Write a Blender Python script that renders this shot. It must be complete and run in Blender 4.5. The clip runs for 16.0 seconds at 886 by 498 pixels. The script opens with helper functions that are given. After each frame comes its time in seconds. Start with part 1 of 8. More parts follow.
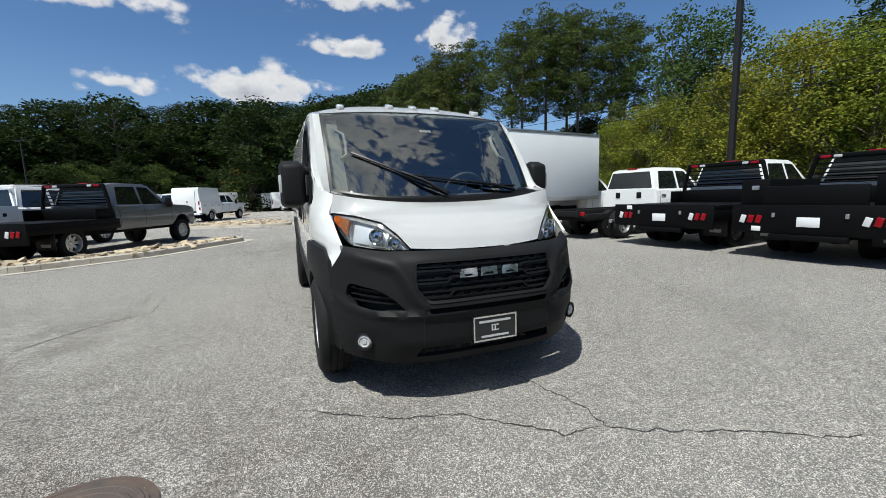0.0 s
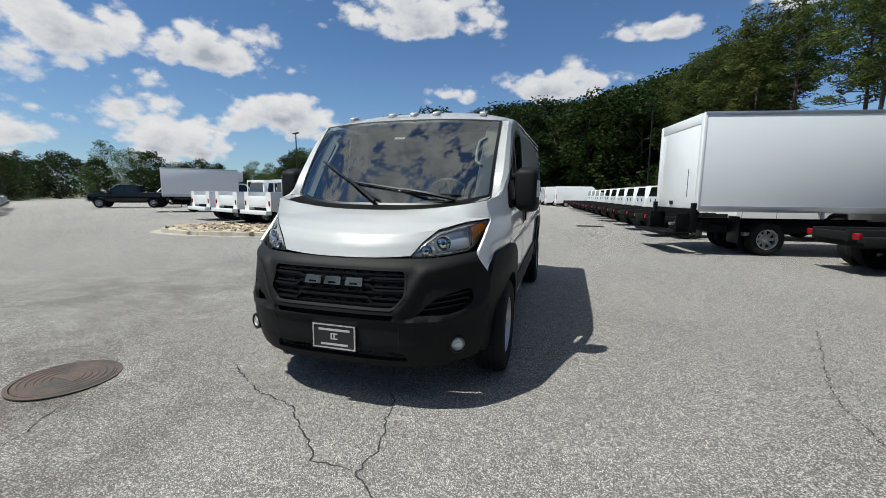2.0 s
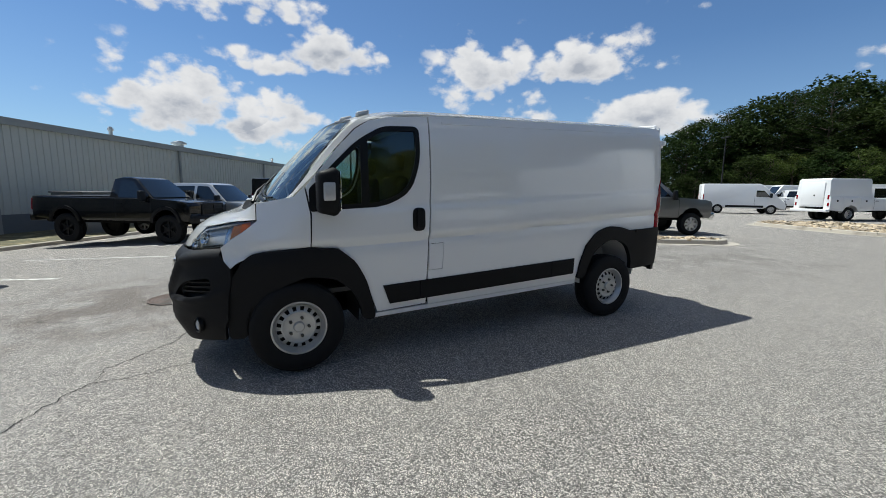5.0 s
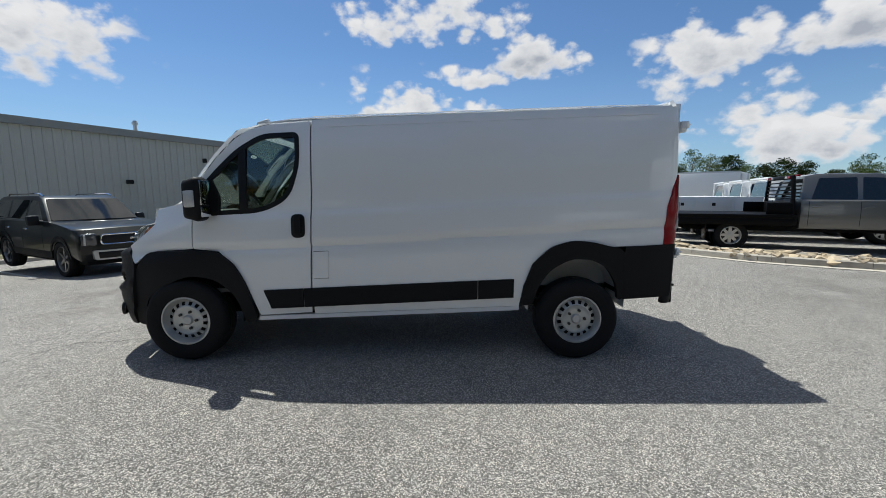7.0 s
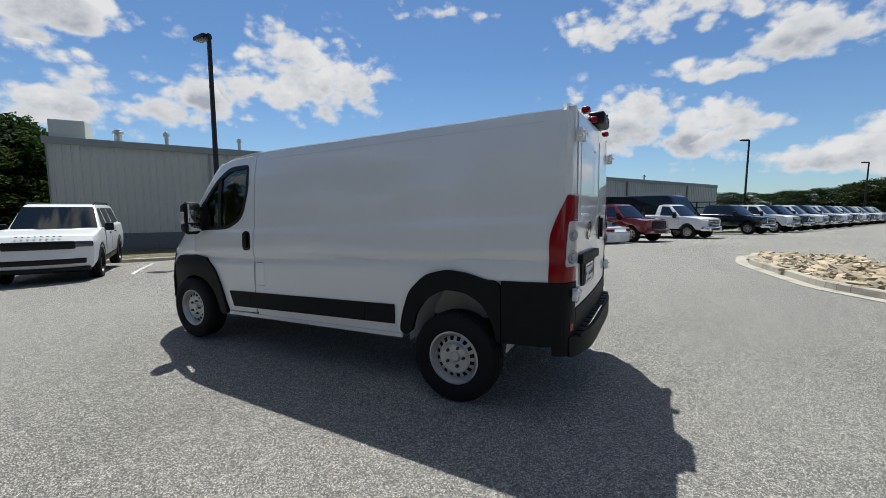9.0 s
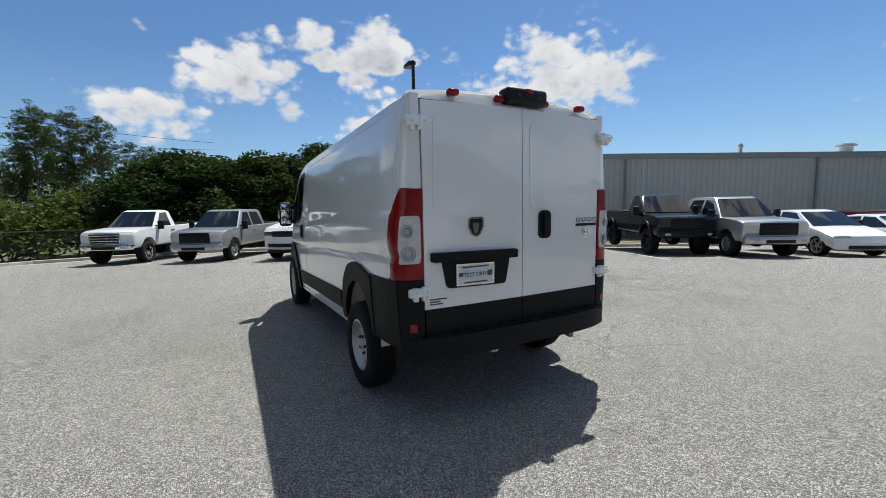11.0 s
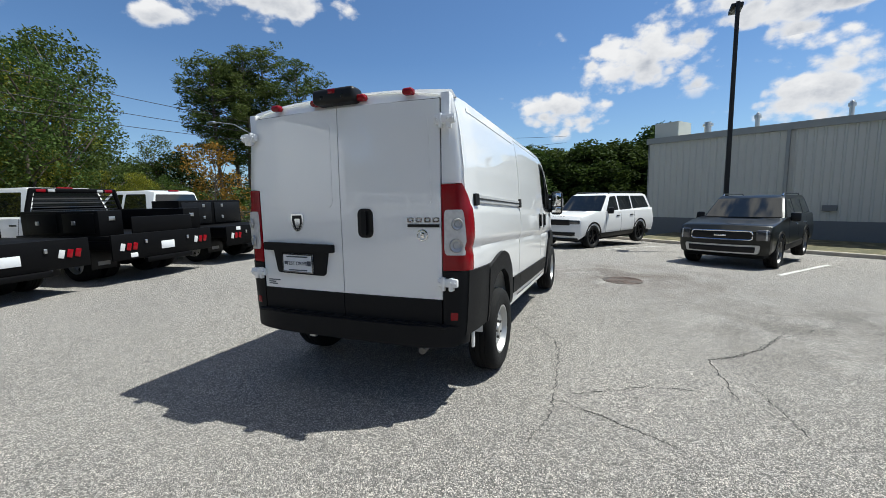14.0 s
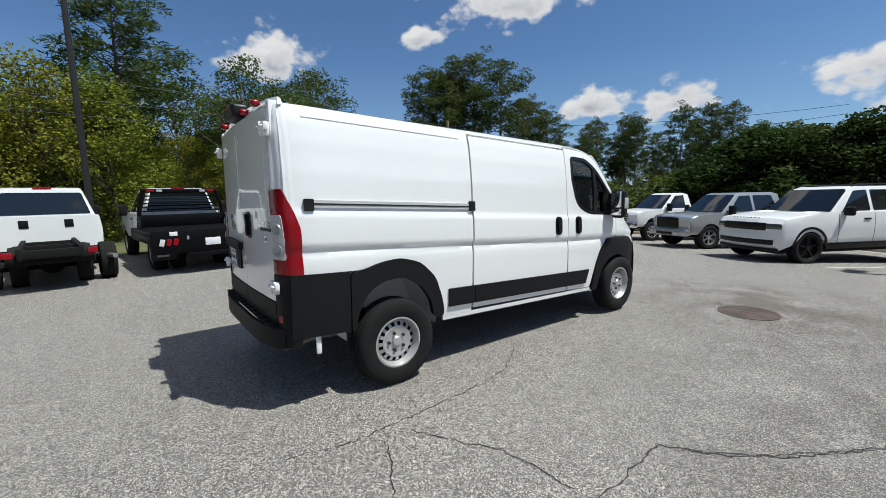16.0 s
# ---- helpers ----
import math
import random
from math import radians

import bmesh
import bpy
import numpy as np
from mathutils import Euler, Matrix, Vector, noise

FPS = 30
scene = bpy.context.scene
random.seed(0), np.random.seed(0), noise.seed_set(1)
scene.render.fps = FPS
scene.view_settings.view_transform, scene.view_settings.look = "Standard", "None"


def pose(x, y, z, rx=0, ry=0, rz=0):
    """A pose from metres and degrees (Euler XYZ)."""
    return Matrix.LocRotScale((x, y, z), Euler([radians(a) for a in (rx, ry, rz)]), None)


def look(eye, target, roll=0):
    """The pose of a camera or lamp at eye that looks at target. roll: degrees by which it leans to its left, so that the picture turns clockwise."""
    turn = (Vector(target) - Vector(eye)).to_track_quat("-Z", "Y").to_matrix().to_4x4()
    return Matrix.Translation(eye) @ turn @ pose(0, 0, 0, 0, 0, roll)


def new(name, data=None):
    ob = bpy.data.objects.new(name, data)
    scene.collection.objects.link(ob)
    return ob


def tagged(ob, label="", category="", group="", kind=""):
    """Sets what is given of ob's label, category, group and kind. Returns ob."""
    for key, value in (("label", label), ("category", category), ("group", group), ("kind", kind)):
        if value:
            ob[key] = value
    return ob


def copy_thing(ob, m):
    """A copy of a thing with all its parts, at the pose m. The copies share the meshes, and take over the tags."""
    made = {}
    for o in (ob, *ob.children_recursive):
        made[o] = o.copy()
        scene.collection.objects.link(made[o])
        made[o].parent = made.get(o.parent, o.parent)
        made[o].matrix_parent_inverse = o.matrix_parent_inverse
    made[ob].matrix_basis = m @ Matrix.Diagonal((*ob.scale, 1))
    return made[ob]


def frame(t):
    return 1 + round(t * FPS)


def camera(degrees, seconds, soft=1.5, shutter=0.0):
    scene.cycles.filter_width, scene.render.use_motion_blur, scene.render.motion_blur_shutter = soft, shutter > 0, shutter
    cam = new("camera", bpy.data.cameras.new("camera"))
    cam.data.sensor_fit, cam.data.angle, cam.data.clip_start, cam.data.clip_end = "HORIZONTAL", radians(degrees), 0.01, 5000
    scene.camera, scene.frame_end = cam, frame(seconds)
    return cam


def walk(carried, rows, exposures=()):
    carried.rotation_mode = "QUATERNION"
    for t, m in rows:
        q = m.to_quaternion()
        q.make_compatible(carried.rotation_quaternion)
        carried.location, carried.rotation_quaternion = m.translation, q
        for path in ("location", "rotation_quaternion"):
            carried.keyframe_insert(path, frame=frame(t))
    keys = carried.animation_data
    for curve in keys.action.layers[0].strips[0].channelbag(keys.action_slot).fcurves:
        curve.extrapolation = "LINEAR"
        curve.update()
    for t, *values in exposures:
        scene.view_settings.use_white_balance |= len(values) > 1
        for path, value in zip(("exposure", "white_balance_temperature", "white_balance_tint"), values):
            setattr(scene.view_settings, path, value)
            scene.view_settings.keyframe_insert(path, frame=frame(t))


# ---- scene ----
cam = camera(94.7, 16.0, 0.8)
PATH = [
    (0, (-1.256, -3.228, 1.331), (-0.534, -1.381, 1.075), -1.70),
    (0.5, (-0.600, -3.395, 1.337), (-0.175, -1.457, 1.083), -1.10),
    (1, (0.075, -3.424, 1.355), (0.172, -1.442, 1.102), -0.50),
    (1.5, (0.758, -3.412, 1.383), (0.520, -1.443, 1.128), 0.20),
    (2, (1.397, -3.225, 1.412), (0.838, -1.323, 1.145), 0.60),
    (2.5, (2.041, -3.005, 1.447), (1.186, -1.219, 1.167), 0.80),
    (3, (2.610, -2.607, 1.465), (1.498, -0.970, 1.176), 0.90),
    (3.5, (3.152, -2.159, 1.475), (1.826, -0.690, 1.186), 0.90),
    (4, (3.623, -1.608, 1.480), (2.120, -0.319, 1.196), 0.90),
    (4.5, (4.043, -1.044, 1.482), (2.398, 0.058, 1.200), 0.90),
    (5, (4.335, -0.423, 1.472), (2.573, 0.481, 1.193), 0.60),
    (5.6, (4.540, 0.365, 1.466), (2.669, 1.016, 1.191), 0.23),
    (6.2, (4.618, 1.176, 1.471), (2.675, 1.561, 1.200), -0.00),
    (6.9, (4.582, 2.138, 1.491), (2.601, 2.203, 1.226), -0.06),
    (7.5, (4.468, 2.962, 1.516), (2.496, 2.751, 1.260), 0.10),
    (8, (4.312, 3.635, 1.543), (2.377, 3.194, 1.299), 0.30),
    (8.5, (4.073, 4.287, 1.574), (2.206, 3.605, 1.351), 0.20),
    (9, (3.855, 4.953, 1.594), (2.099, 4.018, 1.385), -0.00),
    (9.5, (3.501, 5.514, 1.591), (1.899, 4.334, 1.392), -0.30),
    (10.1, (2.958, 6.121, 1.578), (1.585, 4.680, 1.380), -0.62),
    (10.7, (2.330, 6.655, 1.564), (1.229, 4.998, 1.357), -0.84),
    (11.4, (1.509, 7.128, 1.553), (0.772, 5.283, 1.330), -0.98),
    (12, (0.744, 7.359, 1.555), (0.356, 5.411, 1.320), -1.00),
    (12.5, (0.074, 7.429, 1.563), (-0.005, 5.445, 1.324), -1.00),
    (13, (-0.613, 7.462, 1.562), (-0.394, 5.488, 1.325), -1.10),
    (13.5, (-1.291, 7.339, 1.558), (-0.797, 5.416, 1.320), -1.10),
    (14, (-1.950, 7.076, 1.566), (-1.200, 5.238, 1.322), -1.20),
    (14.5, (-2.561, 6.720, 1.566), (-1.570, 5.001, 1.314), -1.40),
    (15, (-3.123, 6.276, 1.580), (-1.909, 4.708, 1.324), -1.40),
    (15.5, (-3.610, 5.786, 1.586), (-2.198, 4.394, 1.329), -1.40),
    (16, (-3.972, 5.226, 1.588), (-2.392, 4.026, 1.337), -1.30),
]
walk(cam, [(t, look(eye, target, roll)) for t, eye, target, roll in PATH], [(0, 0.48), (2.5, 0.36), (5, 0.46), (7.5, 0.42), (9.2, 0.36), (12, 0.54), (14, 0.58), (15, 0.44), (16, 0.36)])

# ---------------------------------------------------------------- sky, sun
SUN_WAY = Vector((-0.95, -0.70, 2.30)).normalized()
SUN_EL = math.asin(SUN_WAY.z)
SUN_AZ = math.atan2(SUN_WAY.x, SUN_WAY.y)

# clouds: azimuth from +y towards +x, elevation, half width, half height (degrees)
CLOUDS_EAST = [
    (10, 18.6, 5, 1.5), (22, 20, 3.6, 2.2), (11, 24.5, 7.5, 2.4), (106, 17, 4.5, 3), (125, 20, 2.4, 1.3), (136, 23, 9.5, 3),
    (147, 11, 3.6, 2.2), (157, 10, 3.6, 2.4), (174, 10.5, 6, 3.4), (60, 34, 9, 4), (90, 50, 12, 6),
    (20, 66, 16, 10), (150, 62, 13, 9), (75, 76, 13, 9), (125, 44, 9, 5), (0, 86, 12, 9),
]
CLOUDS_WEST = [
    (184, 15.5, 10, 4.5), (197, 19, 9, 4), (200, 10.5, 6, 4.5), (212, 12.5, 6, 4), (224, 15, 8, 6), (242, 24, 5, 1.6), (265, 10, 8, 4.6),
    (269, 21, 10, 3.4), (274, 14.5, 4.6, 1.8), (275, 8, 7, 4), (283, 17, 6, 2.5), (287, 5, 6, 3.4), (298, 5, 6, 2.5), (303, 14, 6.5, 5),
    (310, 6, 6, 3.8), (315.5, 15.5, 7.4, 3.2), (322, 9, 8, 2.8), (340, 22, 10, 3.4), (345, 13, 3.6, 1.5), (359, 13.5, 6.5, 2.4),
    (345, 82, 12, 8), (320, 66, 14, 9), (280, 56, 14, 9), (250, 76, 12, 8), (225, 50, 9, 5), (195, 70, 8, 5), (350, 55, 10, 6), (330, 42, 9, 5),
    (238, 60, 17, 9), (205, 52, 11, 6), (268, 68, 14, 8), (252, 46, 13, 5), (180, 60, 12, 7), (155, 50, 10, 4), (205, 78, 12, 8),
]


def sky_way(az, el):
    a, e = radians(az), radians(el)
    return Vector((math.sin(a) * math.cos(e), math.cos(a) * math.cos(e), math.sin(e)))


def build_world():
    world = bpy.data.worlds.new("sky")
    scene.world = world
    world.use_nodes = True
    nt = world.node_tree
    nt.nodes.clear()
    add, link = nt.nodes.new, nt.links.new

    def math_node(op, a, b=None, c=None):
        n = add("ShaderNodeMath")
        n.operation = op
        for i, v in enumerate((a, b, c)):
            if v is None:
                continue
            if isinstance(v, (int, float)):
                n.inputs[i].default_value = v
            else:
                link(v, n.inputs[i])
        return n.outputs[0]

    co = add("ShaderNodeTexCoord").outputs["Generated"]
    sky = add("ShaderNodeTexSky")
    sky.sky_type, sky.sun_disc = "NISHITA", False
    sky.sun_elevation, sky.sun_rotation = SUN_EL, SUN_AZ
    sky.altitude, sky.air_density, sky.dust_density, sky.ozone_density = 300, 1.0, 0.25, 3.2

    # billows: a coarse and a fine noise
    def noise_node(vec, scale, detail, rough):
        n = add("ShaderNodeTexNoise")
        n.inputs["Scale"].default_value, n.inputs["Detail"].default_value, n.inputs["Roughness"].default_value = scale, detail, rough
        link(vec, n.inputs["Vector"])
        return n.outputs["Fac"]

    stretch = add("ShaderNodeVectorMath")
    stretch.operation = "MULTIPLY"
    stretch.inputs[1].default_value = (1.0, 1.0, 1.5)
    link(co, stretch.inputs[0])
    n1 = noise_node(stretch.outputs[0], 11.0, 8.0, 0.62)
    shift = add("ShaderNodeVectorMath")
    shift.operation = "ADD"
    shift.inputs[1].default_value = SUN_WAY * 0.035
    link(stretch.outputs[0], shift.inputs[0])
    n2 = noise_node(shift.outputs[0], 11.0, 5.0, 0.58)

    # cauliflower lumps, their rims bent by the noise
    def lumps(scale):
        bend = add("ShaderNodeVectorMath")
        bend.operation = "MULTIPLY_ADD"
        bn = add("ShaderNodeTexNoise")
        bn.inputs["Scale"].default_value, bn.inputs["Detail"].default_value = scale * 1.6, 4.0
        link(stretch.outputs[0], bn.inputs["Vector"])
        link(bn.outputs["Color"], bend.inputs[0])
        bend.inputs[1].default_value = (0.55 / scale,) * 3
        link(stretch.outputs[0], bend.inputs[2])
        v = add("ShaderNodeTexVoronoi")
        v.feature = "SMOOTH_F1"
        v.inputs["Scale"].default_value, v.inputs["Smoothness"].default_value = scale, 0.25
        link(bend.outputs[0], v.inputs["Vector"])
        return math_node("SUBTRACT", 0.42, v.outputs["Distance"])

    billow = math_node("ADD", math_node("MULTIPLY", lumps(13.0), 0.75), math_node("MULTIPLY", lumps(34.0), 0.42))

    best = low = None
    for az, el, w, h in CLOUDS_EAST + CLOUDS_WEST:
        c = sky_way(az, el)
        right = Vector((math.cos(radians(az)), -math.sin(radians(az)), 0))
        up = right.cross(c)
        dots = []
        for v in (right / math.sin(radians(w)), up / math.sin(radians(h)), c):
            n = add("ShaderNodeVectorMath")
            n.operation = "DOT_PRODUCT"
            link(co, n.inputs[0])
            n.inputs[1].default_value = v
            dots.append(n.outputs["Value"])
        # flat underside: the lower half falls off faster
        under = math_node("MULTIPLY", math_node("MINIMUM", dots[1], 0.0), 0.45)
        vert = math_node("ADD", dots[1], under)
        behind = math_node("MULTIPLY", math_node("LESS_THAN", dots[2], 0.2), 9.0)
        n = add("ShaderNodeCombineXYZ")
        for i, v in enumerate((dots[0], vert, behind)):
            link(v, n.inputs[i])
        ln = add("ShaderNodeVectorMath")
        ln.operation = "LENGTH"
        link(n.outputs[0], ln.inputs[0])
        f = math_node("SUBTRACT", 1.0, ln.outputs["Value"])
        best = f if best is None else math_node("MAXIMUM", best, f)
        shade = math_node("MULTIPLY", math_node("GREATER_THAN", f, -0.25), math_node("SUBTRACT", 0.25, dots[1]))
        low = shade if low is None else math_node("MAXIMUM", low, shade)

    dens = math_node("ADD", math_node("MULTIPLY", best, 0.62), math_node("MULTIPLY", math_node("SUBTRACT", n1, 0.48), 1.5))
    dens = math_node("ADD", dens, billow)
    ramp = add("ShaderNodeMapRange")
    ramp.interpolation_type = "SMOOTHSTEP"
    ramp.inputs["From Min"].default_value, ramp.inputs["From Max"].default_value = -0.15, 0.24
    link(dens, ramp.inputs["Value"])
    gate = add("ShaderNodeMapRange")
    gate.inputs["From Min"].default_value, gate.inputs["From Max"].default_value = -0.7, -0.2
    link(best, gate.inputs["Value"])
    cover = math_node("MULTIPLY", ramp.outputs[0], gate.outputs[0])
    # thick parts away from the sun and the undersides turn grey
    grey = math_node("ADD", math_node("MULTIPLY", math_node("SUBTRACT", n2, 0.50), 1.5), math_node("MULTIPLY", low, 0.50))
    grey = math_node("ADD", grey, math_node("MULTIPLY", math_node("SUBTRACT", dens, 0.30), 0.30))
    grey = math_node("ADD", grey, math_node("MULTIPLY", math_node("SUBTRACT", 0.12, billow), 0.55))
    grey = math_node("MULTIPLY", grey, math_node("MINIMUM", math_node("MAXIMUM", dens, 0.0), 1.0))
    tone = add("ShaderNodeMapRange")
    tone.inputs["From Min"].default_value, tone.inputs["From Max"].default_value = -0.02, 0.34
    link(grey, tone.inputs["Value"])
    white = add("ShaderNodeMix")
    white.data_type = "RGBA"
    white.inputs["A"].default_value, white.inputs["B"].default_value = (8.6, 8.7, 8.8, 1), (4.2, 4.6, 5.3, 1)
    link(tone.outputs[0], white.inputs["Factor"])

    # thin haze near the horizon
    sep = add("ShaderNodeSeparateXYZ")
    link(co, sep.inputs[0])
    haze = add("ShaderNodeMapRange")
    haze.inputs["From Min"].default_value, haze.inputs["From Max"].default_value = 0.0, 0.30
    haze.inputs["To Min"].default_value, haze.inputs["To Max"].default_value = 0.22, 0.0
    link(sep.outputs["Z"], haze.inputs["Value"])
    hz = add("ShaderNodeMix")
    hz.data_type = "RGBA"
    hz.inputs["B"].default_value = (4.6, 6.0, 7.6, 1)
    link(haze.outputs[0], hz.inputs["Factor"])
    tint = add("ShaderNodeMix")
    tint.data_type, tint.blend_type = "RGBA", "MULTIPLY"
    tint.inputs["Factor"].default_value, tint.inputs["B"].default_value = 1.0, (0.77, 0.98, 1.145, 1)
    link(sky.outputs[0], tint.inputs["A"])
    link(tint.outputs["Result"], hz.inputs["A"])

    mix = add("ShaderNodeMix")
    mix.data_type = "RGBA"
    link(cover, mix.inputs["Factor"])
    link(hz.outputs["Result"], mix.inputs["A"])
    link(white.outputs["Result"], mix.inputs["B"])
    bg = add("ShaderNodeBackground")
    bg.inputs["Strength"].default_value = 0.068
    link(mix.outputs["Result"], bg.inputs["Color"])
    link(bg.outputs[0], add("ShaderNodeOutputWorld").inputs["Surface"])


build_world()
sun = new("sun", bpy.data.lights.new("sun", "SUN"))
sun.data.energy, sun.data.angle, sun.data.color = 4.55, radians(0.55), (0.955, 0.985, 0.925)
sun.matrix_world = look(SUN_WAY * 100, (0, 0, 0))

# ---------------------------------------------------------------- materials
MATS = {}


def mat(name, col, rough=0.5, metal=0.0, var=0.10, scale=6.0, big=0.7, bump=0.0, bscale=150.0, coat=0.0, spec=0.5, wear=None, island=0.0):
    """A surface with grain at two scales, fine relief and, where asked, worn spots of another colour."""
    if name in MATS:
        return MATS[name]
    m = bpy.data.materials.new(name)
    MATS[name] = m
    m.use_nodes = True
    nt = m.node_tree
    b = nt.nodes["Principled BSDF"]
    add, link = nt.nodes.new, nt.links.new
    b.inputs["Roughness"].default_value, b.inputs["Metallic"].default_value = rough, metal
    b.inputs["Coat Weight"].default_value, b.inputs["Coat Roughness"].default_value = coat, 0.02
    b.inputs["Coat IOR"].default_value = 1.62 if name == "white_paint" else 1.5
    b.inputs["Specular IOR Level"].default_value = spec
    co = add("ShaderNodeTexCoord").outputs["Object"]

    def noise_fac(sc, detail):
        n = add("ShaderNodeTexNoise")
        n.inputs["Scale"].default_value, n.inputs["Detail"].default_value = sc, detail
        link(co, n.inputs["Vector"])
        return n.outputs["Fac"]

    def mixed(a, c, fac):
        n = add("ShaderNodeMix")
        n.data_type = "RGBA"
        for key, v in (("A", a), ("B", c), ("Factor", fac)):
            if isinstance(v, (tuple, list)):
                n.inputs[key].default_value = (*v, 1)
            elif isinstance(v, float):
                n.inputs[key].default_value = v
            else:
                link(v, n.inputs[key])
        return n.outputs["Result"]

    fine, broad = noise_fac(scale, 5), noise_fac(big, 3)
    lo, hi = [c * (1 - var) for c in col], [min(1, c * (1 + var)) for c in col]
    out = mixed(lo, hi, fine)
    out = mixed(out, [c * (1 - 0.8 * var) for c in col], broad)
    if wear:
        wcol, lo_w, hi_w, wscale = wear
        r = add("ShaderNodeMapRange")
        r.inputs["From Min"].default_value, r.inputs["From Max"].default_value = lo_w, hi_w
        link(noise_fac(wscale, 6), r.inputs["Value"])
        out = mixed(out, wcol, r.outputs[0])
    if island:
        geo = add("ShaderNodeNewGeometry")
        info = add("ShaderNodeObjectInfo")
        s = add("ShaderNodeMath")
        s.operation = "ADD"
        link(geo.outputs["Random Per Island"], s.inputs[0])
        link(info.outputs["Random"], s.inputs[1])
        fr = add("ShaderNodeMath")
        fr.operation = "FRACT"
        link(s.outputs[0], fr.inputs[0])
        hsv = add("ShaderNodeHueSaturation")
        rv = add("ShaderNodeMapRange")
        rv.inputs["To Min"].default_value, rv.inputs["To Max"].default_value = 1 - island, 1 + island
        link(fr.outputs[0], rv.inputs["Value"])
        link(rv.outputs[0], hsv.inputs["Value"])
        link(out, hsv.inputs["Color"])
        out = hsv.outputs["Color"]
    link(out, b.inputs["Base Color"])
    rr = add("ShaderNodeMapRange")
    rr.inputs["To Min"].default_value, rr.inputs["To Max"].default_value = max(0.02, rough * 0.8), min(1, rough * 1.2)
    link(broad, rr.inputs["Value"])
    link(rr.outputs[0], b.inputs["Roughness"])
    if bump:
        n = add("ShaderNodeBump")
        n.inputs["Strength"].default_value, n.inputs["Distance"].default_value = bump, 0.01
        link(noise_fac(bscale, 4), n.inputs["Height"])
        link(n.outputs[0], b.inputs["Normal"])
    return m


def glass(name, col, rough=0.0, ior=1.45, shine=(0.9, 0.95, 0.92)):
    """A thin pane: clear with a tint, mirroring by its angle."""
    if name in MATS:
        return MATS[name]
    m = bpy.data.materials.new(name)
    MATS[name] = m
    m.use_nodes = True
    nt = m.node_tree
    nt.nodes.clear()
    add, link = nt.nodes.new, nt.links.new
    tr, gl, mx, fr, out = (add("ShaderNode" + k) for k in ("BsdfTransparent", "BsdfGlossy", "MixShader", "Fresnel", "OutputMaterial"))
    tr.inputs["Color"].default_value = (*col, 1)
    gl.inputs["Roughness"].default_value, gl.inputs["Color"].default_value = rough, (*shine, 1)
    fr.inputs["IOR"].default_value = ior
    link(fr.outputs[0], mx.inputs[0])
    link(tr.outputs[0], mx.inputs[1])
    link(gl.outputs[0], mx.inputs[2])
    link(mx.outputs[0], out.inputs["Surface"])
    return m


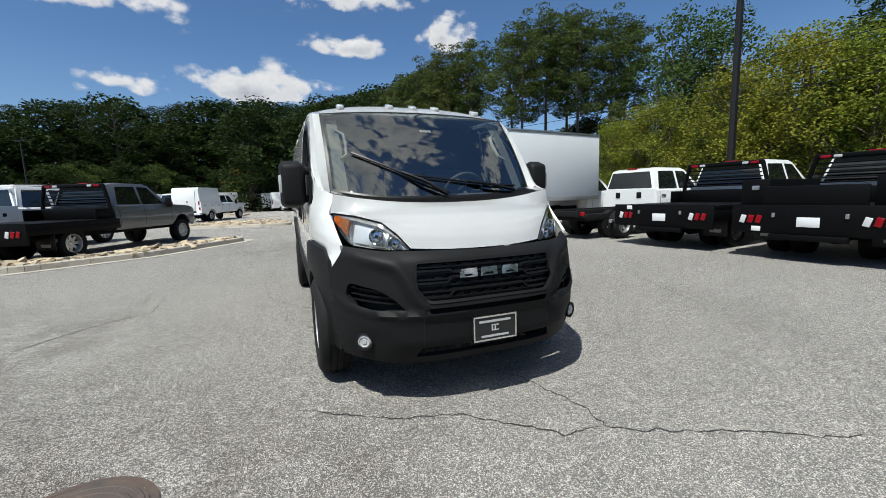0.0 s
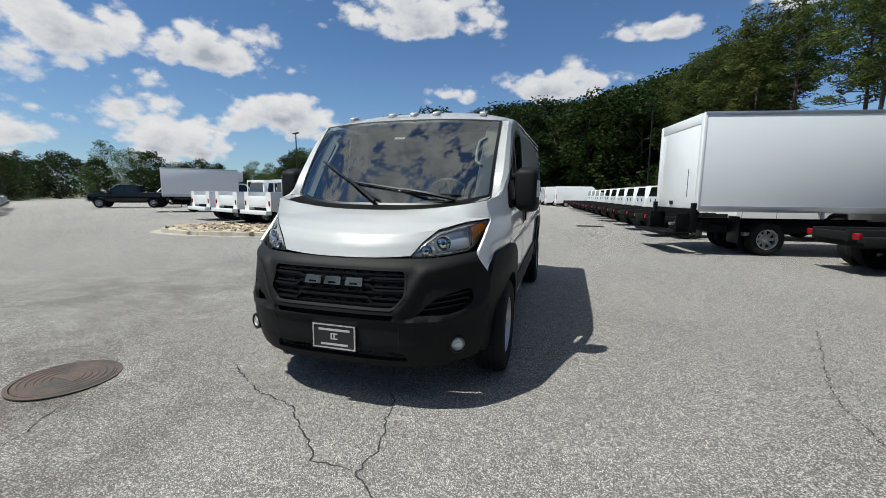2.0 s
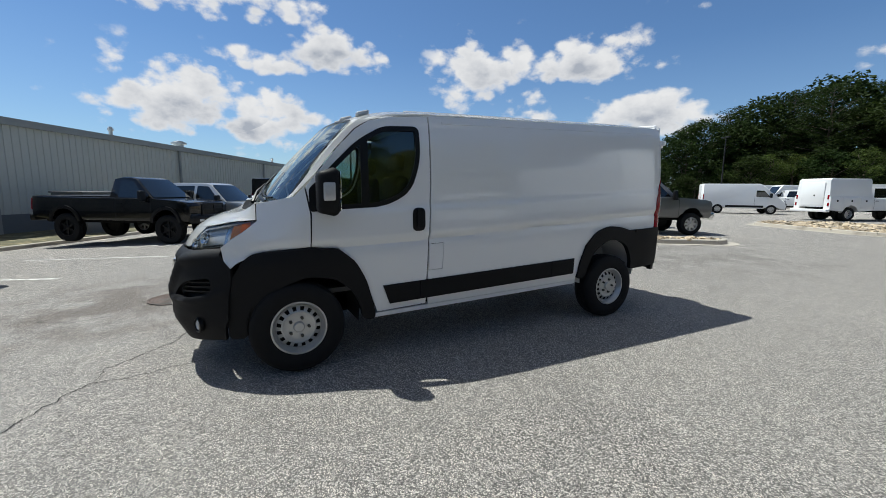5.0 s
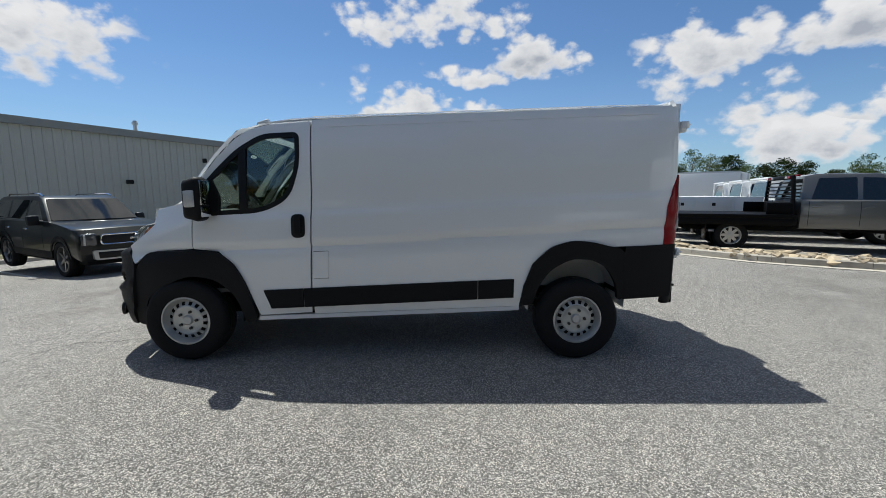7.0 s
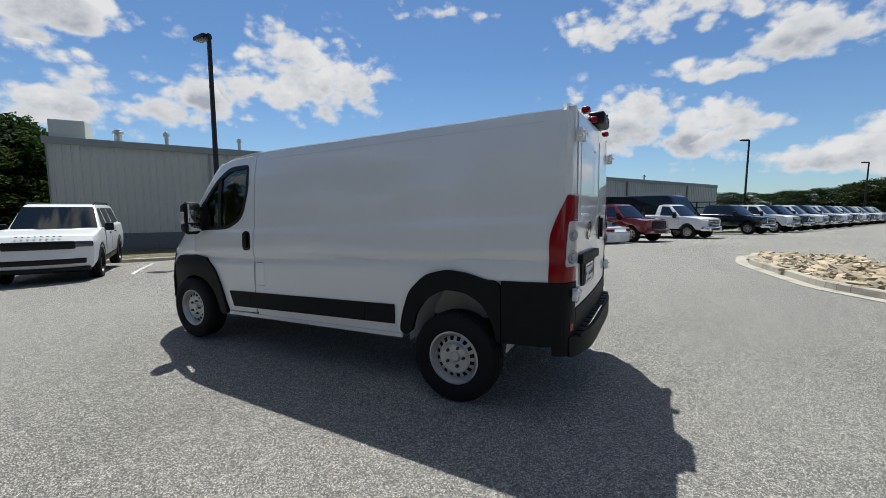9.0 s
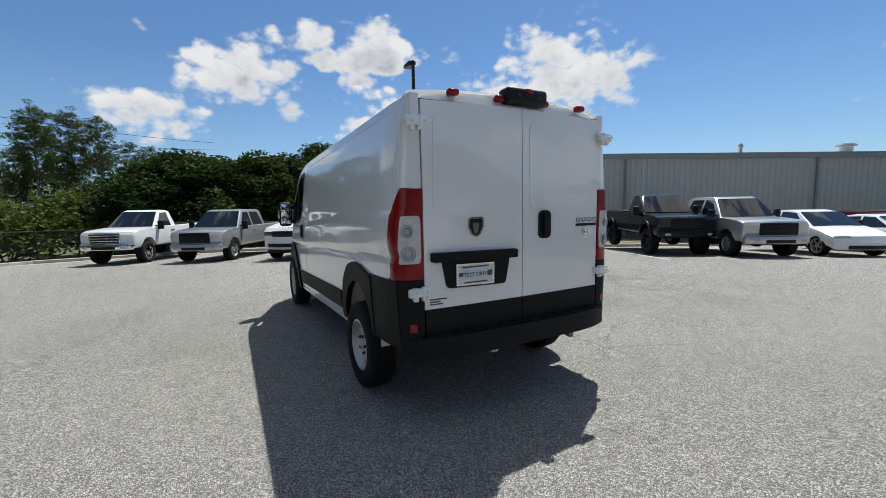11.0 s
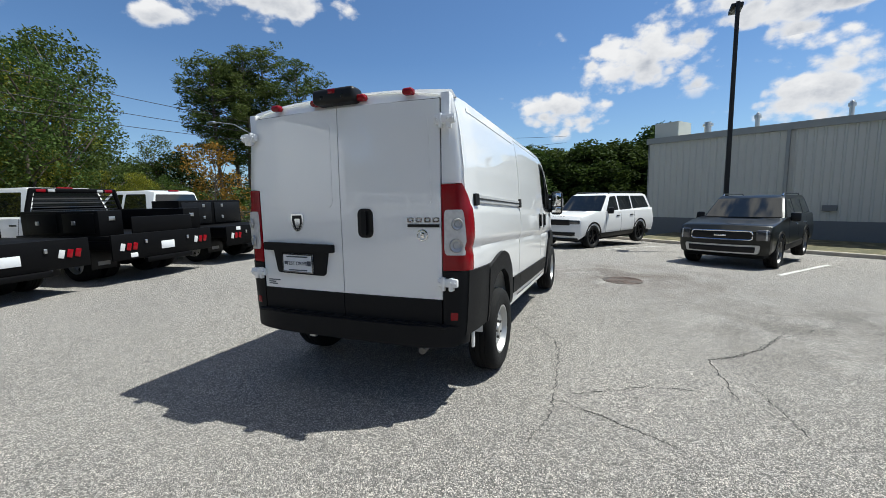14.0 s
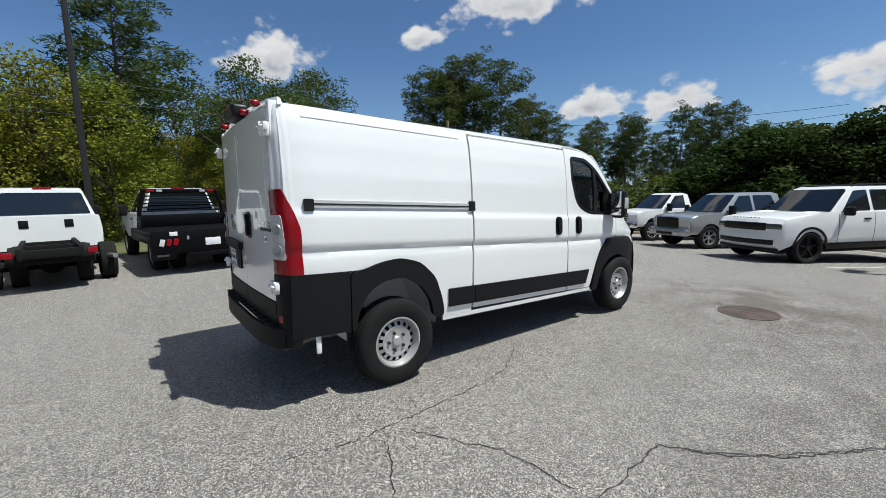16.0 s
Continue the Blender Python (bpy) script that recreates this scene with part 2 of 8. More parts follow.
def asphalt_material():
    m = bpy.data.materials.new("asphalt")
    m.use_nodes = True
    nt = m.node_tree
    b = nt.nodes["Principled BSDF"]
    add, link = nt.nodes.new, nt.links.new
    co = add("ShaderNodeTexCoord").outputs["Object"]

    def tex(kind, sc, **kw):
        n = add(kind)
        n.inputs["Scale"].default_value = sc
        for k, v in kw.items():
            n.inputs[k].default_value = v
        link(co, n.inputs["Vector"])
        return n

    def mixed(a, c, fac, how="MIX"):
        n = add("ShaderNodeMix")
        n.data_type, n.blend_type = "RGBA", how
        for key, v in (("A", a), ("B", c), ("Factor", fac)):
            if isinstance(v, (tuple, list)):
                n.inputs[key].default_value = (*v, 1)
            elif isinstance(v, float):
                n.inputs[key].default_value = v
            else:
                link(v, n.inputs[key])
        return n.outputs["Result"]

    def ranged(v, a, c, lo=0.0, hi=1.0):
        n = add("ShaderNodeMapRange")
        for k, x in (("From Min", a), ("From Max", c), ("To Min", lo), ("To Max", hi)):
            n.inputs[k].default_value = x
        link(v, n.inputs["Value"])
        return n.outputs[0]

    stones = tex("ShaderNodeTexVoronoi", 165.0)
    stones2 = tex("ShaderNodeTexVoronoi", 115.0)
    sep = add("ShaderNodeSeparateColor")
    link(stones.outputs["Color"], sep.inputs[0])
    ramp = add("ShaderNodeValToRGB")
    e = ramp.color_ramp.elements
    e[0].position, e[0].color = 0.0, (0.048, 0.048, 0.047, 1)
    e[1].position, e[1].color = 1.0, (0.74, 0.715, 0.67, 1)
    for p, c in ((0.30, (0.11, 0.109, 0.104, 1)), (0.60, (0.28, 0.277, 0.264, 1)), (0.84, (0.50, 0.49, 0.46, 1))):
        q = ramp.color_ramp.elements.new(p)
        q.color = c
    link(sep.outputs[0], ramp.inputs[0])
    base = ramp.outputs[0]
    base = mixed(base, (0.07, 0.069, 0.066), ranged(stones.outputs["Distance"], 0.34, 0.78, 0, 0.9))
    sep2 = add("ShaderNodeSeparateColor")
    link(stones2.outputs["Color"], sep2.inputs[0])
    base = mixed(base, (0.58, 0.56, 0.53), ranged(sep2.outputs[1], 0.89, 0.93, 0, 0.6))
    base = mixed(base, (0.05, 0.05, 0.049), ranged(sep2.outputs[0], 0.90, 0.94, 0, 0.6))
    base = mixed(base, mixed((0.80, 0.80, 0.81), (1.25, 1.24, 1.22), tex("ShaderNodeTexNoise", 34.0, Detail=2.0).outputs["Fac"]), 0.55, "MULTIPLY")
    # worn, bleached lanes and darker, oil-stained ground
    base = mixed(base, (0.335, 0.33, 0.315), ranged(tex("ShaderNodeTexNoise", 0.16, Detail=4.0).outputs["Fac"], 0.38, 0.66, 0, 0.22))
    base = mixed(base, (0.76, 0.76, 0.77), ranged(tex("ShaderNodeTexNoise", 0.45, Detail=6.0, Roughness=0.7).outputs["Fac"], 0.50, 0.74, 0, 0.6), "MULTIPLY")
    base = mixed(base, (0.62, 0.61, 0.60), ranged(tex("ShaderNodeTexNoise", 1.3, Detail=7.0, Roughness=0.7).outputs["Fac"], 0.63, 0.73, 0, 0.6), "MULTIPLY")
    base = mixed(base, (1.16, 1.15, 1.13), ranged(tex("ShaderNodeTexNoise", 9.0, Detail=3.0).outputs["Fac"], 0.4, 0.7), "MULTIPLY")
    base = mixed(base, (1.235, 1.18, 1.15), 1.0, "MULTIPLY")
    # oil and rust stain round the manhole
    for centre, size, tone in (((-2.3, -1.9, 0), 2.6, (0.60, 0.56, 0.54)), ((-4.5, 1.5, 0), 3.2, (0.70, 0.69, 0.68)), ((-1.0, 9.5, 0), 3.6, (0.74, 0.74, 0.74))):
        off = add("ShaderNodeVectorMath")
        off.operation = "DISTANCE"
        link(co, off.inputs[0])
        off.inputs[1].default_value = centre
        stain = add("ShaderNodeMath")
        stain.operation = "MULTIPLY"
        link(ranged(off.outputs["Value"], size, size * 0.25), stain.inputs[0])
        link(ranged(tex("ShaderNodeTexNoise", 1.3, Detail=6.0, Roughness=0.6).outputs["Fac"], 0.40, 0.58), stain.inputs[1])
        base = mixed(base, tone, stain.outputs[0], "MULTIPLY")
    link(base, b.inputs["Base Color"])
    b.inputs["Roughness"].default_value = 0.86
    b.inputs["Specular IOR Level"].default_value = 0.35
    bump = add("ShaderNodeBump")
    bump.inputs["Strength"].default_value, bump.inputs["Distance"].default_value = 0.75, 0.012
    h = add("ShaderNodeMath")
    h.operation = "ADD"
    link(ranged(stones.outputs["Distance"], 0.0, 0.7, 1.0, 0.0), h.inputs[0])
    link(tex("ShaderNodeTexNoise", 160.0, Detail=3.0).outputs["Fac"], h.inputs[1])
    link(h.outputs[0], bump.inputs["Height"])
    link(bump.outputs[0], b.inputs["Normal"])
    return m


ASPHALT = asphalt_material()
WHITE = mat("white_paint", (0.80, 0.80, 0.79), 0.3, var=0.012, scale=3, coat=1.0, bump=0.006, bscale=5)
WHITE_TRUCK = mat("white_truck_paint", (0.78, 0.78, 0.77), 0.3, var=0.04, scale=3, coat=0.5)
PLASTIC = mat("black_grained_plastic", (0.011, 0.011, 0.0115), 0.55, spec=0.14, var=0.12, scale=30, bump=0.12, bscale=700)
PLASTIC_GREY = mat("worn_dark_plastic", (0.012, 0.012, 0.0125), 0.42, spec=0.4, var=0.12, scale=20, bump=0.2, bscale=500)
RUBBER = mat("tyre_rubber", (0.010, 0.010, 0.010), 0.82, spec=0.25, var=0.25, scale=25, bump=0.3, bscale=300)
BLACK = mat("satin_black", (0.006, 0.006, 0.0065), 0.4, spec=0.3, var=0.2, scale=12)
BLACK_GLOSS = mat("black_car_paint", (0.005, 0.005, 0.0055), 0.2, spec=0.25, var=0.2, coat=0.45)
FLATBED = mat("black_powder_coat", (0.0035, 0.0035, 0.004), 0.5, spec=0.10, var=0.3, scale=9, bump=0.1, bscale=90)
STEEL = mat("painted_steel_wheel", (0.50, 0.50, 0.49), 0.38, 0.55, var=0.08, scale=14)
BADGE = mat("satin_silver_badge", (0.42, 0.42, 0.42), 0.38, 0.7, var=0.08)
CHROME = mat("chrome", (0.78, 0.78, 0.78), 0.10, 1.0, var=0.05)
ALU = mat("bare_aluminium", (0.55, 0.55, 0.55), 0.35, 0.9, var=0.08)
# near-black for shade put into gaps, also for seams, grille and print
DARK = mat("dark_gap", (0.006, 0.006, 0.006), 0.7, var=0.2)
UNDER = mat("underbody", (0.008, 0.008, 0.008), 0.85, spec=0.2, var=0.3)
RED_LENS = mat("red_lens", (0.25, 0.003, 0.008), 0.22, spec=0.3, var=0.2, scale=40, coat=0.12)
AMBER = mat("amber_lens", (0.60, 0.14, 0.008), 0.15, var=0.15, scale=40, coat=0.6)
CLEAR_LENS = mat("clear_lens", (0.58, 0.58, 0.57), 0.22, 0.25, var=0.25, scale=35, coat=0.6)
GLASS_DARK = mat("tinted_car_glass", (0.008, 0.010, 0.010), 0.03, var=0.2, coat=0.35, spec=0.7)
GREY_PAINT = mat("metallic_grey_paint", (0.14, 0.14, 0.135), 0.3, 0.5, var=0.06, coat=0.8)
SILVER_PAINT = mat("silver_paint", (0.50, 0.50, 0.49), 0.3, 0.6, var=0.05, coat=0.8)
RED_PAINT = mat("dark_red_paint", (0.17, 0.008, 0.010), 0.22, 0.2, var=0.08, coat=1.0)
BLUE_BLACK = mat("dark_blue_black_paint", (0.008, 0.010, 0.016), 0.2, var=0.1, coat=1.0)
CREAM = mat("concrete_kerb", (0.42, 0.38, 0.32), 0.85, var=0.15, scale=9, bump=0.3, bscale=120, wear=((0.22, 0.19, 0.15), 0.52, 0.75, 2.0))

# ---------------------------------------------------------------- helpers for meshes
from mathutils.geometry import delaunay_2d_cdt


def g(x, y):
    """The lot's height: level round the van, falling gently to the south."""
    u = (-y - 2) / 1.5
    south = -0.0675 * (math.log1p(math.exp(u)) if u < 30 else u)
    d = ((x + 3.914) * 0.5387 + (y + 18.506) * 0.8425)
    v = max(-30.0, min(9.0, (15.0 - d) / 1.2))
    west = -0.066 * math.log1p(math.exp(v))
    k = max(0.0, min(1.0, (-1.5 - x) / 3.0))
    return south + (west - south) * k * k * (3 - 2 * k)


def finish(name, bm, material, parent=None, label="", smooth=None):
    me = bpy.data.meshes.new(name)
    bmesh.ops.recalc_face_normals(bm, faces=bm.faces[:])
    bm.to_mesh(me)
    bm.free()
    for m in material if isinstance(material, (list, tuple)) else [material]:
        me.materials.append(m)
    if smooth is not None:
        me.shade_smooth()
        me.set_sharp_from_angle(angle=radians(smooth))
    ob = new(name, me)
    if parent is not None:
        ob.parent = parent
    if label:
        tagged(ob, label)
    return ob


def part(name, bm, material, parent, label="", smooth=35):
    return finish(name, bm, material, parent, label, smooth)


def thing(name, m, label, category, group="", kind=""):
    ob = new(name)
    ob.empty_display_size = 0.2
    ob.matrix_world = m
    return tagged(ob, label, category, group, kind)


def add_box(bm, lo, hi, bevel=0.0, m=None, seg=2):
    """A box from corner to corner, its edges rounded."""
    c = [(a + b) / 2 for a, b in zip(lo, hi)]
    s = [abs(b - a) for a, b in zip(lo, hi)]
    r = bmesh.ops.create_cube(bm, size=1.0, matrix=Matrix.Translation(c) @ Matrix.Diagonal((*s, 1)))
    vs = r["verts"]
    if bevel > 0:
        es = list({e for v in vs for e in v.link_edges})
        bv = bmesh.ops.bevel(bm, geom=es, offset=min(bevel, min(s) * 0.45), segments=seg, affect="EDGES", profile=0.5)
        vs = list({v for f in bv["faces"] for v in f.verts} | {v for v in vs if v.is_valid})
    if m is not None:
        bmesh.ops.transform(bm, matrix=m, verts=[v for v in vs if v.is_valid])
    return vs


def box(lo, hi, bevel=0.0, m=None, seg=2):
    bm = bmesh.new()
    add_box(bm, lo, hi, bevel, m, seg)
    return bm


def add_cyl(bm, r1, r2, depth, m, seg=20, caps=True):
    return bmesh.ops.create_cone(bm, cap_ends=caps, cap_tris=False, segments=seg, radius1=r1, radius2=r2, depth=depth, matrix=m)["verts"]


def add_prism(bm, pts, fa, fb):
    """A solid between two mappings of one outline: pts in 2D, fa and fb give the places of its two faces."""
    a, b = [bm.verts.new(fa(*p)) for p in pts], [bm.verts.new(fb(*p)) for p in pts]
    n = len(pts)
    bm.faces.new(a)
    bm.faces.new(b[::-1])
    for i in range(n):
        j = (i + 1) % n
        bm.faces.new((a[i], b[i], b[j], a[j]))
    return a + b


def add_spin(bm, profile, m, seg=32):
    """A ring turned round the local z axis from a profile of (radius, height), closed where the radius is 0."""
    rings = []
    for r, z in profile:
        if r < 1e-6:
            rings.append([bm.verts.new(m @ Vector((0, 0, z)))])
        else:
            rings.append([bm.verts.new(m @ Vector((r * math.cos(2 * math.pi * i / seg), r * math.sin(2 * math.pi * i / seg), z))) for i in range(seg)])
    for a, b in zip(rings, rings[1:]):
        for i in range(seg):
            j = (i + 1) % seg
            if len(a) == 1 and len(b) > 1:
                bm.faces.new((a[0], b[i], b[j]))
            elif len(b) == 1 and len(a) > 1:
                bm.faces.new((a[i], b[0], a[j]))
            elif len(a) > 1:
                bm.faces.new((a[i], b[i], b[j], a[j]))


def add_tube(bm, pts, r, seg=8):
    """A round bar along points."""
    pts = [Vector(p) for p in pts]
    rings = []
    for i, p in enumerate(pts):
        d = (pts[min(i + 1, len(pts) - 1)] - pts[max(i - 1, 0)]).normalized()
        q = d.to_track_quat("Z", "Y")
        rr = r[i] if isinstance(r, (list, tuple)) else r
        rings.append([bm.verts.new(p + q @ Vector((rr * math.cos(2 * math.pi * k / seg), rr * math.sin(2 * math.pi * k / seg), 0))) for k in range(seg)])
    for a, b in zip(rings, rings[1:]):
        for k in range(seg):
            j = (k + 1) % seg
            bm.faces.new((a[k], a[j], b[j], b[k]))
    bm.faces.new(rings[0][::-1])
    bm.faces.new(rings[-1])


def rounded(pts, r, seg=5):
    """An outline with its corners rounded; r one radius or one for each corner."""
    out, n = [], len(pts)
    for i, p in enumerate(pts):
        rr = r[i] if isinstance(r, (list, tuple)) else r
        p, a, b = Vector(p), Vector(pts[i - 1]), Vector(pts[(i + 1) % n])
        da, db = a - p, b - p
        k = min(rr, da.length * 0.48, db.length * 0.48)
        if k < 1e-4:
            out.append(tuple(p))
            continue
        s, e = p + da.normalized() * k, p + db.normalized() * k
        for j in range(seg + 1):
            t = j / seg
            out.append(tuple(s * (1 - t) ** 2 + p * 2 * t * (1 - t) + e * t * t))
    return out


def inside(p, poly):
    x, y = p
    hit = False
    for (x1, y1), (x2, y2) in zip(poly, poly[1:] + poly[:1]):
        if (y1 > y) != (y2 > y) and x < (x2 - x1) * (y - y1) / (y2 - y1) + x1:
            hit = not hit
    return hit


def inside_all(pts, poly):
    """inside() for an array of points."""
    a = np.asarray(poly, float)
    b = np.roll(a, -1, 0)
    x, y = pts[:, :1], pts[:, 1:]
    dy = np.where(b[:, 1] == a[:, 1], 1e-12, b[:, 1] - a[:, 1])
    cut = ((a[:, 1] > y) != (b[:, 1] > y)) & (x < (b[:, 0] - a[:, 0]) * (y - a[:, 1]) / dy + a[:, 0])
    return cut.sum(1) % 2 == 1


def densify(poly, step):
    out = []
    for a, b in zip(poly, poly[1:] + poly[:1]):
        n = max(1, math.ceil(math.dist(a, b) / step))
        out += [(a[0] + (b[0] - a[0]) * i / n, a[1] + (b[1] - a[1]) * i / n) for i in range(n)]
    return out


def sheet(outline, f, off=0.0, thick=0.012, step=0.07, holes=(), bm=None):
    """A curved panel: the 2D outline (with holes), filled with a fine net, laid on the surface f(u, v), lifted by off, with a thickness."""
    bm = bm or bmesh.new()
    loops = [densify(list(p), step) for p in (outline, *holes)]
    pts, edges = [], []
    for lp in loops:
        k = len(pts)
        pts += lp
        edges += [(k + i, k + (i + 1) % len(lp)) for i in range(len(lp))]
    arr = np.array(pts)
    u0, v0 = arr.min(0)
    u1, v1 = arr.max(0)
    us, vs = u0 + step * np.arange(1, int((u1 - u0) / step) + 1), v0 + step * np.arange(1, int((v1 - v0) / step) + 1)
    grid = np.array([(u, v) for u in us for v in vs]).reshape(-1, 2)
    if len(grid):
        keep = inside_all(grid, loops[0])
        for h in loops[1:]:
            keep &= ~inside_all(grid, h)
        grid = grid[keep]
        near = np.array([np.min(np.hypot(arr[:, 0] - p[0], arr[:, 1] - p[1])) for p in grid]) if len(grid) else np.zeros(0)
        pts += [tuple(p) for p in grid[near > 0.45 * step]]
    res = delaunay_2d_cdt([Vector(p) for p in pts], edges, [], 0, 1e-6)
    co, tris = [tuple(v) for v in res[0]], []
    flat_ = np.array(co)
    mids = np.array([flat_[list(t)].mean(0) for t in res[2]])
    keep = inside_all(mids, loops[0])
    for h in loops[1:]:
        keep &= ~inside_all(mids, h)
    tris = [tuple(t) for t, k in zip(res[2], keep) if k]
    d = 1e-3
    front, back = [], []
    for u, v in co:
        p = Vector(f(u, v))
        n = (Vector(f(u + d, v)) - Vector(f(u - d, v))).cross(Vector(f(u, v + d)) - Vector(f(u, v - d))).normalized()
        if n.dot(p - Vector((0, 1.8, 1.0))) < 0:
            n = -n
        front.append(bm.verts.new(p + n * off))
        back.append(bm.verts.new(p + n * (off - thick)))
    count = {}
    for t in tris:
        bm.faces.new([front[i] for i in t])
        bm.faces.new([back[i] for i in reversed(t)])
        for a, b in zip(t, t[1:] + t[:1]):
            count.setdefault(frozenset((a, b)), []).append((a, b))
    for e in count.values():
        if len(e) == 1:
            a, b = e[0]
            bm.faces.new((front[b], front[a], back[a], back[b]))
    bmesh.ops.delete(bm, geom=[v for v in bm.verts if not v.link_faces], context="VERTS")
    return bm


def inset(poly, d):
    """The outline drawn in by d, for the gap between panels."""
    n, out = len(poly), []
    area = sum(a[0] * b[1] - b[0] * a[1] for a, b in zip(poly, poly[1:] + poly[:1]))
    s = 1 if area > 0 else -1
    for i in range(n):
        a, p, b = Vector(poly[i - 1]), Vector(poly[i]), Vector(poly[(i + 1) % n])
        n1, n2 = Vector((-(p - a).y, (p - a).x)).normalized(), Vector((-(b - p).y, (b - p).x)).normalized()
        m = (n1 + n2) / max(0.4, 1 + n1.dot(n2))
        q = p + m * d * s
        out.append((q.x, q.y))
    return out

# ---------------------------------------------------------------- ground, lot, building
CORNER, ALONG, OUT = Vector((-3.914, -18.506)), Vector((-0.8425, 0.5387)), Vector((0.5387, 0.8425))


def ground_sheet(name, xs, ys, lift, material, keep=None):
    bm = bmesh.new()
    vs = [[bm.verts.new((x, y, g(x, max(y, -30)) + lift)) for y in ys] for x in xs]
    for i in range(len(xs) - 1):
        for j in range(len(ys) - 1):
            c = ((xs[i] + xs[i + 1]) / 2, (ys[j] + ys[j + 1]) / 2)
            if keep is None or keep(*c):
                bm.faces.new((vs[i][j], vs[i + 1][j], vs[i + 1][j + 1], vs[i][j + 1]))
    bmesh.ops.delete(bm, geom=[v for v in bm.verts if not v.link_faces], context="VERTS")
    return finish(name, bm, material, smooth=60)


SOIL = mat("dry_soil_and_grass", (0.13, 0.12, 0.055), 0.95, var=0.5, scale=3, big=0.15, bump=0.6, bscale=30, wear=((0.06, 0.085, 0.02), 0.45, 0.6, 0.8))
far = [-3000, -1000, -400, -180]
tagged(ground_sheet("ground", far + list(range(-110, 71, 5)) + [150, 400, 1000, 3000], far + [-90, -60] + list(range(-34, 111, 2)) + [180, 400, 1000, 3000], -0.10, SOIL), "dry soil and grass round the lot", "ground", kind="structure")


def in_lot(x, y):
    d = (Vector((x, y)) - CORNER).dot(OUT)
    if x < -2.0 and d < 4.2:
        return False
    if x > 13.2 or y > 88 or x < -95:
        return False
    return y > -21 and not (x > 4 and y < -17.5 - 0.25 * (x - 12) * (x > 12))


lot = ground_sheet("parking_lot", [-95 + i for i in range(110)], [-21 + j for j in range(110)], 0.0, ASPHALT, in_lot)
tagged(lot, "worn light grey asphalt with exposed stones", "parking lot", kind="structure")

CRACK = mat("crack_filler", (0.035, 0.034, 0.032), 0.95, var=0.3)
CRACKS = [
    [(0.2, -0.55), (0.33, -0.75), (0.4, -1.11), (0.46, -1.29), (0.41, -1.47), (0.55, -1.58), (0.76, -1.68), (1.18, -1.87), (1.49, -2.06), (1.8, -2.16)],
    [(0.41, -1.47), (0.15, -1.45), (-0.29, -1.03), (-0.7, -0.9), (-1.01, -0.71), (-1.35, -0.46)],
    [(4.11, 2.06), (3.41, 0.47), (3.3, 0.05), (3.27, -0.37), (3.3, -0.8)],
    [(-0.96, 1.93), (-1.42, 2.59), (-1.51, 2.95), (-1.55, 3.38), (-1.58, 3.88), (-1.58, 4.26), (-1.46, 4.8)],
    [(-1.55, 3.95), (-1.91, 4.1), (-2.27, 4.28), (-2.55, 4.45)],
    [(-2.9, 3.6), (-2.87, 2.7), (-3.21, 2.47), (-3.64, 1.83), (-4.13, 1.34), (-4.6, 1.0)],
    [(-3.05, 3.1), (-3.14, 3.68), (-3.2, 4.1)],
    [(-3.9, 1.4), (-3.4, 2.25), (-2.86, 2.75)],
    [(-2.02, -2.89), (-1.57, -2.16), (-1.64, -1.77), (-1.84, -1.41)],
    [(-2.84, 3.45), (-2.31, 3.49), (-1.95, 3.7), (-1.6, 3.9)],
    [(6.2, 12.5), (4.0, 11.0), (2.2, 10.4), (0.4, 11.2)],
    [(-2.0, 8.8), (0.2, 8.1), (2.6, 8.9), (4.4, 8.2)],
    [(-7.0, 2.5), (-5.6, 3.6), (-5.1, 5.2), (-3.6, 6.0)],
]
for line in CRACKS:
    rng = random.Random(len(line) * 7 + int(line[0][0] * 100))
    pts = []
    for a, b in zip(line, line[1:]):
        n = max(2, int(math.dist(a, b) / 0.035))
        for i in range(n):
            t = i / n
            pts.append((a[0] + (b[0] - a[0]) * t + rng.gauss(0, 0.009), a[1] + (b[1] - a[1]) * t + rng.gauss(0, 0.009)))
    bm, prev = bmesh.new(), None
    for i, p in enumerate(pts[:-1]):
        d = (Vector(pts[i + 1]) - Vector(p)).normalized()
        w = rng.uniform(0.0018, 0.0062) * (0.35 if i < 3 or i > len(pts) - 5 else 1)
        pair = [bm.verts.new((p[0] - d.y * s * w, p[1] + d.x * s * w, g(*p) + 0.0035)) for s in (1, -1)]
        if prev:
            bm.faces.new((prev[0], prev[1], pair[1], pair[0]))
        prev = pair
    tagged(finish("asphalt_crack", bm, CRACK), "thin dark crack in the asphalt", "crack", kind="structure")

# manhole cover and drain grate
RUST = mat("rusty_iron", (0.125, 0.088, 0.072), 0.75, 0.35, var=0.3, scale=14, bump=0.4, bscale=90, wear=((0.07, 0.062, 0.055), 0.45, 0.65, 5.0))
mh = thing("manhole_cover", pose(-2.22, -1.18, g(-2.22, -1.18) + 0.002), "rusty round iron manhole cover set in asphalt", "manhole cover")
bm = bmesh.new()
add_spin(bm, [(0.345, 0.0), (0.345, 0.008), (0.315, 0.010), (0.310, 0.002)], Matrix(), 48)
part("rim", bm, RUST, mh)
bm = bmesh.new()
prof = [(0.306, 0.0), (0.306, 0.008)]
for k in range(5):
    r = 0.28 - k * 0.045
    prof += [(r + 0.012, 0.008), (r + 0.008, 0.012), (r - 0.008, 0.012), (r - 0.012, 0.008)]
add_spin(bm, prof + [(0, 0.008)], Matrix(), 48)
add_box(bm, (-0.12, -0.03, 0.006), (0.12, 0.03, 0.013), 0.004)
part("lid", bm, RUST, mh)
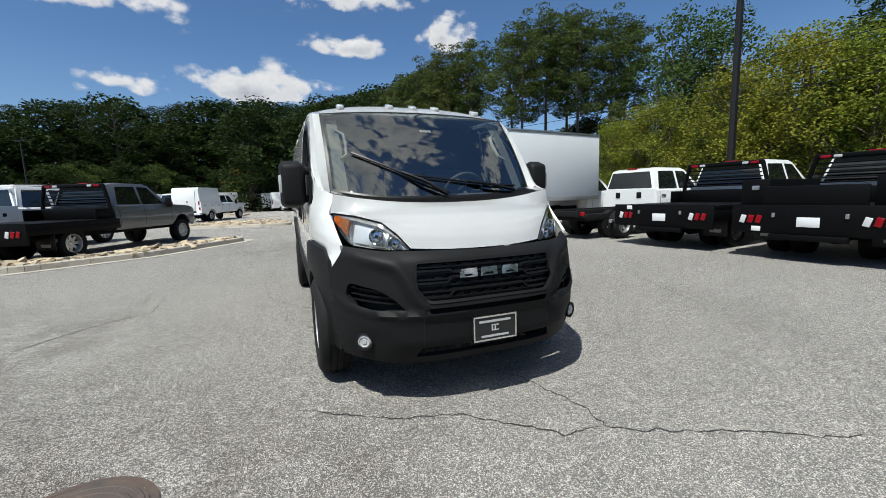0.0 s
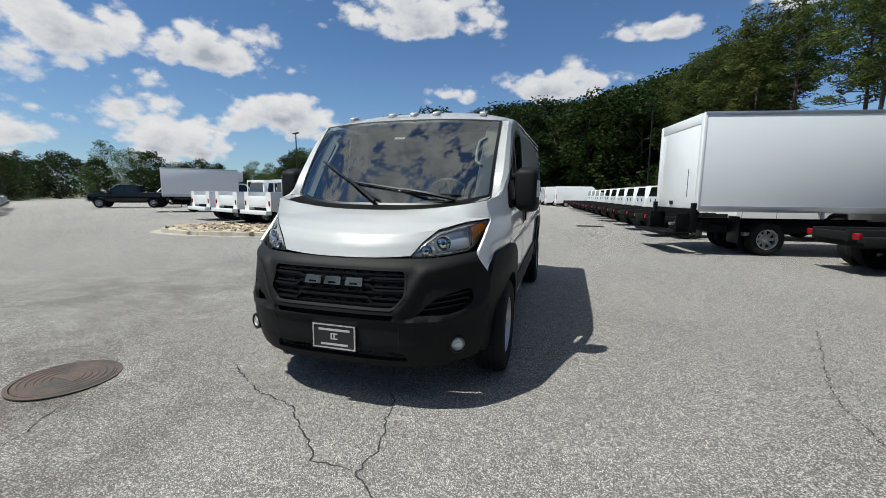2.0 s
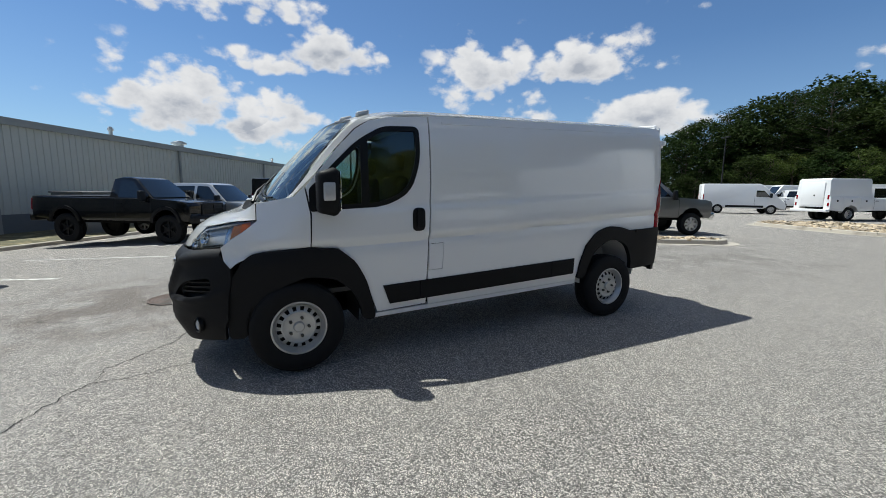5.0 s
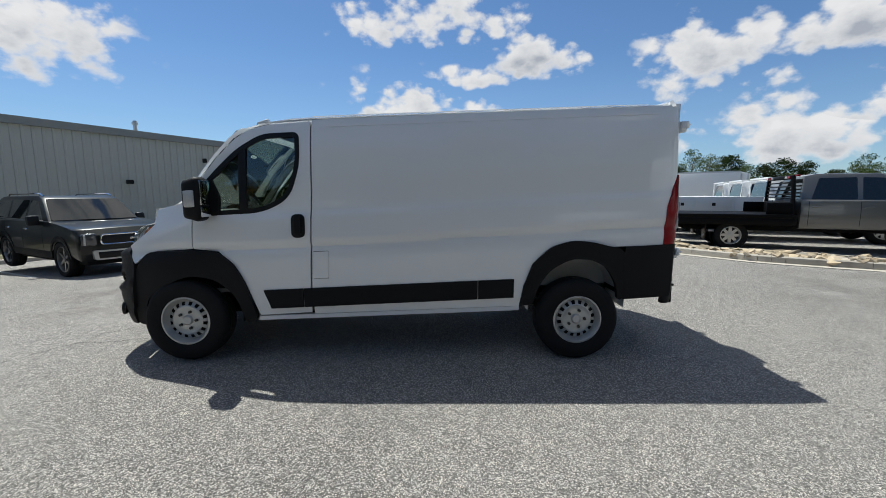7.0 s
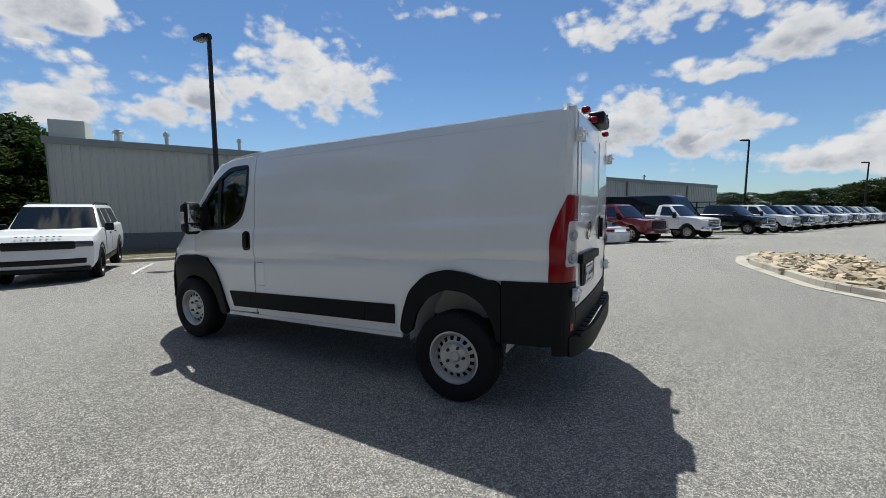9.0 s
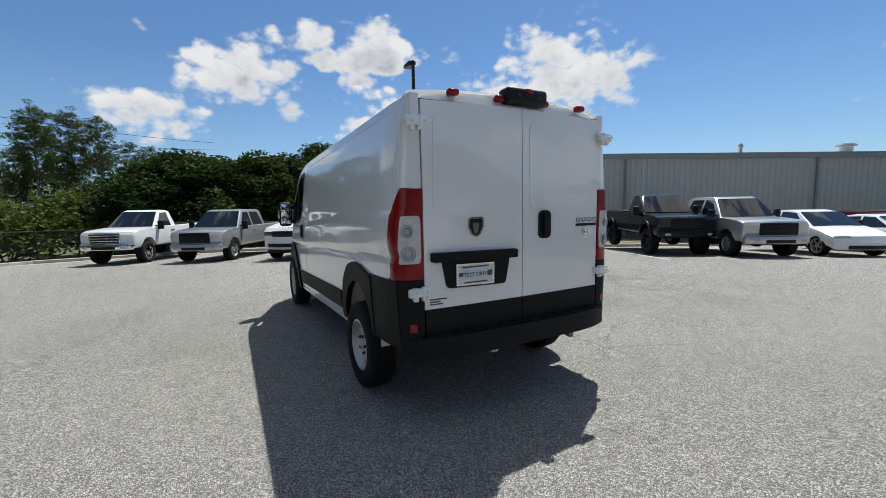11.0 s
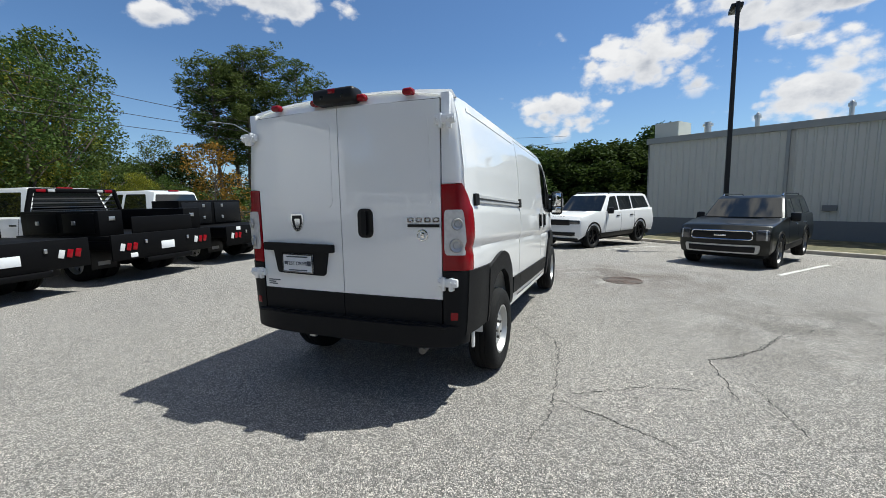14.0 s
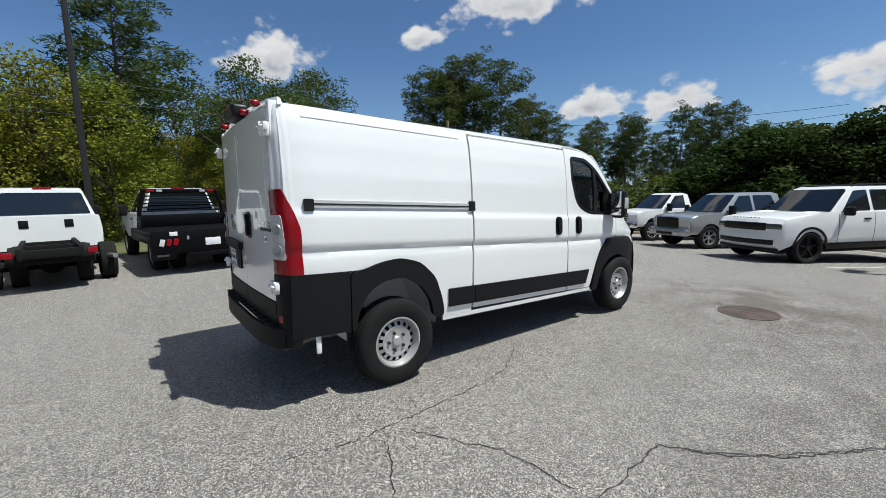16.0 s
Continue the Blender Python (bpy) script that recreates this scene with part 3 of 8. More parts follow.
for gx, gy in ((2.6, 16.8), (3.9, 21.6)):
    gt = thing("drain_grate", pose(gx, gy, 0.004), "flat iron drain grate in the asphalt", "drain grate", "drain grates")
    part("frame", box((-0.62, -0.38, 0), (0.62, 0.38, 0.008), 0.004), RUST, gt)
    for k in range(9):
        part("bar", box((-0.55, -0.33 + k * 0.074, 0.007), (0.55, -0.30 + k * 0.074, 0.014)), DARK, gt)

# painted bay lines
LINE = mat("worn_white_line", (0.62, 0.61, 0.57), 0.8, var=0.15, scale=20, wear=((0.27, 0.26, 0.25), 0.45, 0.62, 9.0))


def bay_line(a, b, w=0.05):
    bm, n = bmesh.new(), 8
    a, b = Vector(a), Vector(b)
    d = (b - a).normalized()
    s = Vector((-d.y, d.x)) * w
    rows = []
    for i in range(n + 1):
        p = a + (b - a) * i / n
        rows.append([bm.verts.new((*(p + s * k), g(*p) + 0.004)) for k in (1, -1)])
    for p, q in zip(rows, rows[1:]):
        bm.faces.new((p[0], p[1], q[1], q[0]))
    return tagged(finish("bay_line", bm, LINE), "worn white painted parking bay line", "bay line", "bay lines", "structure")


for k in range(-2, 9):
    foot = Vector((-7.37, -6.6)) + ALONG * 2.62 * k
    if k < 0:
        foot = foot - OUT * 2.6
    bay_line(foot, foot + OUT * (4.6 if k < 0 else 3.9))
for k in range(9):
    a = Vector((-18.0, 12.0)) + Vector((-0.92, 0.39)) * 2.9 * k
    bay_line(a, a + Vector((0.39, 0.92)) * 5.0)

# kerbs


def kerb(name, line, closed, label, h=0.14, w=0.15, gutter=0.30, side=1):
    """A kerb with its gutter along a line; each stretch between joints is a piece of its own. side: where the gutter lies, 1 for the left of the line."""
    top = tagged(new(name), label, "kerb", kind="structure")
    pts = densify(line, 1.6)
    if not closed:
        back_way = max(1, math.ceil(math.dist(line[-1], line[0]) / 1.6))
        pts = pts[: len(pts) - back_way] + [line[-1]]
    n = len(pts)

    def normal(i):
        a, b = (pts[i - 1], pts[(i + 1) % n]) if closed else (pts[max(i - 1, 0)], pts[min(i + 1, n - 1)])
        d = (Vector(b) - Vector(a)).normalized()
        return Vector((-d.y, d.x)) * side

    for i in range(n if closed else n - 1):
        j = (i + 1) % n
        bm = bmesh.new()
        secs = []
        for k, back in ((i, 1), (j, -1)):
            p, q = Vector(pts[k]), Vector(pts[j if k == i else i])
            p = p + (q - p).normalized() * 0.004
            z, m = g(*p), normal(k)
            prof = [(gutter, 0.012), (0.0, 0.004), (-0.02, h * 0.86), (-0.045, h), (-w, h), (-w, -0.05), (gutter, -0.05)]
            secs.append([bm.verts.new((*(p + m * a), z + b)) for a, b in prof])
        for k in range(7):
            l = (k + 1) % 7
            bm.faces.new((secs[0][k], secs[0][l], secs[1][l], secs[1][k]))
        bm.faces.new(secs[0])
        bm.faces.new(secs[1][::-1])
        part("kerb_stone", bm, CREAM, top)
    return top


STONE = mat("island_stone", (0.42, 0.33, 0.22), 0.85, var=0.25, scale=10, bump=0.35, bscale=60, island=0.45, wear=((0.26, 0.24, 0.22), 0.5, 0.7, 3.0))


def stone_mesh(seed):
    rng = random.Random(seed)
    bm = bmesh.new()
    bmesh.ops.create_icosphere(bm, subdivisions=1, radius=1.0)
    for v in bm.verts:
        v.co = v.co * rng.uniform(0.78, 1.15)
        v.co.z = max(-0.6, min(0.62, v.co.z))
    bmesh.ops.recalc_face_normals(bm, faces=bm.faces[:])
    me = bpy.data.meshes.new("stone")
    bm.to_mesh(me)
    bm.free()
    me.materials.append(STONE)
    return me


def island(name, poly, label, count, seed):
    kerb(name + "_kerb", poly, True, "concrete kerb round a stone bed", side=-1)
    bed = inset(poly, 0.12)
    top = tagged(new(name), label, "stone bed")
    bm = bmesh.new()
    vs = [bm.verts.new((x, y, g(x, y) + 0.07)) for x, y in bed]
    ws = [bm.verts.new((x, y, g(x, y) - 0.02)) for x, y in bed]
    bm.faces.new(vs)
    for i in range(len(vs)):
        bm.faces.new((vs[i - 1], vs[i], ws[i], ws[i - 1]))
    part("bed_soil", bm, SOIL, top)
    rng = random.Random(seed)
    meshes = [stone_mesh(seed * 10 + i) for i in range(6)]
    xs, ys = zip(*bed)
    rest, made, k = bmesh.new(), 0, 0
    while made < count and k < count * 30:
        k += 1
        x, y = rng.uniform(min(xs), max(xs)), rng.uniform(min(ys), max(ys))
        if not inside((x, y), bed):
            continue
        made += 1
        s = rng.uniform(0.06, 0.15)
        m = pose(x, y, g(x, y) + 0.075 + rng.uniform(0, 0.05), rng.uniform(-25, 25), rng.uniform(-25, 25), rng.uniform(0, 360)) @ Matrix.Diagonal((s * rng.uniform(1.0, 1.9), s * rng.uniform(0.7, 1.2), s * rng.uniform(0.45, 0.8), 1))
        me = meshes[made % 6]
        if made <= 290:
            ob = new("stone", me)
            ob.parent = top
            ob.matrix_world = m
        else:
            base = len(rest.verts)
            nv = [rest.verts.new(m @ v.co) for v in me.vertices]
            for f in me.polygons:
                rest.faces.new([nv[i] for i in f.vertices])
    if len(rest.verts):
        tagged(part("gravel", rest, STONE, top, smooth=None), kind="stuff")
    else:
        rest.free()


ISLAND_1 = rounded([(-12.7, 10.0), (-12.7, 8.3), (-12.0, 7.45), (-10.0, 7.15), (-6.6, 7.8), (-4.4, 9.4), (-2.45, 12.4), (-2.75, 13.1), (-5.2, 10.7), (-6.2, 9.2), (-8.0, 9.4), (-9.0, 10.3)], 0.5, 4)
ISLAND_2 = rounded([(-6.7, 22.3), (-4.5, 21.4), (-2.0, 20.6), (-0.8, 20.9), (-0.7, 22.5), (-1.5, 26.5), (-5.8, 26.8), (-7.0, 24.5)], 0.6, 4)
island("stone_island", ISLAND_1, "bed of tan and grey landscaping stones", 760, 3)
island("stone_island", ISLAND_2, "bed of tan landscaping stones by the lane", 620, 5)
ISLAND_3 = rounded([(-7.6, 41.0), (-4.6, 40.6), (-4.4, 46.5), (-7.6, 47.0)], 0.6, 4)
island("stone_island", ISLAND_3, "distant bed of tan landscaping stones", 160, 6)
kerb("wall_kerb", [(3.0, -17.2), (-1.5, -15.0), (-2.81, -13.99), (-39.45, 9.44)], False, "concrete kerb along the building's verge", side=-1)
kerb("fence_kerb", [(14.4, -3.0), (13.6, -9.6), (11.6, -14.0), (9.0, -16.4), (3.0, -17.6)], False, "worn concrete kerb below the fence", side=-1)
GRASS = mat("verge_grass", (0.095, 0.088, 0.042), 0.95, var=0.45, scale=14, bump=0.8, bscale=80, wear=((0.20, 0.165, 0.085), 0.5, 0.66, 2.5))
bm = bmesh.new()
line = [tuple(CORNER + ALONG * s + OUT * 4.26) for s in (1.5, 8, 16, 30, 45)]
front = [bm.verts.new((x, y, g(x, y) + 0.12)) for x, y in line]
back = []
for x, y in line:
    q = Vector((x, y)) - OUT * (Vector((x, y)) - CORNER).dot(OUT)
    back.append(bm.verts.new((*q, -0.46)))
for i in range(len(line) - 1):
    bm.faces.new((front[i], front[i + 1], back[i + 1], back[i]))
tagged(finish("grass_verge", bm, GRASS), "dry mown grass strip below the building", "grass", kind="structure")

# ---- warehouse
SIDING = mat("grey_ribbed_siding", (0.53, 0.535, 0.485), 0.55, 0.1, var=0.06, scale=4, big=0.3, bump=0.05, bscale=20)
PLINTH = mat("dark_grey_block_plinth", (0.16, 0.17, 0.175), 0.8, var=0.12, scale=6, bump=0.2, bscale=60)
TRIM = mat("grey_metal_trim", (0.30, 0.31, 0.295), 0.5, 0.2, var=0.08)
wh = thing("warehouse", Matrix(), "long grey metal warehouse with a dark plinth", "building")
LEN = 52.8


def roof_z(s):
    return 4.58 - 0.0145 * s


def on_wall(s, d, z):
    p = CORNER + ALONG * s + OUT * d
    return (p.x, p.y, z)


bm = bmesh.new()
step, rib = 0.305, []
s = 0.0
while s < LEN:
    rib += [(s, 0.0), (s + 0.19, 0.0), (s + 0.215, 0.032), (s + 0.275, 0.032), (s + 0.30, 0.0)]
    s += step
lo = [bm.verts.new(on_wall(a, d, 0.33)) for a, d in rib]
hi = [bm.verts.new(on_wall(a, d, roof_z(a) - 0.06)) for a, d in rib]
for i in range(len(rib) - 1):
    bm.faces.new((lo[i], lo[i + 1], hi[i + 1], hi[i]))
part("siding", bm, SIDING, wh, "vertical ribbed grey siding", smooth=None)
bm = bmesh.new()
add_prism(bm, [(0, -1.3), (LEN, -1.3), (LEN, 0.33), (0, 0.33)], lambda a, z: on_wall(a, 0.012, z), lambda a, z: on_wall(a, -0.25, z))
part("plinth", bm, PLINTH, wh)
bm = bmesh.new()
add_prism(bm, [(-0.1, roof_z(0) - 0.30), (LEN + 0.1, roof_z(LEN) - 0.30), (LEN + 0.1, roof_z(LEN)), (-0.1, roof_z(0))], lambda a, z: on_wall(a, 0.14, z), lambda a, z: on_wall(a, -0.05, z))
part("eaves_gutter", bm, TRIM, wh)
bm = bmesh.new()
add_prism(bm, [(0, -1.3), (LEN, -1.3), (LEN, roof_z(LEN) - 0.05), (0, roof_z(0) - 0.05)], lambda a, z: on_wall(a, -0.03, z), lambda a, z: on_wall(a, -26.0, z + (0.9 if z > 1 else 0)))
part("shell", bm, SIDING, wh, smooth=None)
bm = bmesh.new()
add_prism(bm, [(-0.02, -1.3), (0.02, -1.3), (0.02, roof_z(0) + 0.0), (-0.02, roof_z(0) + 0.0)], lambda a, z: on_wall(a, 0.06, z), lambda a, z: on_wall(a, -0.12, z))
part("corner_trim", bm, TRIM, wh)
for a in (6.1, 17.6, 28.0, 38.3, 47.5):
    bm = bmesh.new()
    z1 = roof_z(a)
    add_prism(bm, [(a - 0.06, -0.75), (a + 0.06, -0.75), (a + 0.06, z1 - 0.2), (a - 0.06, z1 - 0.2)], lambda t, z: on_wall(t, 0.15, z), lambda t, z: on_wall(t, 0.035, z))
    part("downpipe", bm, TRIM, wh)
for a, d, h, r in ((4.2, -2.2, 0.75, 0.10), (7.6, -2.0, 0.7, 0.09), (13.5, -1.6, 0.55, 0.09), (24.8, -1.5, 0.55, 0.10), (32.0, -3.0, 0.7, 0.34), (43.0, -1.6, 0.5, 0.10), (2.3, -1.4, 0.55, 0.16)):
    bm = bmesh.new()
    x, y, _ = on_wall(a, d, 0)
    z0 = roof_z(a)
    add_cyl(bm, r, r, h + 0.3, pose(x, y, z0 + h / 2), 14)
    add_cyl(bm, r * 1.5, r * 1.5, h * 0.22, pose(x, y, z0 + h), 14)
    add_cyl(bm, r * 1.2, r * 0.3, h * 0.16, pose(x, y, z0 + h * 1.2), 14)
    part("roof_vent", bm, ALU, wh, "galvanised roof vent")
bm = bmesh.new()
for sgn in (0,):
    p0, p1 = on_wall(0.15, -0.2, 4.3), on_wall(1.1, -1.6, 5.35)
    add_prism(bm, [(0.0, 4.3), (1.25, 4.3), (1.25, 5.4), (0.0, 5.4)], lambda a, z: on_wall(a, -0.5, z), lambda a, z: on_wall(a, -1.9, z))
part("roof_unit", bm, SIDING, wh, "grey louvred unit on the roof edge")
for a, z, wd, hg, dp, material in ((7.6, 0.86, 0.45, 0.24, 0.12, PLINTH), (10.2, 0.88, 0.45, 0.20, 0.12, TRIM), (12.4, 2.08, 0.22, 0.18, 0.22, BLACK), (15.8, 3.25, 0.12, 0.22, 0.2, BLACK), (16.3, 0.55, 0.35, 0.16, 0.1, TRIM), (3.6, -0.35, 0.2, 0.3, 0.1, PLINTH)):
    bm = bmesh.new()
    add_prism(bm, rounded([(a - wd / 2, z - hg / 2), (a + wd / 2, z - hg / 2), (a + wd / 2, z + hg / 2), (a - wd / 2, z + hg / 2)], 0.02), lambda t, q: on_wall(t, 0.03, q), lambda t, q: on_wall(t, 0.03 + dp, q))
    part("wall_fixture", bm, material, wh)
for a in (14.6, 16.9):
    bm = bmesh.new()
    add_prism(bm, [(a - 0.75, -0.38), (a + 0.75, -0.38), (a + 0.75, 0.30), (a - 0.75, 0.30)], lambda t, q: on_wall(t, 0.02, q), lambda t, q: on_wall(t, 0.14, q))
    mb = part("meter_board", bm, PLINTH, wh)
    for k in range(5):
        bm = bmesh.new()
        x, y, _ = on_wall(a - 0.5 + k * 0.2, 0.09, 0)
        add_tube(bm, [(x, y, -0.36), (x, y, -0.75)], 0.025, 8)
        part("conduit", bm, TRIM, mb)
# transformer cabinet and bollards beside it
tc = thing("transformer_cabinet", pose(*on_wall(19.4, 2.2, -0.5), 0, 0, math.degrees(math.atan2(ALONG.y, ALONG.x))), "dark grey steel transformer cabinet on grass", "cabinet")
part("body", box((-0.85, -0.75, 0), (0.85, 0.75, 1.75), 0.03), PLINTH, tc)
part("lid", box((-0.9, -0.8, 1.75), (0.9, 0.8, 1.82), 0.02), PLINTH, tc)
for k in (0, 1):
    part("door", box((-0.80 + k * 0.81, -0.775, 0.12), (-0.01 + k * 0.81, -0.752, 1.66), 0.008), PLINTH, tc)
YELLOW = mat("faded_yellow_paint", (0.62, 0.45, 0.06), 0.6, var=0.15)
for a, d in ((17.8, 3.4), (21.0, 3.4)):
    x, y, _ = on_wall(a, d, 0)
    bm = bmesh.new()
    add_spin(bm, [(0.075, 0), (0.075, 1.0), (0.05, 1.06), (0, 1.075)], pose(x, y, -0.35), 16)
    ob = tagged(finish("bollard", bm, YELLOW, smooth=40), "faded yellow steel bollard on the verge", "bollard", "bollards")

# ---- lamp posts
POST = mat("dark_bronze_post", (0.018, 0.017, 0.016), 0.45, 0.3, var=0.2)
CONC = mat("concrete_footing", (0.36, 0.34, 0.31), 0.85, var=0.15, scale=7, bump=0.3, bscale=90)


def lamp_post(x, y, z0, h, turn, base=True, heads=1, label="dark metal lamp post on a concrete footing"):
    lp = thing("lamp_post", pose(x, y, z0, 0, 0, turn), label, "lamp post", "lamp posts")
    if base:
        bm = bmesh.new()
        add_spin(bm, [(0.34, -0.1), (0.34, 0.70), (0.31, 0.74), (0, 0.74)], Matrix(), 24)
        part("footing", bm, CONC, lp)
        part("base_plate", box((-0.17, -0.17, 0.735), (0.17, 0.17, 0.80), 0.02), POST, lp)
    bm = bmesh.new()
    b = 0.075 if base else 0.09
    add_prism(bm, rounded([(-b, -b), (b, -b), (b, b), (-b, b)], 0.02, 2), lambda u, v: (u, v, 0.74 if base else 0), lambda u, v: (u * 0.75, v * 0.75, h))
    part("pole", bm, POST, lp)
    for k in range(heads):
        s = 1 if k == 0 else -1
        part("lamp_head", box((-0.17, s * 0.08, h - 0.12), (0.17, s * 0.78, h + 0.02), 0.03), POST, lp)
    return lp


lamp_post(-5.6, -9.45, -0.36, 8.0, 175)
lamp_post(-42.0, 11.6, -0.5, 8.0, -150)
lamp_post(-62.0, 26.0, -0.5, 7.2, -150)
lamp_post(9.9, 45.7, 0.0, 11.0, 100, label="tall dark lamp post by the trees")
lamp_post(-33.9, 45.6, 0.0, 9.4, 60, heads=2, label="dark lamp post with two heads")
lamp_post(-28.0, 58.0, 0.0, 9.0, 60, heads=2, label="dark lamp post with two heads, far off")
lamp_post(12.9, 6.2, 0.0, 11.5, 90, base=False, label="dark pole behind the parked trucks")
up = thing("utility_pole", pose(18.8, -12.8, -0.6), "weathered wooden utility pole with a street lamp arm", "utility pole")
WOODPOLE = mat("weathered_pole_wood", (0.19, 0.15, 0.11), 0.9, var=0.3, scale=5, bump=0.4, bscale=60)
bm = bmesh.new()
add_tube(bm, [(0, 0, -0.2), (0, 0.05, 3.5), (0, 0.12, 7.4)], [0.15, 0.135, 0.115], 12)
part("pole", bm, WOODPOLE, up)
bm = bmesh.new()
add_tube(bm, [(0, 0.1, 6.4), (0.9, 0.6, 7.0), (2.0, 1.1, 7.15)], 0.03, 8)
part("lamp_arm", bm, ALU, up)
part("lamp_head", box((1.9, 0.98, 7.06), (2.5, 1.25, 7.2), 0.05), ALU, up)
for k, (z, sag) in enumerate(((6.9, 0.5), (6.3, 0.7), (5.8, 0.8))):
    bm = bmesh.new()
    a, b = Vector((18.8, -12.8, z - 0.4)), Vector((15.5, 30.0, z + 0.5))
    add_tube(bm, [a.lerp(b, t) - Vector((0, 0, sag * 4 * t * (1 - t))) for t in np.linspace(0, 1, 14)], 0.014, 5)
    part("cable", bm, BLACK, up).matrix_parent_inverse = up.matrix_world.inverted()
    bm = bmesh.new()
    b = Vector((2.0, -34.0, z + 0.3))
    add_tube(bm, [a.lerp(b, t) - Vector((0, 0, sag * 4 * t * (1 - t))) for t in np.linspace(0, 1, 10)], 0.014, 5)
    part("cable", bm, BLACK, up).matrix_parent_inverse = up.matrix_world.inverted()

# ---- chain link fence
FENCE = [(14.2, 3.0), (14.0, -3.5), (13.4, -9.6), (11.9, -15.2), (9.2, -17.6), (2.5, -19.2), (-3.0, -20.5)]
MESH_MAT = mat("dark_chain_link", (0.03, 0.032, 0.03), 0.5, 0.4, var=0.2)
fence = thing("chain_link_fence", Matrix(), "black chain link fence with a top rail", "fence")
FH = 1.35


def fence_z(x, y):
    return g(x, y) + 0.05


posts = []
for a, b in zip(FENCE, FENCE[1:]):
    n = max(1, round(math.dist(a, b) / 2.5))
    posts += [(a[0] + (b[0] - a[0]) * i / n, a[1] + (b[1] - a[1]) * i / n) for i in range(n)]
posts.append(FENCE[-1])
for x, y in posts:
    bm = bmesh.new()
    add_spin(bm, [(0.035, -0.1), (0.035, FH + 0.03), (0.02, FH + 0.06), (0, FH + 0.065)], pose(x, y, fence_z(x, y)), 10)
    part("post", bm, MESH_MAT, fence)
for (xa, ya), (xb, yb) in zip(posts, posts[1:]):
    za, zb = fence_z(xa, ya), fence_z(xb, yb)
    bm = bmesh.new()
    add_tube(bm, [(xa, ya, za + FH - 0.02), (xb, yb, zb + FH - 0.02)], 0.022, 8)
    part("top_rail", bm, MESH_MAT, fence)
    # wires, crossing both ways
    d = math.dist((xa, ya), (xb, yb))
    bm = bmesh.new()
    k = 0.11
    n = int((d + FH) / k)
    for sgn in (1, -1):
        for i in range(n):
            s0 = i * k - FH
            p, q = (s0, 0.02), (s0 + FH, FH)
            if sgn < 0:
                p, q = (d - p[0], p[1]), (d - q[0], q[1])
            lo_c, hi_c = max(0, (0 - min(p[0], q[0])) / FH), min(1, (d - min(p[0], q[0])) / FH)
            u0, u1 = (lo_c, hi_c) if sgn > 0 else (1 - hi_c, 1 - lo_c)
            if u1 - u0 < 0.02:
                continue
            ends = []
            for u in (u0, u1):
                s, h = p[0] + (q[0] - p[0]) * u, p[1] + (q[1] - p[1]) * u
                t = s / d
                ends.append(Vector((xa + (xb - xa) * t, ya + (yb - ya) * t, za + (zb - za) * t + h)))
            side = Vector((yb - ya, xa - xb, 0)).normalized() * 0.003
            up_ = Vector((0, 0, 0.003))
            c = [bm.verts.new(e + o) for e in ends for o in (up_, side - up_, -side - up_)]
            for a0, b0 in ((0, 1), (1, 2), (2, 0)):
                bm.faces.new((c[a0], c[b0], c[b0 + 3], c[a0 + 3]))
    tagged(part("wire_mesh", bm, MESH_MAT, fence, smooth=None), kind="stuff")

# ---------------------------------------------------------------- the cargo van
VAN = thing("cargo_van", pose(0, 0, 0), "white low-roof cargo van with black plastic bumpers, parked on the lot", "van")
MID, RAKE = -0.03, 0.035


def van_part(name, bm, material, label="", parent=None, smooth=35):
    for v in bm.verts:
        v.co = (v.co.x + MID, v.co.y, v.co.z + RAKE * v.co.y)
    return part(name, bm, material, parent or VAN, label, smooth)


def ramp(v, table):
    """Linear look-up, rounded at the kinks by averaging."""
    xs, ys = zip(*table)
    return float(np.mean([np.interp(v + d, xs, ys) for d in (-0.010, -0.005, 0, 0.005, 0.010)]))


W_TABLE = [(0.3, 0.985), (0.45, 1.004), (0.70, 1.016), (0.90, 1.022), (0.965, 1.019), (1.000, 1.006), (1.045, 1.033), (1.15, 1.033), (1.278, 1.029), (1.302, 1.015), (1.62, 1.004), (1.86, 0.982), (2.0, 0.96), (2.12, 0.925), (2.2, 0.86)]
Z_GRID = np.linspace(0.2, 2.3, 211)
W_GRID = np.array([ramp(z, W_TABLE) for z in Z_GRID])


def half_width(y, z):
    climb = 0.022 * max(0.0, min(3.2, y - 1.17)) * max(0.0, min(1.0, (1.75 - z) / 0.3))
    w = float(np.interp(z - climb, Z_GRID, W_GRID))
    d = max(0.0, 0.15 - y)
    w -= 0.20 * d**1.8 + 0.41 * max(0.0, z - 0.9) * d
    if z > 1.1 and y > -0.5:
        e = max(0.0, min(1.0, (1.25 - y) / 1.2))
        w -= e * e * (z - 1.1) * 0.055
    if y > 4.1:
        w -= 0.35 * (y - 4.1) ** 2
    return w


def side_l(y, z):
    return half_width(y, z), y, z


def side_r(y, z):
    return -half_width(y, z), y, z


YC = [(0.2, -0.80), (0.33, -0.865), (0.45, -0.925), (0.6, -0.935), (0.8, -0.915), (0.95, -0.885), (0.99, -0.865), (1.03, -0.80), (1.15, -0.66)]


def nose(x, z):
    return x, ramp(z, YC) + 0.47 * (abs(x) / 0.98) ** 3.8, z


def off_line(x, z, line):
    """The distance from a broken line."""
    p, best = Vector((x, z)), 9.0
    for a, b in zip(line, line[1:]):
        a, d = Vector(a), Vector(b) - Vector(a)
        t = max(0.0, min(1.0, (p - a).dot(d) / d.dot(d)))
        best = min(best, (p - a - d * t).length)
    return best


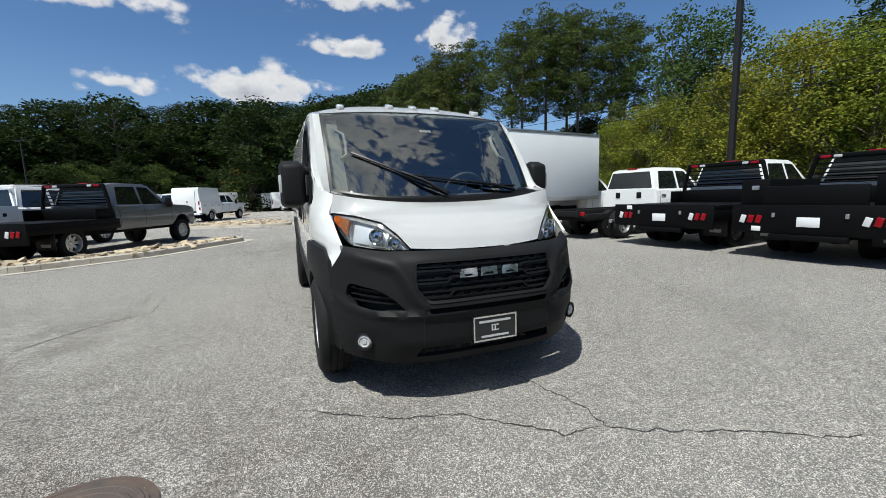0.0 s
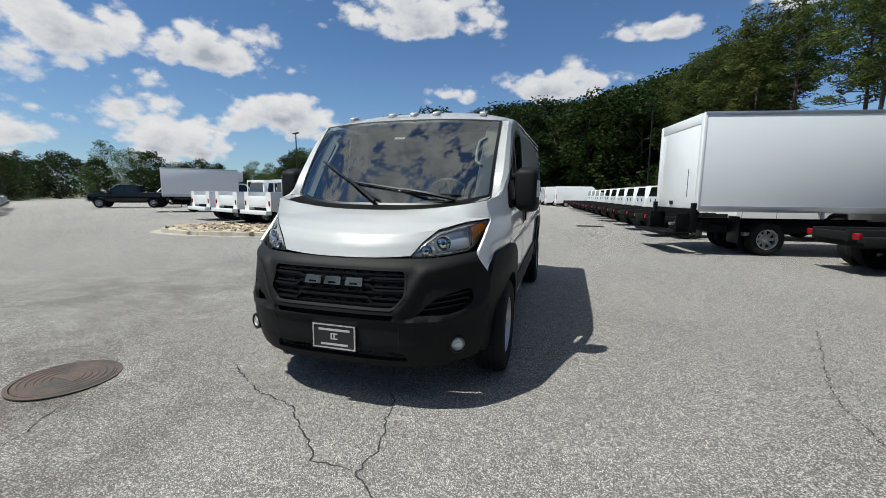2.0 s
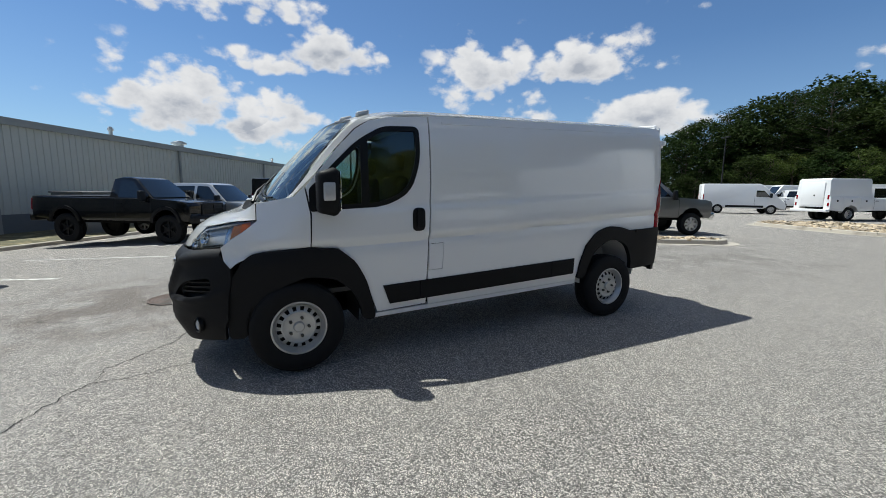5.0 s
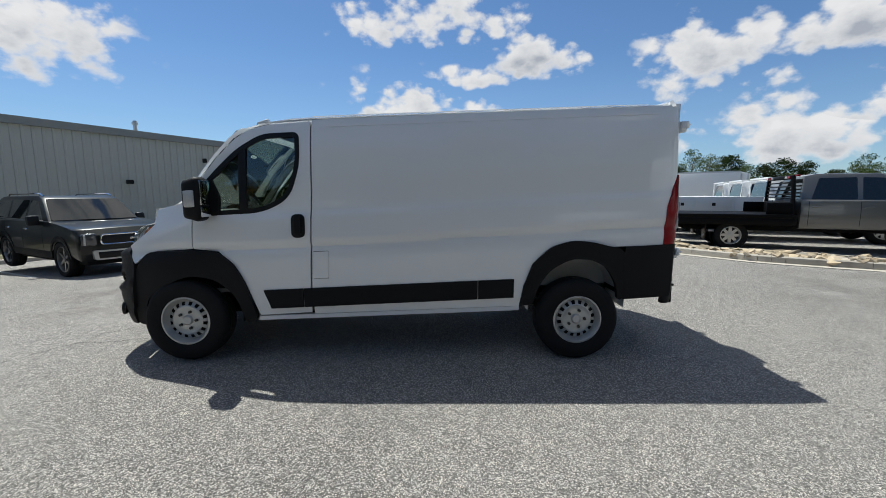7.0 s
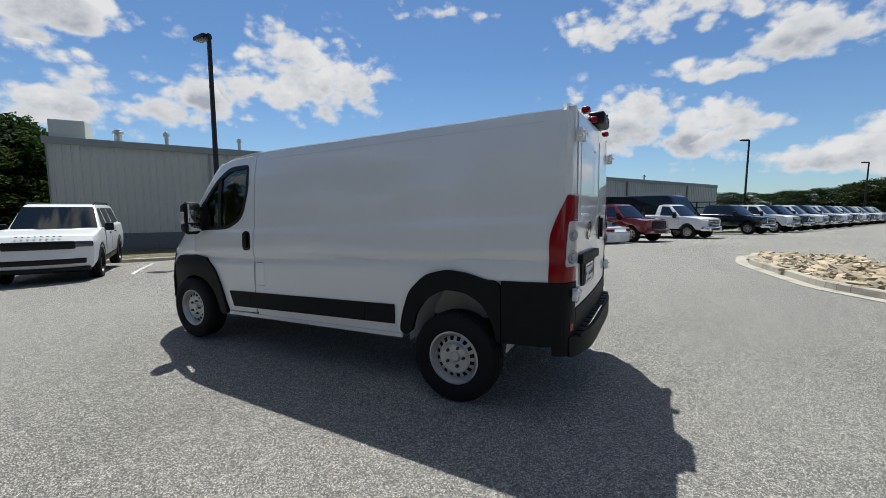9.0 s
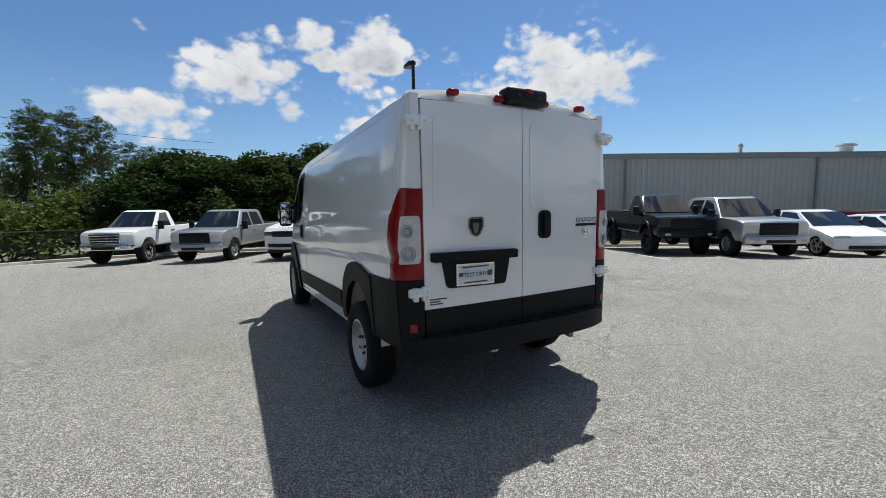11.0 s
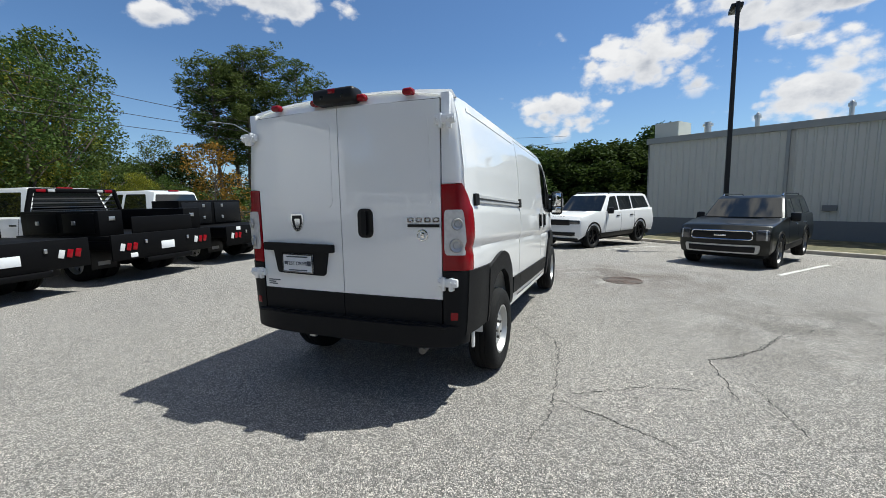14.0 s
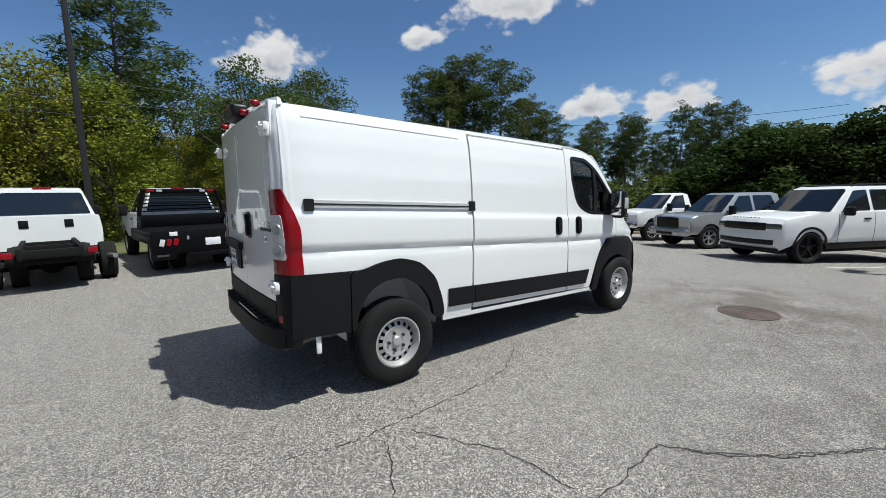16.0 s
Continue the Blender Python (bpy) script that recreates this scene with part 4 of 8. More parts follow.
RIDGE = [(0.93, 1.035), (0.75, 0.985), (0.61, 0.946), (0.555, 0.868), (0.50, 0.76), (0.45, 0.697), (-0.05, 0.692)]
LIP = [(-0.05, 0.632), (0.45, 0.634), (0.62, 0.632), (0.76, 0.645), (0.88, 0.668), (0.95, 0.73)]


def bumper_face(x, z):
    """The bumper's skin: a ridge round the grille that opens into the corners, a lip below, pockets for the fog lamps."""
    a = abs(x)
    out = 0.034 * max(0.0, 1 - off_line(a, z, RIDGE) / 0.06) + 0.026 * max(0.0, 1 - off_line(a, z, LIP) / 0.032)
    out -= 0.022 * max(0.0, 1 - math.hypot(a - 0.74, (z - 0.45) * 1.4) / 0.14)
    return x, nose(x, z)[1] - out, z


def rear_face(x, z):
    return x, 4.44 - 0.03 * x * x - 0.02 * max(0.0, z - 1.5), z


DOOR = [(0.125, 1.28), (0.09, 1.50), (0.17, 1.595), (0.34, 1.80), (0.50, 1.96), (0.62, 2.035), (0.80, 2.075), (1.165, 2.09), (1.165, 1.5), (1.145, 0.98), (1.13, 0.62), (1.128, 0.40), (0.66, 0.39), (0.62, 0.5), (0.55, 0.70), (0.46, 0.87), (0.33, 0.985), (0.115, 1.015)]
WINDOW = rounded([(0.20, 1.315), (0.72, 1.325), (0.97, 1.43), (1.06, 1.72), (1.055, 1.985), (0.74, 1.98), (0.52, 1.86), (0.33, 1.68), (0.17, 1.515)], [0.02, 0.1, 0.14, 0.1, 0.05, 0.08, 0.1, 0.1, 0.03])
FENDER = [(0.119, 1.28), (0.083, 1.50), (0.0, 1.42), (-0.13, 1.40), (-0.268, 1.372), (-0.272, 1.243), (-0.37, 1.165), (-0.53, 1.055), (-0.50, 0.86), (-0.42, 0.93), (-0.24, 1.0), (0.110, 1.016)]
ARCH_F = [(0.645, 0.345), (0.62, 0.47), (0.56, 0.69), (0.47, 0.865), (0.335, 0.98), (0.10, 1.018), (-0.24, 1.004), (-0.36, 0.96), (-0.42, 0.88), (-0.49, 0.76), (-0.50, 0.33), (-0.365, 0.33), (-0.335, 0.46), (-0.26, 0.60), (-0.12, 0.725), (0.08, 0.785), (0.29, 0.745), (0.43, 0.63), (0.50, 0.50), (0.53, 0.345)]
ARCH_R = [(3.0, 0.40), (3.035, 0.58), (3.11, 0.78), (3.27, 0.925), (3.46, 0.972), (3.64, 0.952), (3.80, 0.905), (3.86, 0.90), (3.92, 0.86), (3.92, 0.42), (3.885, 0.42), (3.86, 0.57), (3.77, 0.72), (3.63, 0.795), (3.45, 0.81), (3.27, 0.72), (3.16, 0.57), (3.12, 0.40)]
QUARTER = [(1.150, 0.385), (1.139, 0.62), (1.153, 0.98), (1.172, 1.5), (1.172, 2.10), (4.36, 2.12), (4.365, 1.5), (4.30, 1.30), (4.29, 0.90), (3.80, 0.90), (3.64, 0.945), (3.46, 0.965), (3.27, 0.915), (3.11, 0.775), (3.035, 0.575), (3.0, 0.385)]
SLIDE = [(1.150, 0.40), (1.153, 0.98), (1.172, 1.5), (1.172, 2.06), (2.63, 2.07), (2.64, 0.41)]
QUARTER_R = [(2.655, 0.385), (2.645, 2.085), (1.18, 2.075), (1.18, 2.10), (4.36, 2.12), (4.365, 1.5), (4.30, 1.30), (4.29, 0.90), (3.80, 0.90), (3.64, 0.945), (3.46, 0.965), (3.27, 0.915), (3.11, 0.775), (3.035, 0.575), (3.0, 0.385)]
SILL = [(0.64, 0.345), (3.0, 0.345), (3.0, 0.383), (0.65, 0.383)]


def build_van():
    VAN_GLASS = glass("side_window_glass", (0.62, 0.70, 0.68), ior=1.7)
    SCREEN_GLASS = glass("windscreen_glass", (0.58, 0.64, 0.60), ior=2.6, shine=(0.86, 0.90, 0.88))
    LINER = mat("grey_wheel_housing", (0.70, 0.70, 0.69), 0.6, var=0.15)
    for side, f in (("l", side_l), ("r", side_r)):
        s = 1 if side == "l" else -1
        door = van_part("front_door", sheet(inset(DOOR, 0.003), f, 0, 0.03, 0.03, [WINDOW]), WHITE)
        # window: rubber rim, fixed quarter pane, bar and main pane
        rim = sheet(inset(WINDOW, -0.012), f, 0.003, 0.02, 0.07, [inset(WINDOW, 0.028)])
        van_part("window_rim", rim, BLACK, parent=door)
        bar = sheet([(0.535, 1.33), (0.60, 1.33), (0.60, 1.90), (0.535, 1.87)], f, 0.0, 0.02)
        van_part("window_bar", bar, BLACK, parent=door)
        pane = van_part("window_pane", sheet(inset(WINDOW, 0.01), f, -0.012, 0.004, 0.09), VAN_GLASS, "tinted door glass", door)
        pane.visible_shadow = False
        sail = sheet(rounded([(0.115, 1.295), (0.36, 1.305), (0.37, 1.46), (0.29, 1.64), (0.115, 1.48)], 0.03), f, 0.012, 0.03)
        van_part("mirror_base", sail, PLASTIC, parent=door)
        hy = (0.985, 1.105) if s > 0 else (0.90, 1.02)
        for base_y, owner in ((hy, door),):
            add_handle(f, base_y, 1.085, 1.29, owner)
        van_part("fender", sheet(inset(FENDER, 0.003), f, 0, 0.02, 0.06), WHITE)
        def flare(y, z, s=s):
            return s * (half_width(y, z) - 0.016 * max(0.0, min(1.0, (-0.22 - y) / 0.26)) ** 1.5), y, z

        van_part("wheel_arch_flare", sheet(rounded(ARCH_F, 0.06, 3), flare, 0.028, 0.05, 0.05), PLASTIC, "black plastic wheel arch flare")
        van_part("wheel_arch_flare", sheet(rounded(ARCH_R, 0.06, 3), f, 0.026, 0.05, 0.05), PLASTIC, "black plastic wheel arch flare")
        corner = [(3.925, 0.90), (4.36, 0.905), (4.37, 0.43), (3.925, 0.42)]
        van_part("bumper_side", sheet(corner, f, 0.018, 0.05, 0.07), PLASTIC)
        if s > 0:
            fuel = rounded([(1.152, 0.715), (1.290, 0.715), (1.300, 0.955), (1.164, 0.955)], 0.006)
            van_part("side_panel", sheet(inset(QUARTER, 0.002), f, 0, 0.02, 0.028, [inset(fuel, -0.004)]), WHITE)
            van_part("fuel_flap", sheet(fuel, f, -0.001, 0.02), WHITE)
        else:
            van_part("side_panel", sheet(QUARTER_R, f, 0, 0.02, 0.028), WHITE)
            sd = van_part("sliding_door", sheet(inset(SLIDE, 0.004), f, 0.001, 0.025, 0.028), WHITE)
            add_handle(f, (1.28, 1.40), 1.085, 1.29, sd)
            rail = van_part("door_rail", sheet([(2.66, 1.375), (4.20, 1.39), (4.20, 1.445), (2.66, 1.43)], f, 0.012, 0.02), mat("satin_aluminium", (0.62, 0.62, 0.61), 0.4, 0.35, var=0.06), "aluminium sliding door rail")
            slot = sheet([(2.66, 1.395), (4.20, 1.41), (4.20, 1.422), (2.66, 1.407)], f, 0.0155, 0.01)
            van_part("slot", slot, DARK, parent=rail)
            for y in (2.62, 4.17):
                van_part("end_cap", sheet(rounded([(y, 1.362), (y + 0.07, 1.363), (y + 0.07, 1.452), (y, 1.451)], 0.01), f, 0.022, 0.02), PLASTIC, parent=rail)
        van_part("sill", sheet(SILL, f, 0, 0.02, 0.07), WHITE)
        # pressed beads of the body side
        for zz in ((2.03,) if s > 0 else (2.035,)):
            bead = sheet([(1.30, zz), (4.20, zz + 0.01), (4.20, zz + 0.034), (1.30, zz + 0.024)] if s > 0 else [(2.75, zz - 0.01), (4.20, zz), (4.20, zz + 0.03), (2.75, zz + 0.02)], f, 0.005, 0.02)
            van_part("pressed_bead", bead, WHITE)
        # rubbing strips in three pieces
        for a, b in ((0.71, 1.06), (1.066, 2.62), (2.626, 2.945)):
            za, zb = 0.455 + 0.017 * (a - 0.7) / 2.2, 0.455 + 0.017 * (b - 0.7) / 2.2
            front = 0.06 if a < 0.8 else 0
            van_part("rubbing_strip", sheet([(a + front, za), (b, zb), (b, zb + 0.17), (a, za + 0.17)], f, 0.016, 0.03), PLASTIC)
        # added dark sheet behind the panels: its colour stands for the shade in the gaps
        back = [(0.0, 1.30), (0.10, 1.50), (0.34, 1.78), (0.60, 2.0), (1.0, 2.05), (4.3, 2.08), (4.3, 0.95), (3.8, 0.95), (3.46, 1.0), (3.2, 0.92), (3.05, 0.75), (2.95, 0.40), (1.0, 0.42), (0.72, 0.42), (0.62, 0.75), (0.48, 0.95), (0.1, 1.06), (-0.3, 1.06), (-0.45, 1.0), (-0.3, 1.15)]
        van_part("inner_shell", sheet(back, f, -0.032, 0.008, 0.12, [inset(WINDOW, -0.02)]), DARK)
        # corner pillar, tail lamp
        add_rear_corner(s)
        # wheel housings
        for y0, material in ((0.06, UNDER), (3.52, LINER)):
            bm = bmesh.new()
            rings = []
            for x in (0.55, 0.985):
                rings.append([bm.verts.new((s * x, y0 + 0.44 * math.cos(a), 0.40 + 0.44 * math.sin(a))) for a in np.linspace(-0.15, math.pi + 0.15, 22)])
            for i in range(21):
                bm.faces.new((rings[0][i], rings[0][i + 1], rings[1][i + 1], rings[1][i]))
            bm.faces.new(rings[0])
            van_part("wheel_housing", bm, material)
        add_mirror(s)
    add_front(SCREEN_GLASS)
    add_rear()
    add_roof()
    add_cab_inside()
    # underbody
    bm = bmesh.new()
    add_box(bm, (-0.55, -0.62, 0.30), (0.55, 4.2, 0.52), 0.05)
    add_box(bm, (-0.9, 0.75, 0.36), (0.9, 2.85, 0.5), 0.04)
    add_box(bm, (-0.9, 3.95, 0.42), (0.9, 4.35, 0.5), 0.03)
    van_part("underbody", bm, UNDER)
    bm = bmesh.new()
    add_tube(bm, [(-0.62, 3.5, 0.30), (-0.62, 4.1, 0.30), (-0.62, 4.36, 0.26)], 0.028, 12)
    van_part("exhaust_pipe", bm, mat("dull_exhaust_steel", (0.20, 0.19, 0.18), 0.5, 0.6, var=0.2))
    bm = bmesh.new()
    add_tube(bm, [(0.83, 3.52, 0.36), (-0.83, 3.52, 0.36)], 0.06, 12)
    van_part("rear_axle", bm, UNDER)
    flap = box((-0.985, 4.16, 0.28), (-0.965, 4.20, 0.42), 0.006)
    van_part("mud_flap", flap, WHITE)


def add_handle(f, ys, z0, z1, owner):
    cup = sheet(rounded([(ys[0], z0), (ys[1], z0), (ys[1], z1), (ys[0], z1)], 0.05), f, 0.005, 0.02, 0.03)
    h = van_part("door_handle", cup, BLACK, "black door handle", owner)
    m = (ys[0] + ys[1]) / 2
    grip = sheet(rounded([(m - 0.022, z0 + 0.03), (m + 0.03, z0 + 0.03), (m + 0.03, z1 - 0.015), (m - 0.022, z1 - 0.015)], 0.02), f, 0.028, 0.016, 0.03)
    van_part("grip", grip, PLASTIC, parent=h)


def add_rear_corner(s):
    """The rounded post beside the rear doors with the tall lamp in it."""
    def post(a, z):
        k = half_width(4.30, z)
        b = 1 - (1 - a) ** 2
        x = k + (0.835 - k) * a * a
        y = 4.30 + (rear_face(0.835, z)[1] - 4.30 - 0.004) * b
        return s * x, y, z

    lamp = rounded([(-0.12, 0.905), (1.0, 0.905), (1.0, 1.51), (0.42, 1.515), (0.12, 1.40), (-0.10, 1.24)], [0.01, 0.01, 0.01, 0.02, 0.05, 0.05])
    van_part("corner_post", sheet([(0.0, 1.16), (0.14, 1.40), (0.42, 1.52), (1.0, 1.515), (1.0, 2.11), (0.0, 2.11)], post, 0, 0.02, 0.07), WHITE)
    tl = van_part("tail_lamp", sheet(lamp, post, 0.012, 0.05, 0.05), RED_LENS, "tall red and clear tail lamp")
    van_part("clear_lens", sheet(rounded([(0.36, 1.015), (0.95, 1.015), (0.95, 1.335), (0.47, 1.335)], 0.06), post, 0.018, 0.01, 0.05), mat("ribbed_clear_lens", (0.66, 0.65, 0.64), 0.3, 0.1, var=0.45, scale=30, coat=0.3), "clear reversing lens", tl)
    for zz, r in ((1.085, 0.052), (1.235, 0.044)):
        bm = bmesh.new()
        c = Vector(post(0.66, zz))
        n = Vector((s * 0.55, 1, 0)).normalized()
        q = n.to_track_quat("Z", "Y").to_matrix().to_4x4()
        add_spin(bm, [(0, 0.016), (r * 0.4, 0.02), (r * 0.5, 0.013), (r * 0.85, 0.022), (r, 0.010)], Matrix.Translation(c + n * 0.008) @ q, 20)
        van_part("lens_ring", bm, BADGE, parent=tl)
    for i in range(7):
        z0 = 1.385 + i * 0.017
        van_part("lamp_rib", sheet([(0.50, z0), (0.93, z0), (0.93, z0 + 0.006), (0.50, z0 + 0.006)], post, 0.015, 0.006, 0.08), RED_LENS, parent=tl)
    van_part("bumper_corner", sheet([(0.0, 0.36), (1.0, 0.36), (1.0, 0.90), (0.0, 0.90)], post, 0.015, 0.05, 0.07), PLASTIC)
    refl = rounded([(0.62, 0.545), (0.82, 0.545), (0.82, 0.60), (0.62, 0.60)], 0.005)
    van_part("reflector", sheet(refl, post, 0.019, 0.01, 0.05), RED_LENS)
    for zz in (0.80, 1.925):
        bm = bmesh.new()
        x0 = 0.80
        add_box(bm, (s * x0, 4.425, zz - 0.012), (s * (x0 + 0.155), 4.462, zz + 0.05), 0.012)
        add_box(bm, (s * (x0 + 0.035), 4.43, zz - 0.04), (s * (x0 + 0.06), 4.468, zz + 0.06), 0.008)
        add_box(bm, (s * (x0 + 0.085), 4.41, zz - 0.04), (s * (x0 + 0.12), 4.46, zz + 0.055), 0.008)
        for k in (0.02, 0.105, 0.135):
            add_cyl(bm, 0.009, 0.009, 0.05, pose(s * (x0 + k), 4.45, zz + 0.02, 90, 0, 0), 8)
        van_part("door_hinge", bm, WHITE, "white painted door hinge")


def add_mirror(s):
    arm = bmesh.new()
    for zz in (1.335, 1.555):
        add_box(arm, (s * 0.93, 0.20, zz - 0.03), (s * 1.10, 0.275, zz + 0.03), 0.022)
    a = van_part("mirror_arm", arm, PLASTIC)
    bm = box((s * 1.045, 0.15, 1.265), (s * 1.225, 0.315, 1.635), 0.05, seg=3)
    for v in bm.verts:
        if v.co.y < 0.22:
            v.co.x += s * (-0.012)
            v.co.z += (1.45 - v.co.z) * 0.10
    hd = van_part("mirror_housing", bm, PLASTIC, "black plastic door mirror", a)
    van_part("mirror_glass", box((s * 1.065, 0.312, 1.40), (s * 1.205, 0.322, 1.605), 0.012), CHROME, parent=hd)
    van_part("mirror_glass", box((s * 1.065, 0.312, 1.30), (s * 1.205, 0.322, 1.385), 0.012), CHROME, parent=hd)
    van_part("side_repeater", box((s * 1.19, 0.185, 1.385), (s * 1.231, 0.275, 1.525), 0.012), CLEAR_LENS, "clear indicator lens", hd)


HOOD_ROWS = [  # edge x, edge y, edge z, middle y, middle z
    (0.478, -0.748, 1.034, -0.822, 1.020), (0.545, -0.69, 1.122, -0.785, 1.085), (0.63, -0.617, 1.198, -0.73, 1.150), (0.775, -0.44, 1.236, -0.63, 1.220), (0.908, -0.276, 1.250, -0.50, 1.268), (0.884, -0.272, 1.378, -0.35, 1.300),
]


def hood_at(u, v):
    k = v * (len(HOOD_ROWS) - 1)
    xe, ye, ze, ym, zm = (float(np.interp(k, range(len(HOOD_ROWS)), [r[i] for r in HOOD_ROWS])) for i in range(5))
    w = abs(u) ** 2.4
    return xe * u, ym + (ye - ym) * w, zm + (ze - zm) * w + 0.010 * math.sin(math.pi * v) * (1 - u * u)


def screen_at(u, v):
    xe = 0.875 - 0.005 * v
    ye, ze = -0.02 + 0.51 * v, 1.390 + 0.65 * v
    ym, zm = -0.25 + 0.67 * v, 1.315 + 0.755 * v
    w = abs(u) ** (3.4 - 1.1 * v)
    b = 0.024 * math.sin(math.pi * v)
    return xe * u, ym + (ye - ym) * w - b * 0.7, zm + (ze - zm) * w + b


def net(f, us, vs, bm=None, thick=0.0):
    bm = bm or bmesh.new()
    grid = [[bm.verts.new(f(u, v)) for u in us] for v in vs]
    for a, b in zip(grid, grid[1:]):
        for i in range(len(a) - 1):
            bm.faces.new((a[i], a[i + 1], b[i + 1], b[i]))
    if thick:
        bmesh.ops.solidify(bm, geom=bm.faces[:], thickness=thick)
    return bm


def add_front(SCREEN_GLASS):
    us, vs = np.linspace(-1, 1, 29), np.linspace(0, 1, 17)
    van_part("bonnet", net(hood_at, us, np.linspace(0, 1, 21), thick=0.012), WHITE)
    # windscreen with its black rim
    pane = van_part("windscreen", net(screen_at, us, vs), SCREEN_GLASS, "sloping windscreen glass")
    pane.visible_shadow = False
    for name, u0, u1, v0, v1 in (("rim", -1, -0.975, 0, 1), ("rim", 0.975, 1, 0, 1), ("rim", -1, 1, 0.978, 1), ("cowl_band", -1, 1, -0.03, 0.035)):
        van_part("windscreen_" + name, net(lambda u, v: Vector(screen_at(u, v)) + Vector((0, -0.003, 0.003)), np.linspace(u0, u1, 3 if u1 - u0 < 1 else 25), np.linspace(v0, v1, 9 if v1 - v0 > 0.5 else 3)), BLACK)
    # A posts close the gap between the screen and the doors
    for s in (-1, 1):
        bm = bmesh.new()
        rows = []
        for i in range(15):
            v = i / 14
            a = Vector(screen_at(s, v))
            y = float(np.interp(a.z, [1.385, 1.42, 1.50, 1.595, 1.80, 1.96, 2.03, 2.045], [-0.10, 0.0, 0.075, 0.17, 0.34, 0.50, 0.62, 0.66]))
            b = Vector((s * half_width(y, a.z), y - 0.004, a.z + 0.004))
            m = (a + b) / 2 + Vector((s * 0.016, -0.014, 0.008))
            rows.append([bm.verts.new(p) for p in (a + Vector((0, 0.004, -0.004)), m, b)])
        for p, q in zip(rows, rows[1:]):
            for k in range(2):
                bm.faces.new((p[k], p[k + 1], q[k + 1], q[k]))
        bmesh.ops.solidify(bm, geom=bm.faces[:], thickness=0.02)
        van_part("screen_post", bm, WHITE)
        # foot of the post, between the bonnet and the screen
        foot = net(lambda u, v: Vector(hood_at(s * (0.90 + 0.10 * u), 1.0)) * (1 - v) + Vector(screen_at(s * (0.90 + 0.10 * u), 0.01)) * v + Vector((s * 0.004 * u, 0, 0.004)), np.linspace(0, 1, 5), np.linspace(0, 1, 5), thick=0.015)
        van_part("post_foot", foot, WHITE)
        # pale trim and grab handle inside
        trim = mat("pale_cab_trim", (0.24, 0.245, 0.235), 0.7, var=0.08)
        strip = van_part("post_trim", net(lambda u, v: Vector(screen_at(s * u, v)) + Vector((0, 0.07, -0.03)), np.linspace(0.84, 0.97, 4), np.linspace(0.06, 0.96, 9), thick=0.015), trim)
        bm = bmesh.new()
        add_tube(bm, [Vector(screen_at(s * 0.86, v)) + Vector((-s * d, 0.06, -0.03)) for v, d in ((0.42, 0.0), (0.47, 0.05), (0.62, 0.06), (0.74, 0.05), (0.79, 0.0))], 0.014, 8)
        van_part("grab_handle", bm, trim, parent=strip)
        # rail between the door's top edge and the roof
        rail = bmesh.new()
        prev = None
        for y in np.linspace(0.50, 1.19, 12):
            z0 = float(np.interp(y, [0.50, 0.62, 0.80, 1.165], [1.965, 2.038, 2.078, 2.093]))
            r1 = Vector(roof_at(s * 0.985, (y - 0.49) / 3.90))
            row = [rail.verts.new((s * half_width(y, z0), y, z0)), rail.verts.new(((s * half_width(y, z0) + r1.x) / 2 + s * 0.008, y, (z0 + r1.z) / 2 + 0.004)), rail.verts.new((r1.x, y, r1.z))]
            if prev:
                for k in range(2):
                    rail.faces.new((prev[k], prev[k + 1], row[k + 1], row[k]))
            prev = row
        bmesh.ops.solidify(rail, geom=rail.faces[:], thickness=0.015)
        van_part("cant_rail", rail, WHITE)
    # cowl grille and wipers
    cowl = net(lambda u, v: Vector(hood_at(u * 0.92, 1.0)) * (1 - v) + (Vector(screen_at(u * 0.92, 0.015)) + Vector((0, 0.0, 0.002))) * v + Vector((0, 0.004, 0.003)), us, np.linspace(0, 1, 4), thick=0.02)
    van_part("cowl_panel", cowl, PLASTIC)
    for u0, v0, u1, v1, pu, pv in ((0.02, 0.05, -0.78, 0.43, -0.02, 0.03), (0.76, 0.07, -0.30, 0.22, 0.72, 0.02)):
        bm = bmesh.new()
        up = Vector((0, -0.7, 0.7))
        path = [Vector(screen_at(u0 + (u1 - u0) * k, v0 + (v1 - v0) * k)) + up * 0.018 for k in np.linspace(0, 1, 9)]
        add_tube(bm, path, 0.009, 6)
        w = van_part("wiper", bm, BLACK, "black windscreen wiper")
        bm = bmesh.new()
        add_tube(bm, [Vector(screen_at(pu, pv)) + up * 0.03, Vector(screen_at((pu + u0 + (u1 - u0) * 0.5) / 2, (pv + v0 + (v1 - v0) * 0.5) / 2)) + up * 0.05, path[4] + up * 0.01], [0.016, 0.013, 0.008], 6)
        van_part("wiper_arm", bm, BLACK, parent=w)
    st = net(lambda u, v: Vector(screen_at(u, v)) + Vector((0, 0.004, -0.006)), np.linspace(-0.06, 0.05, 4), np.linspace(0.735, 0.765, 3), thick=0.001)
    van_part("stock_label", st, mat("paper_label", (0.8, 0.8, 0.76), 0.7), "white paper label inside the windscreen")
    for k in range(4):
        b = net(lambda u, v: Vector(screen_at(u, v)) + Vector((0, 0.0015, -0.0035)), np.linspace(-0.047 + k * 0.022, -0.032 + k * 0.022, 2), np.linspace(0.744, 0.756, 2), thick=0.0008)
        van_part("label_bar", b, DARK)
